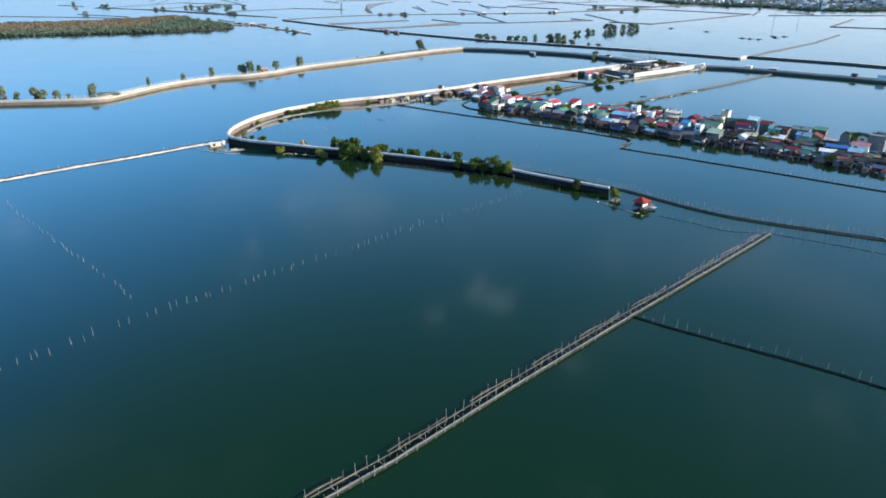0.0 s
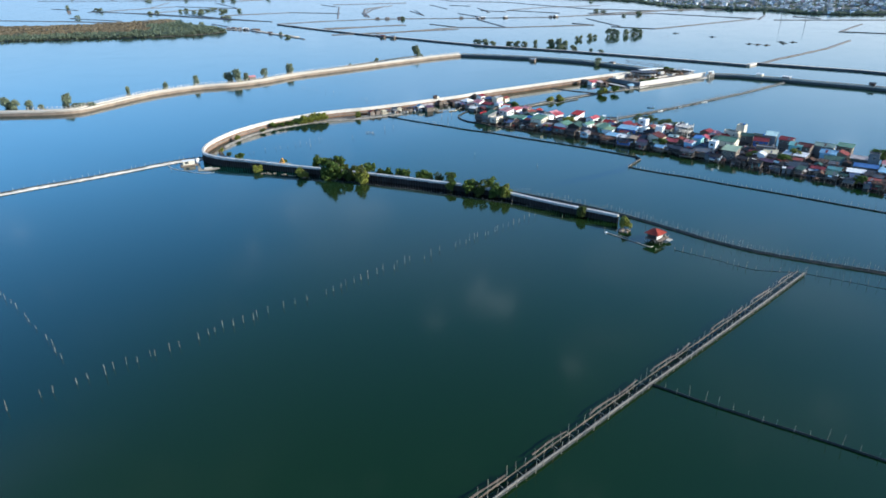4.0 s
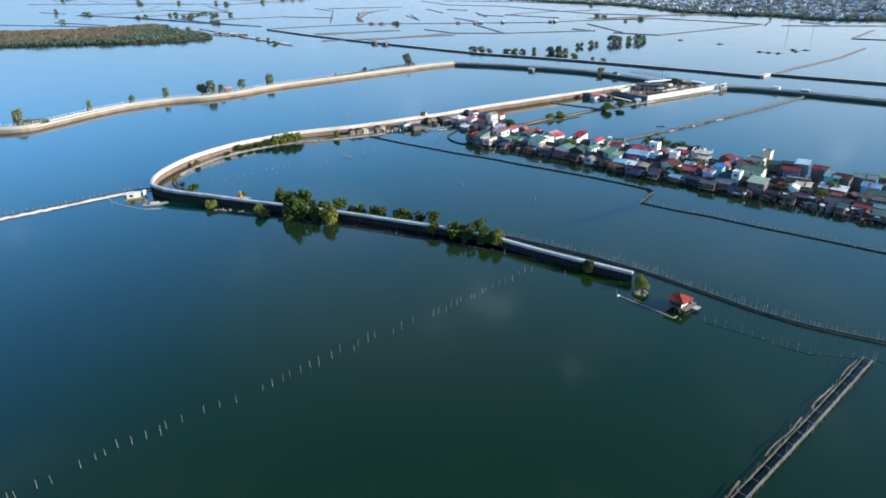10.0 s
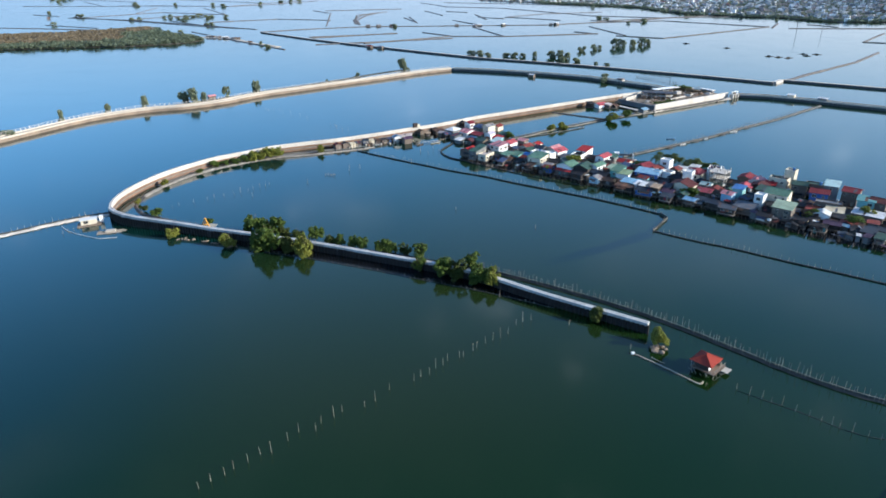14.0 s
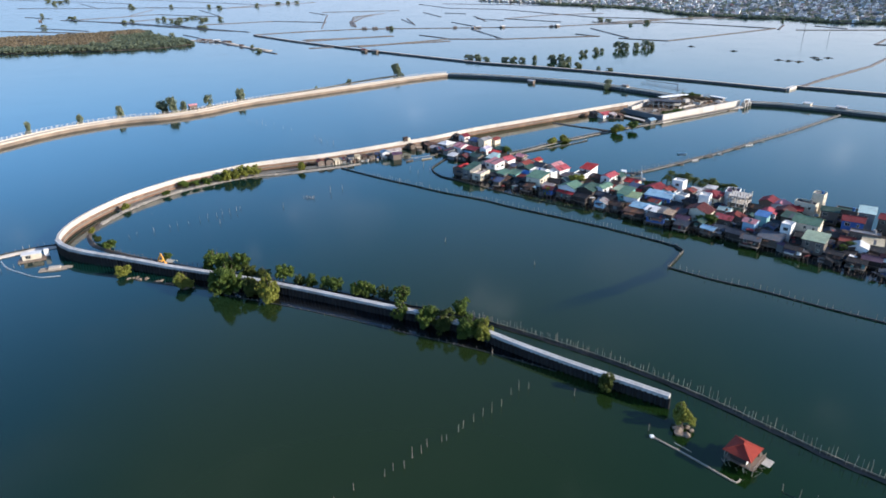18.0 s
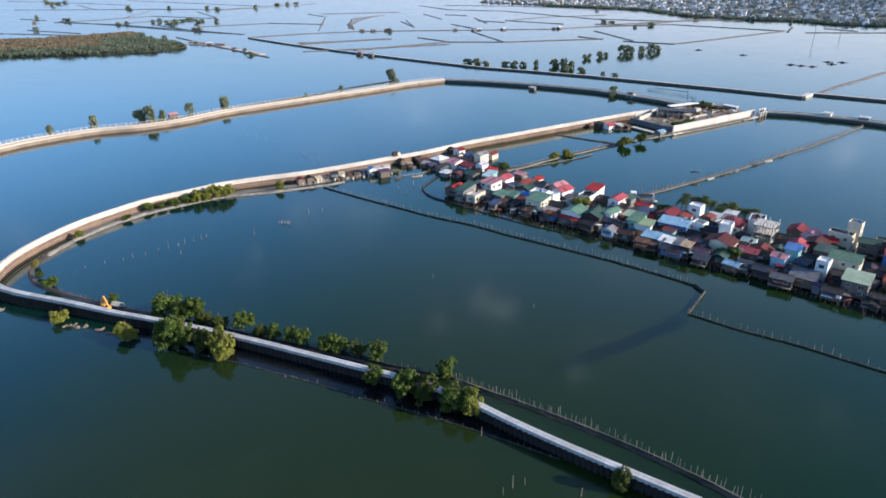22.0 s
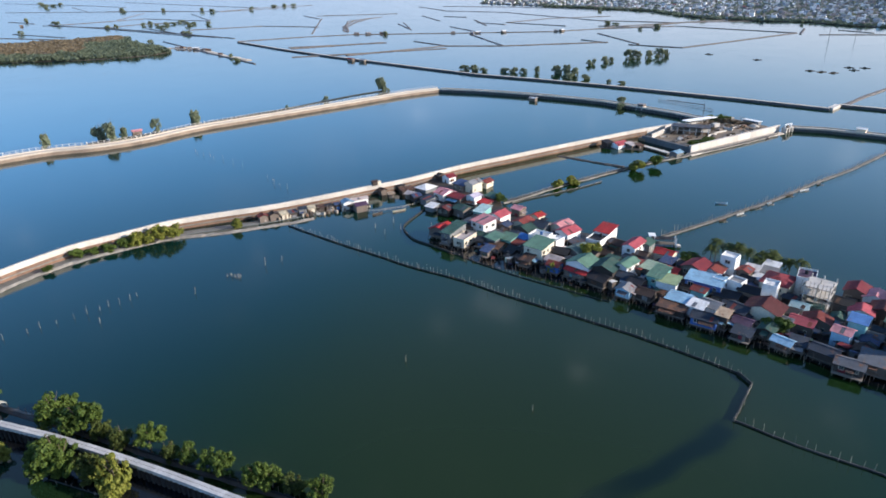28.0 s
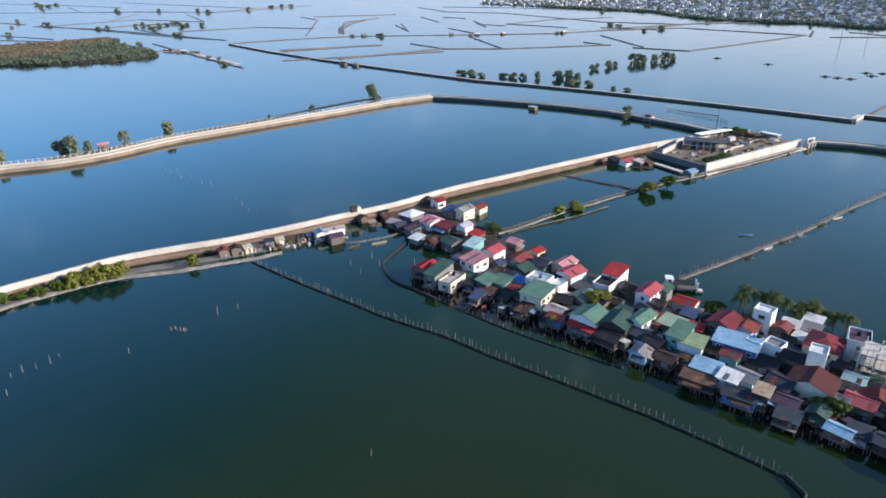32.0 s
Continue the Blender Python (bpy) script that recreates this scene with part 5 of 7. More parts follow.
# small lean-tos, pens and outhouses squeezed between the houses
for q, s in zip(curve_points(SHORE, 2.6), sides_of(curve_points(SHORE, 2.6))):
    for off in (2.5, 6.0, 9.5, 13.0, 16.5, 20.0):
        c = q + s * (off + fill_rng.uniform(-1.8, 1.8))
        if fill_rng.random() < (0.65 if off < 3 else 0.25) or any(math.hypot(c.x - hx, c.y - hy) < r * 0.85 + 0.7 for hx, hy, r in HOUSES):
            continue
        tone = fill_rng.choice(("tin", "rust", "brown", "dark", "slate", "navy", "dark", "brown", "white", "white", "sky", "pale", "maroon", "darkgreen", "purple"))
        w, d, z = fill_rng.uniform(1.5, 3.2), fill_rng.uniform(1.4, 2.8), fill_rng.uniform(1.9, 3.0)
        HOUSES.append((c.x, c.y, max(w, d) / 2))
        ob = thing("lean_to", f"small {COLOUR.get(tone, tone)} sheet-roofed outhouse between shacks", "shed", pose(c.x, c.y, 0, 0, 0, -45 + fill_rng.uniform(-35, 35)), "lean-tos between the shacks")
        bm = bmesh.new()
        e = [fill_rng.uniform(-0.35, 0.35) for _ in range(2)]
        slab(bm, [(-w / 2, -d / 2, z - e[0]), (w / 2, -d / 2, z + e[1]), (w / 2, d / 2, z + e[0] + 0.15), (-w / 2, d / 2, z - e[1] + 0.15)], 0.05)
        part("roof", bm, ROOFS[tone], ob)
        part("wall", box((-w * 0.4, -d * 0.3, -0.5), (w * 0.4, d * 0.36, z - 0.34)), WALLS[fill_rng.choice(("wood", "tan", "grey"))], ob)

clutter_rng = random.Random(88)
SHORE_PTS = curve_points(SHORE, 2.2)
for q, t in zip(SHORE_PTS, sides_of(SHORE_PTS)):
    for off in (0.6, 4.0, 8.0, 12.0, 16.0, 20.5):
        if clutter_rng.random() < 0.66:
            continue
        c = q + t * (off + clutter_rng.uniform(-1.8, 1.8))
        z = clutter_rng.uniform(1.5, 2.8) if off > 2 else clutter_rng.uniform(1.0, 1.8)
        tone = clutter_rng.choice(("rust", "brown", "tin", "dark", "dark", "slate", "navy", "redbrown", "darkgreen", "purple", "white"))
        ob = thing("awning", f"{COLOUR.get(tone, tone)} sheet awning on crooked poles between shacks", "awning", pose(c.x, c.y, 0, 0, 0, clutter_rng.uniform(-80, 10)), "awnings between the shacks")
        w, d = clutter_rng.uniform(0.9, 2.4), clutter_rng.uniform(0.8, 2.0)
        bm = bmesh.new()
        e = [clutter_rng.uniform(-0.3, 0.3) for _ in range(4)]
        slab(bm, [(-w / 2, -d / 2, z + e[0]), (w / 2, -d / 2, z + e[1]), (w / 2, d / 2, z + e[2]), (-w / 2, d / 2, z + e[3])], 0.04)
        part("sheet", bm, ROOFS[tone], ob)
        for sx in (-0.42, 0.42):
            part("pole", tube((sx * w, 0, -0.9), (sx * w + clutter_rng.uniform(-0.2, 0.2), 0, z - 0.22), 0.05, 0.04, 4), M_TIMBER, ob)
        if off > 2 and clutter_rng.random() < 0.5:
            part("board", box((-w * 0.4, -0.05, 0.0), (w * 0.4, 0.05, z * 0.75)), WALLS[clutter_rng.choice(("wood", "wood", "tan", "bluew", "teal"))], ob)

stake_row("catwalk", [(q.x - 2.4, q.y - 2.4) for q in curve_points(SHORE, 8.0)], "rickety bamboo poles along the village shore", 1.8, 1.6, 0.0, M_BAMBOO_DARK, 62, jitter=0.9)
stake_row("bamboo_fence", [(43.5, 466), (36.7, 452), (35.3, 445), (39, 434), (46, 427), (53.7, 419)], "curved dark net fence at the village tip", 1.2, 1.0, 0.6, M_BAMBOO_DARK, 63, thick=0.25)
stake_row("bamboo_fence", [(53.7, 419), (70.8, 401.7), (86.2, 389), (98, 380)], "low pale net fence along the village", 2.2, 1.0, 0.35, M_BAMBOO, 64)
stake_row("catwalk", [(14, 470), (22, 466), (30, 468), (38, 472), (44, 478)], "bamboo footbridge between shacks and village", 1.8, 1.5, 0.0, M_BAMBOO, 65, rails=2)

stake_row("stake_row", [(q.x - 1.0, q.y - 1.0) for q in curve_points(SHORE, 8.0)], "old house posts and mooring poles in the shallows", 1.5, 2.0, 0.0, M_BAMBOO_DARK, 66, skip=0.2, jitter=1.9, joined=True)
stake_row("stake_row", [(q.x + 1.5, q.y + 1.5) for q in curve_points(SHORE, 8.0)], "leaning posts and poles between the shacks", 1.3, 3.0, 0.0, M_TIMBER, 67, skip=0.25, jitter=1.9, joined=True)


def frond_mesh(seed):
    """A palm crown of arched fronds."""
    rng = random.Random(seed)
    verts, faces = [], []
    for f in range(30):
        a = 6.283 * f / 30 + rng.uniform(-0.15, 0.15)
        rise = rng.uniform(-0.2, 1.15)
        prev = Vector((0, 0, 0))
        for k in range(1, 8):
            t = k / 7
            rad = 2.9 * t * (1.0 - 0.12 * abs(rise))
            c = Vector((rad * math.cos(a), rad * math.sin(a), rise * 2.2 * t - 2.4 * t * t))
            side = Vector((-math.sin(a), math.cos(a), 0))
            wd = 1.0 * (1 - 0.6 * t)
            for sg in (-1, 1):
                for e in range(3):
                    i = len(verts)
                    p0, p1 = prev.lerp(c, e / 3), prev.lerp(c, e / 3 + 0.2)
                    tip = p0 + side * sg * wd * rng.uniform(0.8, 1.1) + (c - prev) * 0.7 + Vector((0, 0, -0.3 * rng.uniform(0.4, 1.2)))
                    verts += [p0, p1, tip + (p1 - p0) * 0.5, tip]
                    faces.append((i, i + 1, i + 2, i + 3))
            prev = c
    me = bpy.data.meshes.new("fronds")
    me.from_pydata(verts, [], faces)
    me.materials.append(M_LEAF_DARK)
    return me


FRONDS = [frond_mesh(i) for i in range(3)]


def palm(x, y, h):
    k = tree_rng.randrange(3)
    t = thing("palm_tree", "green coconut palm behind the village", "palm", pose(x, y, 0, 0, 0, tree_rng.uniform(0, 360)), "palms behind the village")
    part("trunk", tube((0, 0, -0.3), (0.25, 0.1, h), 0.17, 0.11, 7), M_BARK, t)
    part("fronds", FRONDS[k], None, t, m=Matrix.Translation((0.25, 0.1, h)))


for x, y, h in ((139, 404, 6.2), (142, 406.5, 7.4), (145, 404, 6.8), (147, 402, 7.6), (150.5, 401, 6.0), (154, 399.5, 5.4), (157, 398, 5.0), (159, 396.5, 4.2), (161.5, 395, 4.6), (164, 393, 5.2), (158, 400, 5.6), (148.5, 405, 5.4), (152, 398, 4.4)):
    palm(x, y, h)
for x, y, r, h, tone in ((99.5, 410.5, 3.8, 7.4, "light"), (85, 401, 1.8, 4.6, "light"), (77, 472, 2.4, 4.4, "olive"), (90, 449, 2.0, 4.6, "light"), (133, 405, 2.6, 4.4, "olive"), (137, 358.5, 2.8, 5.2, "olive"),
                         (185, 320, 3.2, 5.4, "olive"), (194, 327, 3.0, 7.0, "light"), (173, 329, 2.6, 5.0, "olive"), (233, 318, 5.0, 8.0, "olive"), (246, 320, 4.0, 7.5, "dark"), (202, 288, 2.4, 4.4, "olive"), (141, 398, 3.0, 5.0, "light")):
    tree(x, y, r, h, tone, "leafy tree among the village houses", base=0.2, group="trees among the houses")


# unfinished concrete frame house
def frame_house(x, y, rot):
    ob = thing("unfinished_house", "unfinished bare concrete house frame with scaffold poles", "house", pose(x, y, 0, 0, 0, rot))
    for z in (3.0, 5.8, 8.4):
        part("floor_slab", box((-3.5, -3.8, z), (3.5, 3.8, z + 0.2)), M_CAP, ob)
    col = mesh_of(box((-0.17, -0.17, 0), (0.17, 0.17, 9.6)), M_CAP)
    for cx in (-3.2, 0, 3.2):
        for cy in (-3.5, 0, 3.5):
            part("column", col, None, ob, m=Matrix.Translation((cx, cy, 0.2)))
    pole = mesh_of(tube((0, 0, 0), (0.3, 0.2, 10.4), 0.06, 0.05, 5), M_BAMBOO)
    for k in range(9):
        part("scaffold_pole", pole, None, ob, m=Matrix.Translation((-4.2 + k * 1.05, -4.4, 0)))
    for k, z in enumerate((2.2, 4.4, 6.6, 8.6)):
        part("scaffold_rail", tube((-4.4, -4.4, z), (4.4, -4.45, z + 0.1), 0.05, 0.05, 5), M_BAMBOO, ob)
    part("wall", box((-3.4, 3.4, 0.2), (3.4, 3.6, 7.2)), WALLS["grey"], ob)
    part("wall", box((-3.4, -3.4, 3.2), (-3.2, 3.4, 5.8)), WALLS["cream"], ob)


frame_house(155.5, 370.5, -45)


# ---- open landing where the thin dyke meets the village ----
landing = thing("pier_shelter", "dark open boat landing between white concrete portal frames", "pier", pose(129.0, 421.0, 0, 0, 0, -13))
part("deck", box((-4.8, -1.5, 0.9), (4.9, 1.5, 1.1)), M_TIMBER, landing)
part("roof", box((-3.6, -1.9, 3.0), (3.9, 1.3, 3.12)), ROOFS["dark"], landing, "dark flat sheet roof")
for px in (-4.6, -3.0):
    for py in (-1.3, 1.3):
        part("post", box((px - 0.16, py - 0.16, -1), (px + 0.16, py + 0.16, 3.7)), WALLS["white"], landing)
    part("beam", box((px - 0.3, -1.7, 3.7), (px + 0.3, 1.7, 4.1)), WALLS["white"], landing)
part("roof", box((-5.0, -1.5, 4.1), (-2.6, 1.5, 4.22)), WALLS["white"], landing, "small white concrete canopy")
for py in (-1.3, 1.3):
    part("post", box((4.3, py - 0.22, -1), (4.75, py + 0.22, 3.4)), WALLS["white"], landing)
part("landing_step", box((4.9, -1.6, 0.2), (6.3, 0.4, 0.8)), M_CAP, landing, "pale concrete step")
for k in range(4):
    part("stilt", STILT, None, landing, m=Matrix.Translation((-3 + 2 * k, 1.2, -0.6)))
    part("stilt", STILT, None, landing, m=Matrix.Translation((-3 + 2 * k, -1.2, -0.6)))


# ---- hut on stilts with red roof ----
M_RED = mat("red_tin_roof", (0.33, 0.048, 0.03), (0.22, 0.04, 0.03), rough=0.8, spec=0.15, waves=3.0)
hut = thing("stilt_hut", "fishpond guard hut on tall stilts with red hipped roof", "hut", pose(90.0, 233.6, -0.75, 0, 0, 40))
part("deck", box((-2.6, -3.4, 1.9), (3.6, 2.4, 2.05)), M_BAMBOO_DARK, hut)
part("porch", box((1.2, -5.0, 1.55), (3.6, -3.4, 1.7)), M_CAP, hut, "pale plank landing")
part("wall", box((-1.9, -1.7, 2.05), (2.0, 1.9, 4.1)), WALLS["white"], hut, "white-painted walls")
# Thin dark panel over one side of the white walls.
part("cladding", box((-1.95, -1.7, 2.05), (-1.91, 1.9, 4.0)), WALLS["wood"], hut, "dark panel over the side wall")
bm = bmesh.new()
vs = [bm.verts.new(q) for q in ((-3.0, -2.8, 3.95), (3.0, -2.8, 3.95), (3.0, 2.8, 3.95), (-3.0, 2.8, 3.95), (-0.35, 0.0, 5.35), (0.35, 0.0, 5.35))]
for f in ((0, 1, 5, 4), (1, 2, 5), (2, 3, 4, 5), (3, 0, 4), (3, 2, 1, 0)):
    bm.faces.new([vs[i] for i in f])
part("roof", bm, M_RED, hut, "red tin hipped roof")
for q in ((-3.0, -2.8), (3.0, -2.8), (3.0, 2.8), (-3.0, 2.8)):
    part("ridge", tube((q[0], q[1], 3.98), (0.117 * q[0], 0, 5.4), 0.08, 0.08), M_RED, hut)
part("ridge", tube((-0.4, 0, 5.4), (0.4, 0, 5.4), 0.08, 0.08), M_RED, hut)
for sx in (-2.5, -0.8, 0.9, 2.7, 3.5):
    for sy in (-3.3, -1.6, 2.2):
        part("stilt", tube((sx, sy, -1.2), (sx + 0.08, sy, 1.95), 0.12, 0.1), M_TIMBER, hut)
for sx in (-2.5, 2.6):
    for sy in (-2.5, 2.4):
        part("post", tube((sx, sy, 2.0), (sx, sy, 4.1), 0.07, 0.07), M_BAMBOO, hut)
for k in range(7):
    part("railing", tube((-2.5 + k * 0.95, -3.35, 2.05), (-2.5 + k * 0.95, -3.35, 2.85), 0.05, 0.04, 5), M_BAMBOO, hut)
part("railing", tube((-2.6, -3.35, 2.8), (3.5, -3.3, 2.85), 0.05, 0.05, 5), M_BAMBOO, hut)
put_window(hut, 2, Matrix.Translation((1.0, -1.703, 2.7)) @ Matrix.Rotation(math.pi, 4, "Z"))
put_window(hut, 0, Matrix.Translation((2.003, 0.0, 2.7)) @ Matrix.Rotation(-math.pi / 2, 4, "Z"))
part("crate", box((2.4, -2.6, 2.05), (3.3, -1.7, 2.7)), M_TIMBER, hut)
part("basin", tube((2.9, -0.4, 2.05), (2.9, -0.4, 2.6), 0.4, 0.45, 10), ROOFS["rust"], hut)
part("lean_to", box((2.1, -0.2, 3.2), (3.9, 1.9, 3.28), Matrix.Rotation(radians(5), 4, "Y")), ROOFS["rust"], hut, "rusty tin lean-to roof")
hb = random.Random(5)
for k in range(26):
    a = Vector((hb.uniform(-2.9, 3.2), hb.uniform(-3.9, -1.8), hb.uniform(0.8, 2.1))) if k < 17 else Vector((hb.uniform(-3.4, -2.2), hb.uniform(-2.6, 2.0), hb.uniform(0.2, 2.2)))
    part("pole", tube(a, a + Vector((hb.uniform(-1.3, 1.3), hb.uniform(-1.3, 1.3), hb.uniform(0.2, 1.4))), 0.06, 0.045, 5), M_BAMBOO if k % 3 else M_TIMBER, hut)
boom = thing("floating_boom", "floating bamboo and concrete boom curving from the hut", "float")
bp = curve_points([(75.3, 241.6), (79.9, 236.2), (84.2, 230.6), (86.4, 228.0), (87.6, 228.8)], 0.8)
part("float", sweep(bp, [(-0.2, -0.2), (0.2, -0.2), (0.2, 0.22), (-0.2, 0.22)], 0.07, 3), M_BAMBOO, boom)
part("float_end", box((74.6, 241.5, -0.2), (75.4, 242.3, 0.4)), WALLS["white"], boom, "white float block")
part("post", tube((75, 244, -1), (75, 244, 1.6), 0.08, 0.07), M_BAMBOO, boom)
inner_boom = thing("floating_pole", "loose bamboo pole floating near the hut", "pole")
part("pole", tube((79, 239.8, 0.05), (81.3, 236.8, 0.1), 0.12, 0.1), M_BAMBOO, inner_boom)
rk = random.Random(9)


def rock_pile(name, x, y, r, n, material, label, spread=(1, 1)):
    ob = thing(name, label, "rocks")
    for k in range(n):
        bm = bmesh.new()
        bmesh.ops.create_icosphere(bm, subdivisions=1, radius=rk.uniform(0.3, 0.6) * r)
        for v in bm.verts:
            v.co *= rk.uniform(0.75, 1.2)
            v.co.z *= 0.7
        part("rock", bm, material, ob, m=pose(x + rk.uniform(-1, 1) * r * spread[0], y + rk.uniform(-1, 1) * r * spread[1], 0.1, 0, 0, rk.uniform(0, 360)))
    return ob


rock_pile("rock_pile", 82.4, 243.6, 1.8, 14, M_RIPRAP, "brown rocks round the tree at the wall end")
for x, y in ((-67, 328), (-63, 327), (-58, 325), (-53, 322.5), (-46, 319)):
    rock_pile("rock_pile", x, y + 1.0, 1.0, 8, M_RIPRAP, "brown rubble on the mud before the seawall", (1.6, 0.8))

# ---- pump house at the tip of the seawall ----
ph = thing("pump_house", "low white concrete pump house on a pond platform", "shed", pose(-108.5, 347, 0, 0, 0, 22))
part("platform", box((-4.4, -2.2, -0.8), (4.2, 2.6, 0.4)), M_RIPRAP, ph)
part("wall", box((-3, -0.8, 0.4), (2.6, 1.8, 2.3)), WALLS["cream"], ph)
part("roof", box((-3.3, -1.1, 2.3), (2.9, 2.1, 2.46)), WALLS["white"], ph, "white flat concrete roof")
part("annex", box((3.6, 0.6, 0.4), (5.0, 2.0, 2.8)), WALLS["white"], ph, "small white annex")
put_window(ph, 1, Matrix.Translation((-1.2, -0.803, 0.9)) @ Matrix.Rotation(math.pi, 4, "Z"))
for k in range(7):
    part("pole", tube((-9 + k * 1.9, -6 + 0.4 * k, -1), (-9 + k * 1.9, -6 + 0.4 * k, 1.5), 0.07, 0.06, 5), M_BAMBOO, ph)
raft = thing("bamboo_raft", "pale bamboo raft with nets beside the pump house", "raft", pose(-96.5, 338.5, 0, 0, 0, 14))
for k in range(7):
    part("log", tube((-5, -1.6 + k * 0.5, 0.1), (4.5 + rk.uniform(-1, 1), -1.6 + k * 0.5, 0.12), 0.16, 0.13), M_BAMBOO, raft)
part("net_heap", box((-2, -0.8, 0.22), (1.5, 1.2, 0.8)), M_SAND, raft, "heap of pale nets")
M_FOAM = mat("grey_white_floats", (0.5, 0.52, 0.52), (0.34, 0.36, 0.37))
ringf = thing("floating_boom", "thin pale boom ring round the pump house raft", "float")
part("float", sweep(curve_points([(-119, 346), (-114, 340.5), (-107, 336), (-99, 332), (-92, 332.5)], 1.0), [(-0.15, -0.1), (0.15, -0.1), (0.15, 0.2), (-0.15, 0.2)], 0.05, 4), M_FOAM, ringf)

# ---- orange excavator on a barge behind the seawall ----
M_ORANGE = mat("worn_yellow_paint", (0.62, 0.3, 0.03), (0.45, 0.2, 0.03), rough=0.5)
M_STEEL = mat("dark_track_steel", (0.07, 0.065, 0.06), rough=0.6)
ex = thing("excavator", "yellow-orange excavator with raised arm on a barge", "excavator", pose(-59.5, 335.2, 0, 0, 0, -25))
part("barge", box((-4.5, -1.7, -0.4), (4.5, 1.7, 0.7)), M_RIPRAP, ex, "rusty steel barge")
for sy in (-1.2, 0.7):
    part("track", box((-1.9, sy, 0.7), (1.9, sy + 0.5, 1.4)), M_STEEL, ex)
bm = box((-1.8, -1.2, 1.45), (1.4, 1.2, 2.5))
bmesh.ops.bevel(bm, geom=bm.edges[:], offset=0.15, segments=1, affect="EDGES")
part("body", bm, M_ORANGE, ex)
part("cab", box((0.1, -1.2, 2.5), (1.4, 0.0, 3.7)), M_ORANGE, ex)
part("cab_window", box((1.401, -1.1, 2.7), (1.43, -0.1, 3.5)), M_GLASS, ex)
part("boom", tube((1.2, 0.4, 2.2), (0.0, 0.4, 5.6), 0.36, 0.28), M_ORANGE, ex)
part("stick", tube((0.0, 0.4, 5.6), (-1.9, 0.4, 2.8), 0.26, 0.2), M_ORANGE, ex)
part("bucket", box((-2.5, 0.0, 2.0), (-1.6, 0.9, 2.9)), M_STEEL, ex)
shed = thing("tarp_shelter", "small pale tarpaulin shelter on the bank", "shelter", pose(-57.5, 338.5, 0, 0, 0, -25))
bm = bmesh.new()
slab(bm, [(-1.6, -1.2, 1.5), (1.6, -1.2, 1.5), (1.6, 0, 2.2), (-1.6, 0, 2.2)], 0.05)
slab(bm, [(-1.6, 0, 2.2), (1.6, 0, 2.2), (1.6, 1.2, 1.5), (-1.6, 1.2, 1.5)], 0.05)
part("tarp", bm, WALLS["cream"], shed)
for sx in (-1.5, 1.5):
    for sy in (-1.1, 1.1):
        part("post", tube((sx, sy, -0.5), (sx, sy, 1.55), 0.05, 0.05, 5), M_BAMBOO, shed)

# ---- shacks on the bank below the far seawall ----
for x, y, w, d, h, k, rc, wc in ((-22.3, 458.6, 3.4, 3.0, 2.7, "gv", "redbrown", "tan"), (-18.2, 460.2, 3.6, 3.2, 2.8, "gv", "brown", "tan"), (-14.3, 461.4, 2.6, 2.6, 2.2, "shed", "cream", "cream"), (-11.0, 463.4, 2.8, 2.4, 2.2, "shed", "tin", "wood"),
                                 (-7.4, 465.2, 3.2, 3.0, 3.2, "gu", "slate", "grey"), (-4.0, 467.4, 2.8, 2.4, 2.4, "shed", "cream", "cream"), (-0.4, 469.4, 2.6, 2.6, 2.0, "shed", "rust", "wood"), (3.0, 471.0, 3.0, 2.4, 1.9, "shed", "dark", "tan"), (6.6, 471.0, 2.0, 2.0, 2.4, "shed", "navy", "wood"),
                                 (10.8, 471.8, 4.4, 3.6, 3.2, "gv", "sky", "white"), (15.4, 475.2, 7.4, 3.0, 3.2, "gu", "pale", "white"), (16.6, 468.2, 4.8, 4.0, 3.1, "gu", "purple", "tan"), (25, 489.5, 3, 3, 2.4, "gv", "brown", "tan"),
                                 (36, 490, 6, 3.4, 2.2, "shed", "rust", "wood"), (40, 480, 4, 4, 2.4, "gu", "navy", "wood"), (29.0, 484.5, 2.6, 2.4, 2.0, "shed", "tan", "wood"), (33, 496, 3.4, 2.4, 2.2, "shed", "dark", "wood")):
    house(x, y, w, d, h, k, rc, wc, 27, False)
debris = random.Random(63)
for k in range(46):
    u = debris.random()
    x, y = -25 + 46 * u + debris.uniform(-1, 1), 457.5 + 14 * u + debris.uniform(-0.6, 4.0)
    junk = thing("debris_heap", "heap of planks, nets and tins beside the shacks", "debris", pose(x, y, 0, 0, 0, debris.uniform(0, 180)), "debris round the shacks")
    for e in range(3):
        w, d, z = debris.uniform(0.4, 1.5), debris.uniform(0.3, 1.0), debris.uniform(0.5, 1.5)
        ox, oy = debris.uniform(-0.8, 0.8), debris.uniform(-0.8, 0.8)
        part("piece", box((ox - w / 2, oy - d / 2, -0.4), (ox + w / 2, oy + d / 2, z)), debris.choice((M_TIMBER, M_SAND, WALLS["wood"], M_CAP, M_RUST, ROOFS["tin"], WALLS["cream"])), junk)
    part("pole", tube((0, 0, -0.5), (debris.uniform(-0.3, 0.3), 0.2, debris.uniform(1.6, 3.2)), 0.06, 0.05, 5), M_BAMBOO, junk)
tree(-2.1, 477.5, 2.0, 3.2, "light", "bright green bush behind the shacks", base=0.3, name="bush")
wh = thing("guard_hut", "tiny brown guard hut on top of the seawall", "hut", pose(21.6, 490.0, 4.3, 0, 0, 33))
part("wall", box((-1.2, -0.8, 0), (1.2, 0.8, 1.9)), WALLS["wood"], wh)
part("annex", box((1.3, -0.8, 0), (3.0, 0.8, 1.6)), WALLS["cream"], wh, "cream-painted annex")
bm = bmesh.new()
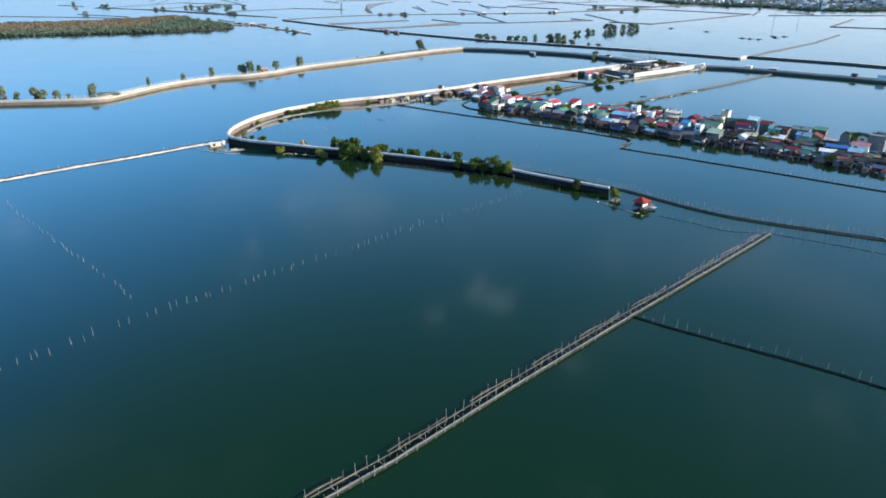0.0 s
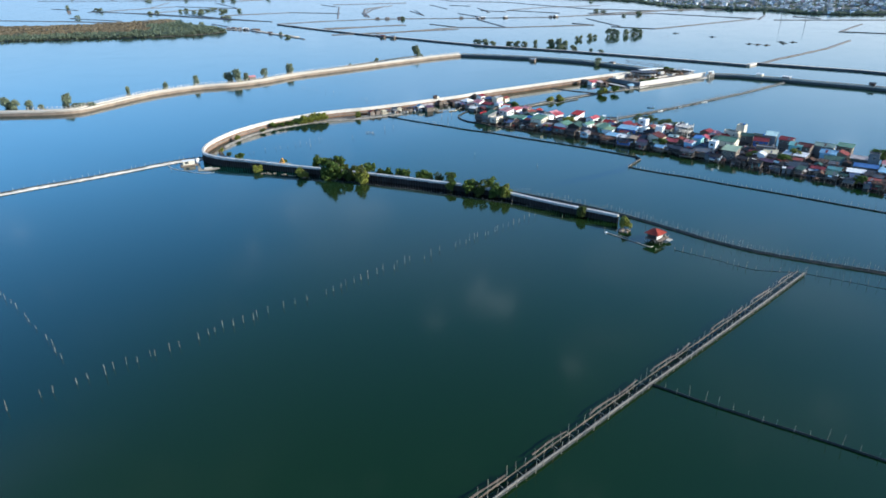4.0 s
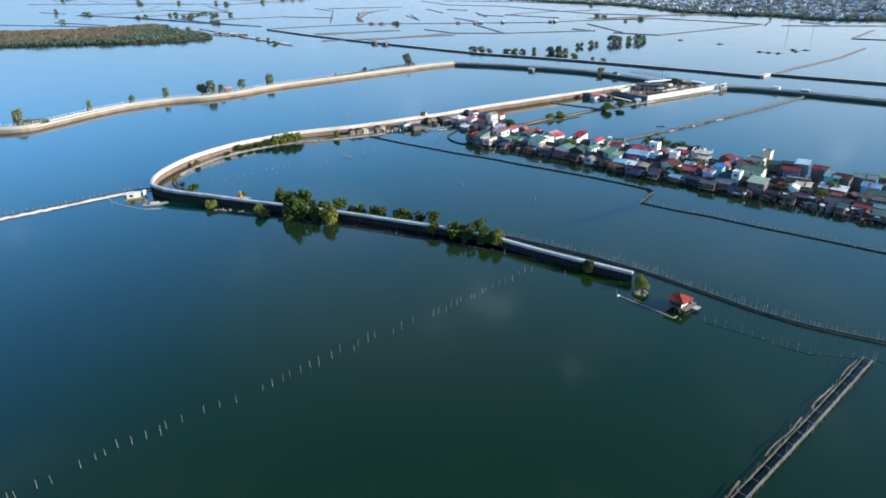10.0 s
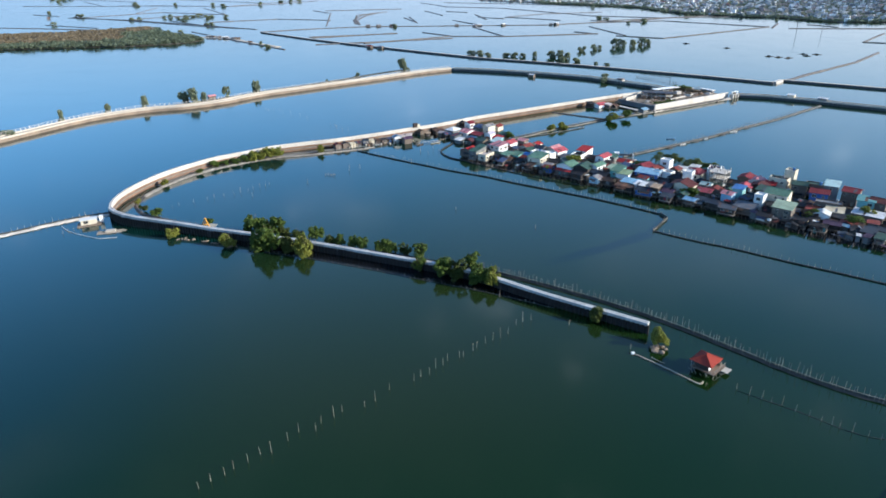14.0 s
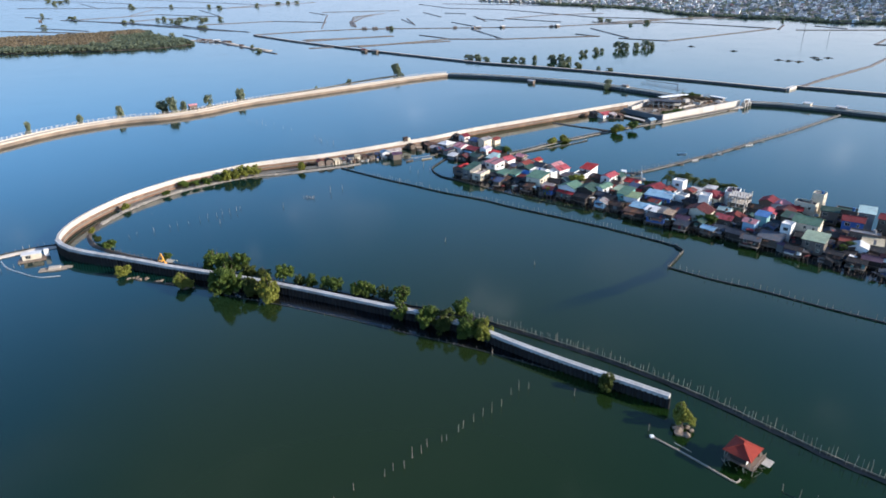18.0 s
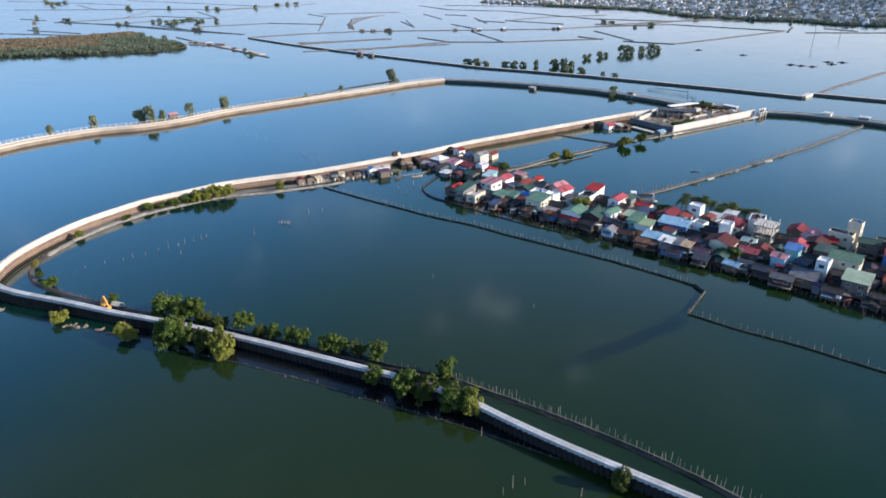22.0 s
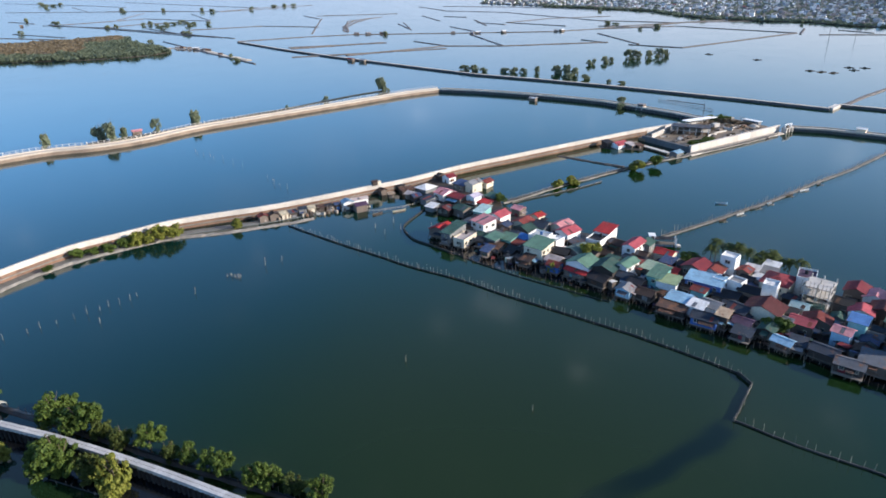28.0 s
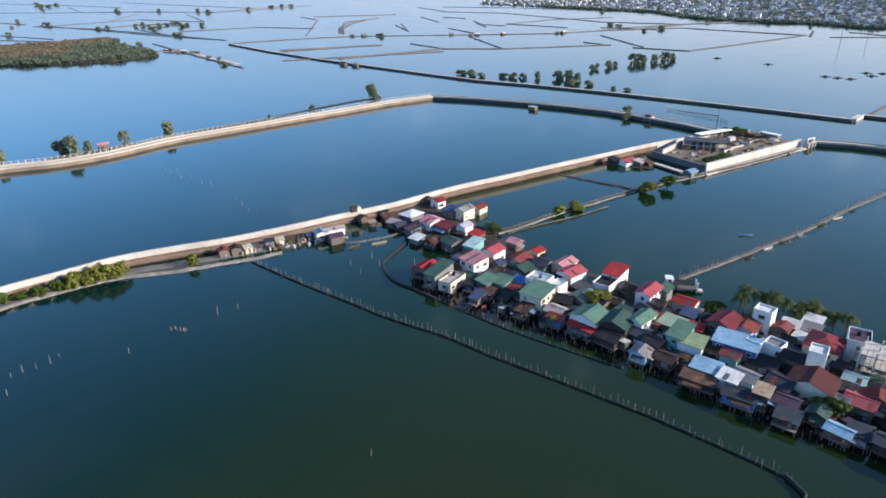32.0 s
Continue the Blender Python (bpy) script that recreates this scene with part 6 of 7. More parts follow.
slab(bm, [(-1.5, -1.1, 1.75), (1.5, -1.1, 1.75), (1.5, 0, 2.5), (-1.5, 0, 2.5)], 0.08)
slab(bm, [(-1.5, 0, 2.5), (1.5, 0, 2.5), (1.5, 1.1, 1.75), (-1.5, 1.1, 1.75)], 0.08)
part("roof", bm, ROOFS["brown"], wh)


def boat(x, y, ln, rot, material, label):
    """A narrow outrigger boat."""
    b = thing("boat", label, "boat", pose(x, y, 0, 0, 0, rot))
    bm = bmesh.new()
    rings = []
    for k in range(9):
        t = k / 8 * 2 - 1
        hw = 0.42 * (1 - t * t) ** 0.6 + 0.02
        z = 0.45 + 0.35 * t * t
        rings.append([bm.verts.new((t * ln / 2, s * q, zz)) for s, q, zz in ((-1, hw, z), (-1, hw * 0.6, -0.12), (1, hw * 0.6, -0.12), (1, hw, z))])
    for a, c in zip(rings, rings[1:]):
        for i in range(3):
            bm.faces.new((a[i], a[i + 1], c[i + 1], c[i]))
    bmesh.ops.solidify(bm, geom=bm.faces[:], thickness=0.05)
    part("hull", bm, material, b)
    for s in (-1, 1):
        part("outrigger", tube((-ln * 0.35, s * 1.5, 0.1), (ln * 0.35, s * 1.5, 0.1), 0.06, 0.06, 5), M_BAMBOO, b)
    for t in (-0.2, 0.2):
        part("spar", tube((ln * t, -1.5, 0.16), (ln * t, 1.5, 0.16), 0.04, 0.04, 5), M_BAMBOO, b)
    return b


boat(170, 463, 5.0, -8, WALLS["sky"], "pale blue narrow outrigger boat on the pond")
boat(190, 461, 2.6, 30, WALLS["white"], "small white boat beside a dyke")
boat(0.5, 465.2, 4.6, 22, WALLS["white"], "white outrigger boat moored by the shacks")
boat(33, 466, 6, 25, WALLS["cream"], "pale outrigger boat at the footbridge")
boat(24, 463, 5, 40, WALLS["tan"], "brown outrigger boat at the footbridge")
for k, (u, off, rot) in enumerate(((0.1, 1.6, 20), (0.2, 1.8, 28), (0.3, 1.7, 24), (0.38, 2.0, 30), (0.52, 1.8, 26), (0.62, 2.1, 22), (0.74, 1.8, 33))):
    boat(150 + 100 * u + off, 439 + 66 * u - off * 1.4, 3.6 + k % 3, rot, WALLS[("tan", "white", "grey", "sky")[k % 4]], "narrow boat moored along the thin dyke")
rack = thing("fish_rack", "small bamboo fish trap standing in the pond", "rack", pose(-20.6, 406.6, 0, 0, 0, -8))
for k in range(7):
    yk = rk.uniform(-1.0, 1.0)
    part("stake", tube((-2.4 + 0.8 * k, yk, -1), (-2.4 + 0.8 * k, yk + 0.1, rk.uniform(0.9, 1.7)), 0.1, 0.08, 5), M_BAMBOO, rack)
part("rail", tube((-2.6, 0.3, 0.4), (0.4, -0.7, 0.45), 0.06, 0.05, 5), M_BAMBOO, rack)
part("rail", tube((0.3, -0.7, 0.45), (2.6, 0.2, 0.4), 0.06, 0.05, 5), M_BAMBOO, rack)
for x, y, h in ((19, 425, 2.6), (-7.2, 418.2, 2.0), (-12.2, 414.9, 3.2), (46, 446, 2.4), (34, 445, 2.6), (28, 440, 2.4), (31, 452, 2.8), (24, 447, 2.2), (-30, 395, 2.2), (-52, 378, 1.8), (62, 257, 2.0), (45, 275, 2.4), (66, 330, 1.6), (37, 352, 1.8)):
    st = thing("stake", "single thin bamboo stake standing in water", "stake", pose(x, y, 0), "single stakes")
    part("pole", tube((0, 0, -1), (0.15, 0.08, h), 0.09, 0.06, 5), M_BAMBOO, st)

# ---- walled construction yard at the far corner ----
yard = thing("yard", "walled concrete construction yard on a raised platform", "yard", kind="structure")
YC = [(190, 546), (263, 590), (250, 622), (236, 622), (172, 578)]
bm = bmesh.new()
lowv, topv = [bm.verts.new((x, y, -1)) for x, y in YC], [bm.verts.new((x, y, 1.6)) for x, y in YC]
bm.faces.new(topv)
for i in range(5):
    j = (i + 1) % 5
    bm.faces.new((lowv[i], lowv[j], topv[j], topv[i]))
bmesh.ops.recalc_face_normals(bm, faces=bm.faces)
part("fill", bm, M_EARTH, yard)
for a, b, z in (((190, 546), (263, 590), 4.0), ((174, 576), (190, 546), 3.2), ((181, 590), (206, 602), 4.4), ((206, 602), (236, 622), 2.6), ((236, 622), (250, 622), 2.6)):
    pp = straight_points([a, b], 6.0)
    for p, q in zip(pp, pp[1:]):
        dd = q - p
        bm = box((0.02, -0.7, -1), (dd.length, 0.7, z))
        part("wall_panel", bm, M_CAP_SHADED if a == (174, 576) else M_CAP, yard, m=Matrix.Translation(p) @ Matrix.Rotation(math.atan2(dd.y, dd.x), 4, "Z"))
plate = thing("inner_wall", "pale sunlit concrete wall inside the yard", "wall", pose(187.5, 583.4, 1.5, 0, 0, 46))
part("wall", box((-13, -0.35, -2.4), (13, 0.35, 2.8)), M_CAP, plate)
jetty = thing("jetty", "low concrete jetty with ribs beside the yard wall", "jetty", pose(172.4, 554.2, 0, 0, 0, -64))
part("deck", box((-12, -1.3, 0.9), (12, 1.3, 1.2)), M_CAP, jetty)
for k in range(12):
    part("rib", box((-11.6 + k * 2.05, -1.2, -1.0), (-11.2 + k * 2.05, 1.2, 0.9)), M_EMBANK, jetty)
long_shed = thing("long_shed", "long low shed with pale roof at the yard's edge", "shed", pose(254.5, 606.5, 1.6, 0, 0, -62))
part("wall", box((-5.5, -1.5, 0), (5.5, 1.5, 2.0)), WALLS["grey"], long_shed)
part("roof", box((-6, -1.9, 2.0), (6, 1.9, 2.2)), WALLS["white"], long_shed)
bank("dyke_bank", [(187, 541), (220, 561), (262, 585)], "pale earth ledge under the yard wall", 4.0, 0.7, M_SAND, 0.2, seed=71)
hall = thing("unfinished_hall", "low unfinished concrete hall with open bays", "building", pose(206, 585, 1.6, 0, 0, -28))
part("roof_slab", box((-11, -5, 4.2), (11, 5, 4.6)), ROOFS["tin"], hall)
part("floor_slab", box((-11, -5, 2.0), (11, 5, 2.25)), M_CAP, hall)
hc = mesh_of(box((-0.25, -0.25, 0), (0.25, 0.25, 4.25)), M_CAP)
for k in range(7):
    for sy in (-4.7, 4.7):
        part("column", hc, None, hall, m=Matrix.Translation((-10.5 + k * 3.5, sy, 0)))
part("back_wall", box((-11, 4.3, 0.0), (11, 4.5, 4.2)), M_WALL, hall)
slab_roof = thing("canopy", "long pale flat canopy at the yard's pond edge", "canopy", pose(222, 610, 2.0, 0, 0, 24))
part("roof", box((-13, -2.6, 2.6), (13, 2.6, 2.9)), WALLS["white"], slab_roof)
for k in range(6):
    part("post", box((-12 + k * 4.8, -0.2, -0.4), (-11.6 + k * 4.8, 0.2, 2.6)), M_CAP, slab_roof)
for k in range(26):
    rr2 = random.Random(k)
    rock_pile("rubble", 205 + rr2.uniform(0, 44), 572 + rr2.uniform(0, 28), rr2.uniform(1.0, 2.2), 4, M_RIPRAP if k % 2 else M_SAND, "heap of earth and rubble in the yard")
yr = random.Random(12)
for k in range(16):
    mound = thing("earth_mound", "brown mound of dumped earth in the yard", "earth", pose(207 + yr.uniform(0, 46), 571 + yr.uniform(0, 34) + 0, 1.6, 0, 0, yr.uniform(0, 360)))
    bm = bmesh.new()
    bmesh.ops.create_cone(bm, segments=9, radius1=yr.uniform(1.5, 4.5), radius2=0.4, depth=yr.uniform(0.8, 2.2), cap_ends=True)
    for v in bm.verts:
        v.co += Vector((yr.uniform(-0.4, 0.4), yr.uniform(-0.4, 0.4), 0.6))
    part("earth_body", bm, (M_EARTH, M_RIPRAP, M_SAND)[k % 3], mound)
for x, y, w, d, h, r in ((216, 577, 8, 0.4, 1.2, 31), (224, 584, 12, 0.4, 1.0, 31), (232, 591, 6, 0.4, 1.4, -58), (240, 596, 10, 0.4, 1.0, 31), (214, 590, 5, 3, 2.4, 31), (228, 600, 4, 3, 2.2, 20)):
    wl2 = thing("low_wall", "low unfinished concrete block wall in the yard", "wall", pose(x, y, 1.6, 0, 0, r))
    part("wall", box((-w / 2, -d / 2, -0.1), (w / 2, d / 2, h)), M_CAP, wl2)
# clutter of the yard: timber stacks, scaffolds, dry weeds
M_STACK = [M_TIMBER, M_GREY_EARTH, M_CAP, WALLS["wood"], M_RUST]
for k in range(46):
    u, v = yr.uniform(0.05, 0.97), yr.uniform(0.1, 0.9)
    x, y = 190 + 73 * u + (-18 + 5 * u) * v, 546 + 44 * u + 32 * v
    st = thing("timber_stack", "stack of boards and blocks on the yard ground", "stack", pose(x, y, 1.55, 0, 0, 31 + yr.uniform(-70, 70)))
    for e in range(yr.randrange(1, 4)):
        w, d = yr.uniform(0.8, 4.0), yr.uniform(0.4, 1.4)
        ox, oy = yr.uniform(-1.5, 1.5), yr.uniform(-1.5, 1.5)
        part("block", box((ox - w / 2, oy - d / 2, 0), (ox + w / 2, oy + d / 2, yr.uniform(0.3, 1.3))), yr.choice(M_STACK), st)
for x, y in ((200, 572), (212, 582), (196, 583), (222, 600), (246, 606)):
    sc = thing("scaffold", "bare pole scaffold in the yard", "scaffold", pose(x, y, 1.6, 0, 0, 31))
    for a in range(5):
        for b in range(2):
            part("pole", tube((a * 1.8 - 3.6, b * 2.2 - 1.1, -0.1), (a * 1.8 - 3.5, b * 2.2 - 1.1, yr.uniform(3.4, 5.2)), 0.08, 0.07, 5), M_BAMBOO_DARK, sc)
    for z in (1.6, 3.1):
        part("ledger", tube((-4.0, -1.1, z), (4.0, -1.1, z + 0.1), 0.07, 0.07, 5), M_BAMBOO_DARK, sc)
SCRUB_CROWNS = [crown_mesh(500 + i, M_SCRUB) for i in range(2)]
for x, y, r, h in ((238, 612, 5, 2.6), (244, 608, 4, 2.0), (230, 606, 4, 1.8), (250, 604, 3.5, 1.6), (236, 600, 3, 1.2), (222, 592, 3, 1.2), (228, 578, 2.6, 1.0), (243, 596, 3, 1.2)):
    sb = thing("dry_bush", "yellow-brown dry weeds on the yard ground", "bush", pose(x, y, 1.6, 0, 0, yr.uniform(0, 360)))
    part("leaves", SCRUB_CROWNS[int(x) % 2], None, sb, m=Matrix.Translation((0, 0, h * 0.4)) @ Matrix.Diagonal((r, r, h, 1)))
stake_row("trestle", [(228, 700), (240, 678), (252, 656)], "dark timber trestle fence in the pond", 1.3, 3.0, 0.0, M_BAMBOO_DARK, 83, rails=2)
for x, y, r, h in ((198, 557, 3.4, 3.0), (204, 561, 3.4, 2.8), (209, 565, 3.0, 2.4), (240, 616, 4, 5), (233, 616, 3, 4)):
    tree(x, y, r, h, "olive", "weedy green bush in the yard", base=1.5, name="bush")
for x, y, w, d, h, k, rc, wc in ((149.5, 563.5, 4.2, 4.5, 3.0, "shed", "dark", "wood"), (155.8, 562, 7.6, 6.0, 2.4, "gu", "pinkred", "white"), (162, 560.2, 4.6, 4.4, 2.3, "shed", "pale", "tan"), (166.2, 558.8, 3.2, 3.6, 2.0, "shed", "rust", "wood"), (179.5, 538.5, 5.5, 4, 3.0, "gu", "sky", "grey")):
    house(x, y, w, d, h, k, rc, wc, 30)
bank("mud_ground", [(146, 566), (158, 562), (168, 557)], "mud patch under red-roofed shacks", 9, 0.4, M_MUD, 0.3, seed=72)
gate = thing("sluice_gate", "small white concrete sluice gate on the dyke", "gate house", pose(267.5, 588, 0, 0, 0, 30))
for x in (-3.6, -0.5, 2.6):
    part("pier", box((x, -1.6, -1), (x + 0.9, 1.6, 2.6)), M_CAP, gate)
part("deck", box((-4.0, -1.8, 2.6), (4.0, 1.8, 2.9)), M_CAP, gate)
for x in (-3.4, 2.9):
    part("post", box((x, -0.3, 2.9), (x + 0.6, 0.3, 4.6)), WALLS["white"], gate)
part("beam", box((-3.6, -0.35, 4.6), (3.7, 0.35, 5.0)), WALLS["white"], gate)
part("cabin", box((-2.2, -1.2, 2.9), (-0.2, 1.2, 4.3)), WALLS["tan"], gate)
sl = thing("sluice_gate", "small timber sluice hut on the embankment", "gate house", pose(203, 665, 0, 0, 0, -50))
part("pier", box((-2.6, -3, -1), (-1.6, 3, 3.0)), M_CAP, sl)
part("pier", box((1.6, -3, -1), (2.6, 3, 3.0)), M_CAP, sl)
part("cabin", box((-2.2, -1.8, 3.0), (2.2, 1.8, 4.4)), WALLS["tan"], sl)
part("roof", box((-2.7, -2.3, 4.4), (2.7, 2.3, 4.6)), ROOFS["grey"], sl)
for x, y, rot in ((133, 712, -45), (-140, 628, 40)):
    house(x, y, 5, 3.4, 2.5, "gu", "white" if x > 0 else "pink", "tan", rot)
crane = thing("pole_mast", "slim steel mast at the construction yard", "mast", pose(232, 628, 0))
part("mast", tube((0, 0, 0), (0, 0, 16), 0.25, 0.12, 6), M_STEEL, crane)
part("arm", tube((0, 0, 10), (-22, 10, 12), 0.3, 0.2, 6), M_STEEL, crane)
end = thing("dyke_head", "pale concrete head at the end of the far dyke", "dyke head", pose(338, 654, 0, 0, 0, 42))
part("block", box((-9, -2.0, -1), (8, 2.0, 1.85)), M_CAP, end)
for x, y, w, d, h, k, rc, wc in ((377, 501, 6, 4, 2.6, "gu", "sky", "white"), (383, 496, 5, 4, 2.4, "gv", "grey", "tan"), (364, 516, 4, 3, 2.2, "shed", "dark", "wood"), (305, 575, 5, 3, 1.8, "shed", "white", "cream"), (320, 560, 6, 2.6, 1.6, "shed", "white", "grey")):
    ob = house(x, y, w, d, h, k, rc, wc, -44, False)
    ob.location.z = 2.0
# posts and rail along the road embankment
rail = thing("road_railing", "row of pale posts with rails along the road", "railing")
rp = curve_points(ROAD_W[2:], 3.2)
rp = [p + q * 3.1 for p, q in zip(rp, sides_of(rp))]
post = mesh_of(box((-0.13, -0.13, 2.2), (0.13, 0.13, 4.6)), M_CAP)
for p in rp:
    part("post", post, None, rail, m=Matrix.Translation(p))
for z in (3.3, 4.3):
    part("rail", sweep(rp, [(-0.05, z), (0.05, z), (0.05, z + 0.1), (-0.05, z + 0.1)]), M_CAP, rail)
stake_row("bamboo_fence", [(-160, 602), (-130, 628), (-100, 662), (-60, 700), (-32, 732), (-8, 758), (12, 775)], "dark low fence of stakes beyond the road", 5.0, 1.6, 0.8, M_BAMBOO_DARK, 81)


# ---- far ponds ----
M_FAR_EARTH = mat("brown_far_earth", (0.15, 0.13, 0.115), (0.08, 0.072, 0.066), grain=0.3)
def far_dyke(pts, w=5.0, h=1.2, seed=1, material=M_EARTH):
    return bank("pond_dyke", pts, "low earth dyke between distant fish ponds", w, h, material, 0.4, seed, corner=True, step=12.0)


FAR_LINES = (((-242, 1290), (-152, 1347), (-63, 1380), (90, 1367), (279, 1356), (366, 1394), (421, 1446), (587, 1520), (700, 1560)), ((-134, 1156), (-7, 1223)), ((-46, 1056), (82, 1150), (165, 1134), (318, 1156)), ((165, 1134), (135, 1334)),
             ((336, 1114), (390, 1062), (640, 1235), (520, 1420), (366, 1394)), ((626, 966), (739, 1085)), ((626, 966), (690, 915), (850, 800)), ((352, 664), (393, 699), (488, 774), (565, 850)),
             ((-92, 1470), (-110, 1757), (-60, 1860)), ((7, 1634), (32, 1479)), ((-821, 1809), (-628, 1691), (-401, 1483), (-264, 1352)), ((-628, 1691), (-589, 1799), (-497, 1830)), ((-988, 2523), (-575, 2371), (-406, 2805)),
             ((654, 1197), (845, 1154), (1000, 1120)), ((-1000, 1560), (-700, 1450), (-540, 1380)), ((-401, 1483), (-520, 1640)))
for i, ln in enumerate(FAR_LINES):
    far_dyke(ln, 3.4, 0.9, 90 + i, M_FAR_EARTH)
# thinner dykes and paths of the ponds behind
NORTH_LINES = (((-744, 1551), (-586, 1438)), ((-824, 1839), (-602, 1647), (-390, 1450), (-288, 1372)), ((-786, 1828), (-671, 2024), (-457, 1871)), ((-1358, 2593), (-1139, 2532), (-917, 2487), (-849, 2498), (-571, 2360), (-485, 2434), (-336, 2761)), ((-1343, 3018), (-1060, 2539)), ((-1348, 3537), (-866, 2997), (-506, 2601)), ((-621, 2249), (-464, 1894)), ((-410, 1569), (-280, 1648), (-154, 1583)), ((-250, 2012), (-193, 1876)), ((-186, 1874), (-143, 1421)), ((-87, 1450), (-103, 1577), (-98, 1765), (-42, 1896)), ((-80, 1436), (-95, 1560), (-88, 1724), (-70, 1817)), ((18, 1666), (35, 1458)), ((62, 1910), (97, 1707)), ((-141, 1174), (-2, 1217)), ((-114, 1050), (-38, 1074), (84, 1116)), ((41, 1229), (85, 1152)), ((58, 2431), (127, 2166)), ((-369, 1316), (-236, 1117), (-147, 990)))
EAST_LINES = (((-1002, 1988), (-887, 1894)), ((-215, 2001), (-4, 2035)), ((-725, 1983), (-796, 2341)), ((-2019, 3716), (-1338, 3150), (-1073, 2881)), ((126, 2135), (283, 2003), (428, 1609), (557, 1504), (809, 1512)), ((233, 1605), (329, 1477)), ((233, 1605), (344, 1710), (492, 1746)), ((176, 1712), (183, 1539)), ((115, 1869), (165, 1818)), ((729, 1268), (745, 1207)), ((138, 2438), (347, 2290), (546, 2038)), ((291, 1198), (315, 1151)), ((344, 1301), (351, 1121)), ((412, 1401), (552, 1490)), ((111, 1521), (152, 1380)), ((634, 1213), (693, 1305)), ((174, 1621), (223, 1551)), ((388, 1461), (469, 1393)))
for i, ln in enumerate(NORTH_LINES + EAST_LINES):
    far_dyke(ln, 2.6 + 1.2 * (i % 3), 0.9, 130 + i, M_FAR_EARTH)
# broken lines of fish pens: nets, stakes and floating rafts
for i, ln in enumerate((((405, 938), (443, 911)), ((452, 880), (480, 848)), ((-369, 901), (-313, 922), (-250, 958)), ((-234, 974), (-209, 993)), ((349, 947), (372, 944)), ((360, 1020), (387, 1005)))):
    stake_row("stake_row", ln, "distant broken line of fish-pen stakes", 2.2, 0.8, 0.0, M_BAMBOO_DARK, 300 + i, skip=0.35, jitter=1.6, joined=True)
pen_rng = random.Random(41)
for x, y in ((427, 835), (433, 826), (440, 818), (469, 832), (488, 844), (476, 850), (392, 985), (420, 925), (-262, 1168)):
    raft = thing("fish_raft", "low dark bamboo fish raft on the far pond", "raft", pose(x, y, 0, 0, 0, pen_rng.uniform(-40, 10)), "fish rafts of the far ponds")
    for k in range(4):
        part("log", tube((-4.5, -1.2 + 0.8 * k, 0.15), (4.2 + pen_rng.uniform(-1, 1), -1.2 + 0.8 * k, 0.2), 0.22, 0.18), M_BAMBOO_DARK, raft)
    part("net_heap", box((-1.8, -0.9, 0.3), (1.2, 1.0, 1.1)), M_NET, raft)


def leaf_field(name, label, outline, n, size, material, seed, top=7.0, low=0.3, edge_soft=True):
    """A wood far off: many leaf clumps over an area."""
    rng = random.Random(seed)
    xs, ys = [p[0] for p in outline], [p[1] for p in outline]

    def inside(x, y):
        c = False
        for (x1, y1), (x2, y2) in zip(outline, outline[1:] + outline[:1]):
            if (y1 > y) != (y2 > y) and x < (x2 - x1) * (y - y1) / (y2 - y1) + x1:
                c = not c
        return c

    verts, faces = [], []
    while len(faces) < n * 9:
        x, y = rng.uniform(min(xs), max(xs)), rng.uniform(min(ys), max(ys))
        if not inside(x, y):
            continue
        hz = top * (0.55 + 0.45 * noise.noise(Vector((x * 0.05, y * 0.05, seed)))) * rng.uniform(0.7, 1.1)
        for k in range(9):
            c = Vector((x + rng.gauss(0, size * 0.8), y + rng.gauss(0, size * 0.8), max(low, hz * rng.uniform(0.25, 1.0))))
            a = Vector((rng.uniform(-1, 1), rng.uniform(-1, 1), rng.uniform(-0.5, 0.5))).normalized() * size * rng.uniform(0.5, 1.0)
            b = a.orthogonal().normalized() * size * rng.uniform(0.4, 0.8)
            i = len(verts)
            verts += [c - a, c + b, c + a, c - b]
            faces.append((i, i + 1, i + 2, i + 3))
    me = bpy.data.meshes.new(name)
    me.from_pydata(verts, [], faces)
    me.materials.append(material)
    return tagged(new(name, me), label, "woodland", kind="stuff")


ISLAND = [(-800, 1010), (-640, 1030), (-560, 1042), (-457, 1056), (-392, 1061), (-335, 1086), (-310, 1110), (-299, 1146), (-330, 1198), (-415, 1296), (-450, 1380), (-492, 1443), (-560, 1384), (-616, 1320), (-800, 1300)]
bm = bmesh.new()
iv = [bm.verts.new((x, y, 0.4)) for x, y in ISLAND]
iw = [bm.verts.new((x + (x + 480) * 0.01, y + (y - 1050) * 0.01, -1)) for x, y in ISLAND]
bm.faces.new(iv)
for i in range(len(iv)):
    j = (i + 1) % len(iv)
    bm.faces.new((iw[i], iw[j], iv[j], iv[i]))
bmesh.ops.recalc_face_normals(bm, faces=bm.faces)
tagged(new("island", mesh_of(bm, M_MUD)), "flat earth island overgrown with mangroves", "island", kind="structure")
RIM = ISLAND[:11] + [(-440, 1330), (-470, 1260), (-430, 1190), (-420, 1125), (-560, 1090), (-800, 1060)]
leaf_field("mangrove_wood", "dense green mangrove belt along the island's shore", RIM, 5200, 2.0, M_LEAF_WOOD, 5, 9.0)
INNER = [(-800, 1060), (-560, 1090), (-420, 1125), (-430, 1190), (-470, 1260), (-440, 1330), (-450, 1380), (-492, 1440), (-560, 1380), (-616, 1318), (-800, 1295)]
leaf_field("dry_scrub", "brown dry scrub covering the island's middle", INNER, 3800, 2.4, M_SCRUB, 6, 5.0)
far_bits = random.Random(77)
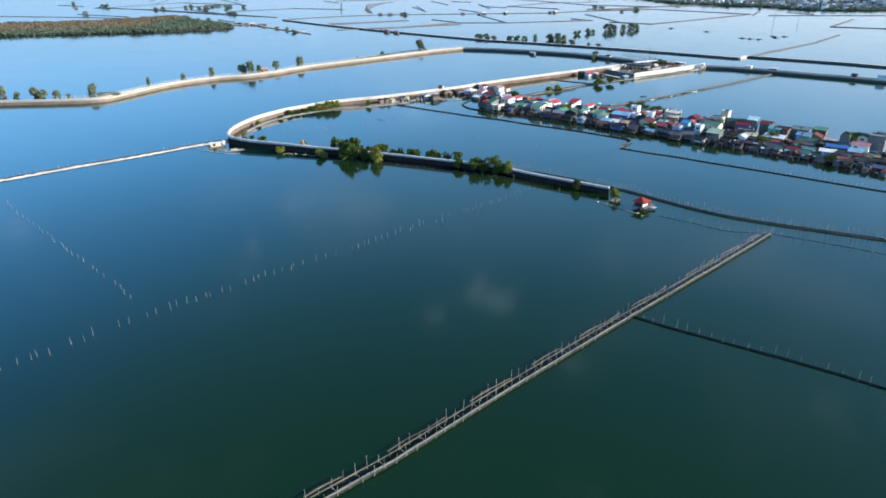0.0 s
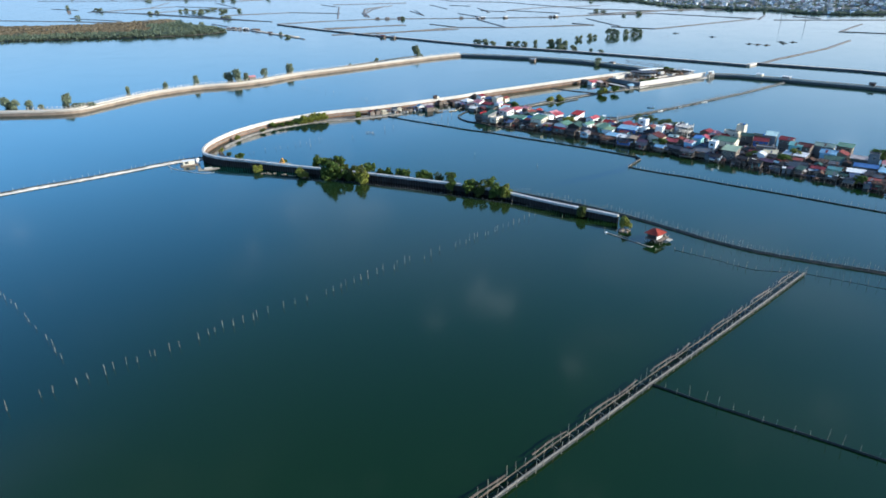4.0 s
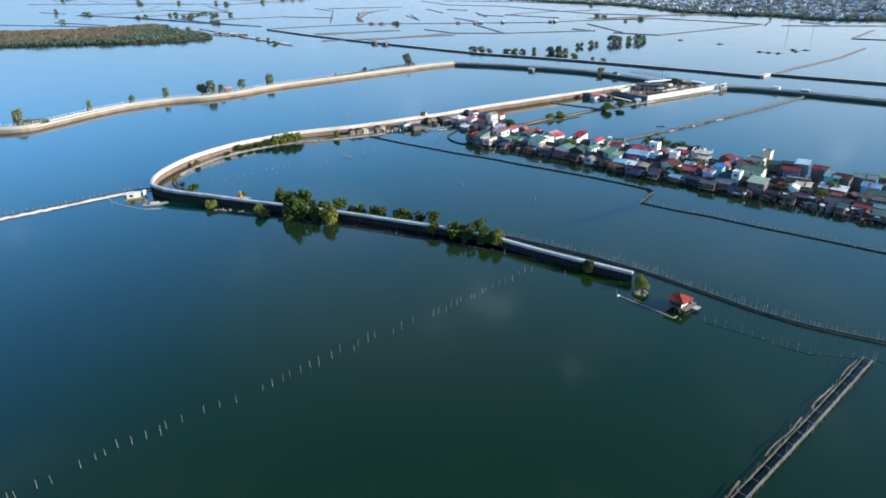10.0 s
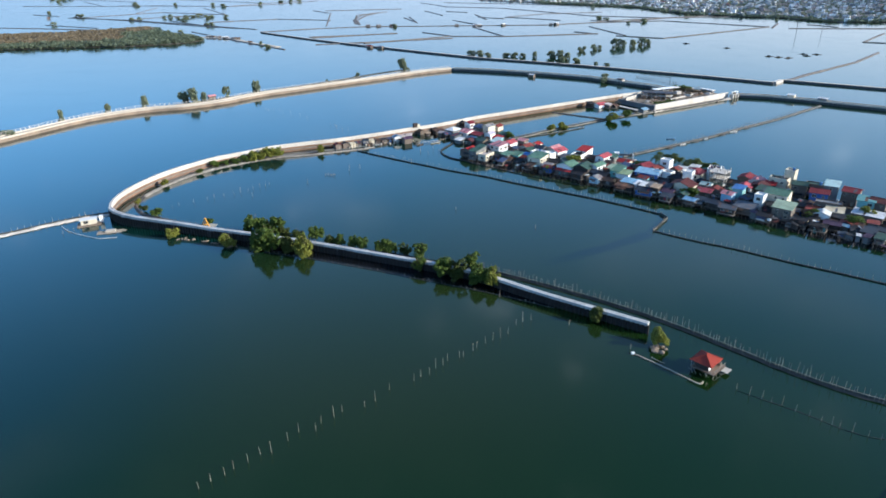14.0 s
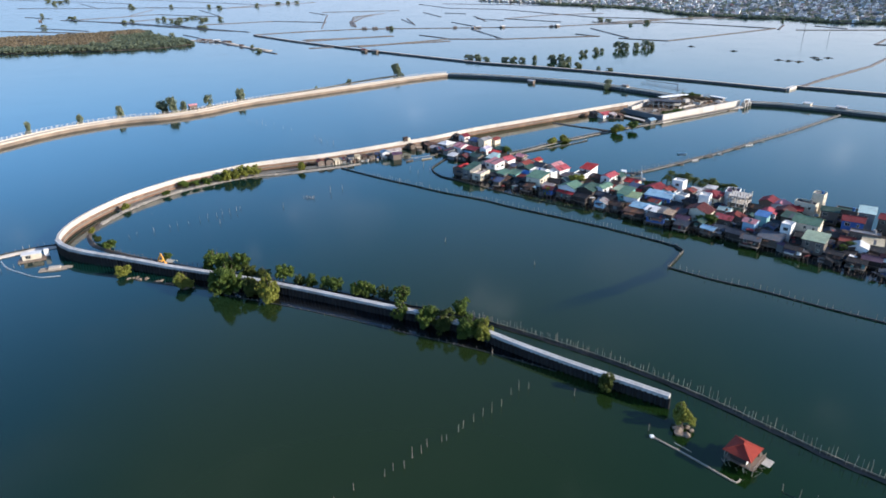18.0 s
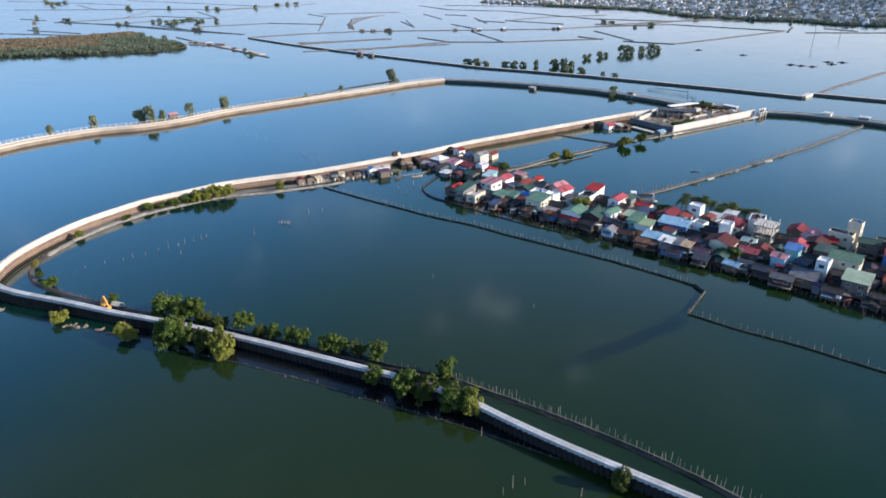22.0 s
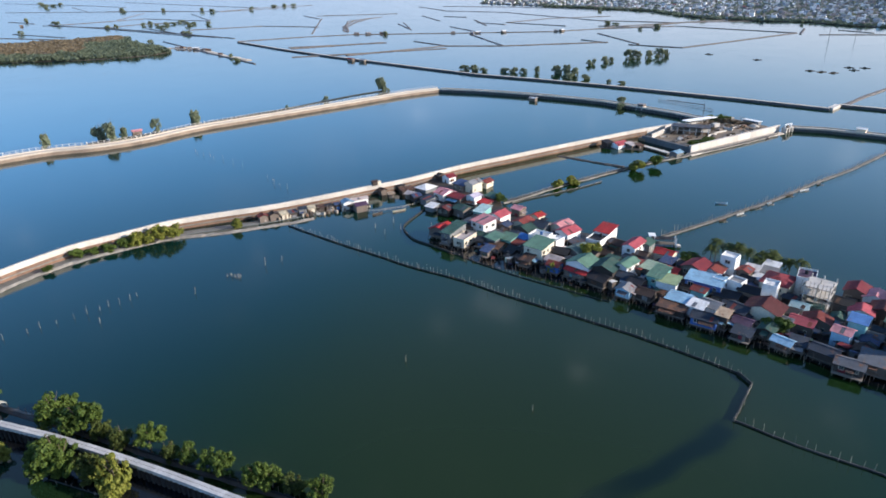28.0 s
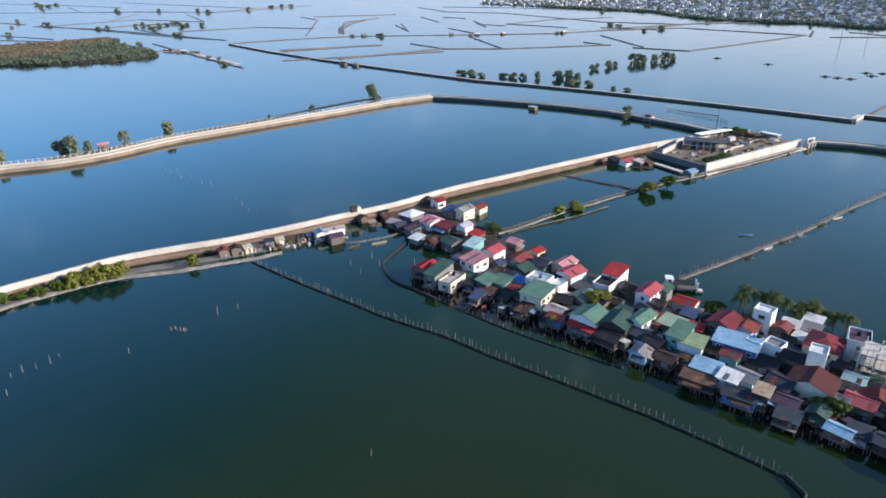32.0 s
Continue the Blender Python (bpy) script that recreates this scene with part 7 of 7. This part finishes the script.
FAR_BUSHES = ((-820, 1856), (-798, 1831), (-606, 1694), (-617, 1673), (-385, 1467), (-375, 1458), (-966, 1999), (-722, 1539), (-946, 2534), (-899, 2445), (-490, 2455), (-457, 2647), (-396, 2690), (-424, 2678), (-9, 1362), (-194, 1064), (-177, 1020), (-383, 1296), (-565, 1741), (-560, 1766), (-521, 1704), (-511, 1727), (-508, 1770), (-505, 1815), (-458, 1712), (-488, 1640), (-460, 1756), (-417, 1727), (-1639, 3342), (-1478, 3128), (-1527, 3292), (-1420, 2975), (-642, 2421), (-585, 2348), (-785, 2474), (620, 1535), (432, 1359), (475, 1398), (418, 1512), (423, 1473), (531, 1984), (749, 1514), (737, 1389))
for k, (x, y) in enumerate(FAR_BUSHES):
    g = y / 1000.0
    tree(x, y, far_bits.uniform(2.6, 4.4) * g, far_bits.uniform(3.5, 5.5) * g, "airy", "haze-paled green bush on a distant pond dyke", name="bush", group="bushes on far dykes")
shack_bank = [(-323, 1205), (-290, 1185), (-261, 1165), (-210, 1086), (-190, 1064), (-163, 1026)]
bank("dyke_bank", shack_bank, "earth spit with fishermen's shacks", 9, 0.8, M_SAND, 0.6, seed=401)
for x, y in ((-305, 1196), (-296, 1190), (-284, 1181), (-272, 1173), (-255, 1158), (-246, 1145), (-215, 1092), (140, 1352), (150, 1356), (195, 1360), (285, 1358), (296, 1360), (-60, 1384), (-40, 1382), (-15, 1380), (108, 1370), (-20, 985), (-35, 998), (-860, 1790), (-395, 1490)):
    house(x, y, far_bits.uniform(5, 8), far_bits.uniform(4, 6), far_bits.uniform(2.2, 3.0), "gu", far_bits.choice(("rust", "tin", "redbrown", "white", "grey")), "tan", far_bits.uniform(-40, 40))

# ---- the town on the far shore ----
TOWN = [(274, 2613), (461, 2303), (645, 1926), (646, 1683), (673, 1577), (722, 1494), (779, 1461), (800, 1348), (818, 1311), (1300, 1180), (2200, 2000), (2000, 3400), (900, 3900), (500, 3900)]
bm = bmesh.new()
bm.faces.new([bm.verts.new((x, y, 1.2)) for x, y in TOWN])
ext = bmesh.ops.extrude_face_region(bm, geom=bm.faces[:])
for v in ext["geom"]:
    if isinstance(v, bmesh.types.BMVert):
        v.co.z -= 2.5
bmesh.ops.recalc_face_normals(bm, faces=bm.faces)
tagged(new("town_ground", mesh_of(bm, M_FAR_EARTH)), "low ground under the distant town", "ground", kind="structure")


def in_town(x, y):
    c = False
    for (x1, y1), (x2, y2) in zip(TOWN, TOWN[1:] + TOWN[:1]):
        if (y1 > y) != (y2 > y) and x < (x2 - x1) * (y - y1) / (y2 - y1) + x1:
            c = not c
    return c


town_rng = random.Random(55)
town_roofs = [ROOFS[k] for k in ("white", "grey", "tin", "redbrown", "pale", "sky", "green", "maroon", "white", "slate")]
town_walls = [WALLS[k] for k in ("white", "cream", "grey", "tan", "white")]
count = 0
while count < 160:
    x, y = town_rng.uniform(391, 1700), town_rng.uniform(1190, 2600)
    if not in_town(x, y) or town_rng.random() < (y - 1400) / 1700:
        continue
    count += 1
    w, d, h = town_rng.uniform(6, 13), town_rng.uniform(6, 11), town_rng.choice((3, 4, 4, 5, 6, 7, 9))
    ob = thing("town_building", "small pale building in the distant town", "building", pose(x, y, 1.2, 0, 0, town_rng.choice((-30, -30, 60)) + town_rng.uniform(-8, 8)), "buildings of the distant town")
    body, roof = roof_and_body(w, d, h, 0, town_rng.choice(("gu", "gv", "shed", "flat", "flat")))
    part("wall", body, town_rng.choice(town_walls), ob)
    part("roof", roof, town_rng.choice(town_roofs), ob)
bm = bmesh.new()
for k in range(4600):
    x, y = town_rng.uniform(300, 1900), town_rng.uniform(1200, 3200)
    if in_town(x, y):
        w, d, h = town_rng.uniform(4, 10), town_rng.uniform(4, 9), town_rng.uniform(3, 6.5)
        add_box(bm, (-w / 2, -d / 2, 0), (w / 2, d / 2, h), pose(x, y, 1.2, 0, 0, -30 + town_rng.uniform(-12, 12)))
# Building tones are desaturated to put the town's haze into their colour.
M_TOWN = bpy.data.materials.new("haze_muted_town_paint")
M_TOWN.use_nodes = True
tn, tl = M_TOWN.node_tree.nodes, M_TOWN.node_tree.links
isle, ramp = tn.new("ShaderNodeNewGeometry"), tn.new("ShaderNodeValToRGB")
ramp.color_ramp.interpolation = "CONSTANT"
for k, c in enumerate(((0.72, 0.7, 0.68), (0.2, 0.2, 0.21), (0.34, 0.35, 0.37), (0.8, 0.79, 0.77), (0.34, 0.27, 0.25), (0.16, 0.19, 0.19), (0.55, 0.52, 0.48), (0.24, 0.3, 0.36))):
    e = ramp.color_ramp.elements[k] if k < 2 else ramp.color_ramp.elements.new(k / 8)
    e.position, e.color = k / 8, (*c, 1)
tl.new(isle.outputs["Random Per Island"], ramp.inputs[0])
tl.new(ramp.outputs[0], tn["Principled BSDF"].inputs["Base Color"])
tn["Principled BSDF"].inputs["Roughness"].default_value = 0.8
tagged(new("town_blocks", mesh_of(bm, M_TOWN)), "crowd of pale distant town buildings", "buildings", kind="stuff")
leaf_field("town_trees", "dark green trees between the distant town's houses", TOWN, 6200, 3.2, M_LEAF_WOOD, 8, 9.0, 1.5)
TOWN_FRONT = [(440, 2303), (640, 1926), (640, 1683), (668, 1577), (716, 1494), (774, 1455), (795, 1348), (815, 1308), (1300, 1172), (1300, 1200), (835, 1335), (818, 1370), (796, 1478), (742, 1515), (694, 1590), (668, 1690), (662, 1935), (470, 2310)]
leaf_field("shore_trees", "dark trees along the shore of the distant town", TOWN_FRONT, 1100, 3.0, M_LEAF_WOOD, 9, 8.0, 1.5)
for x, y in ((640, 1150), (720, 1210)):
    mast = thing("pylon", "thin steel power pylon standing in the ponds", "pylon", pose(x, y, 0))
    part("mast", tube((0, 0, -1), (0, 0, 30), 0.4, 0.15, 4), M_STEEL, mast)
    for z in (22, 25.5, 28.5):
        part("crossarm", box((-2.2, -0.1, z), (2.2, 0.1, z + 0.2)), M_STEEL, mast)
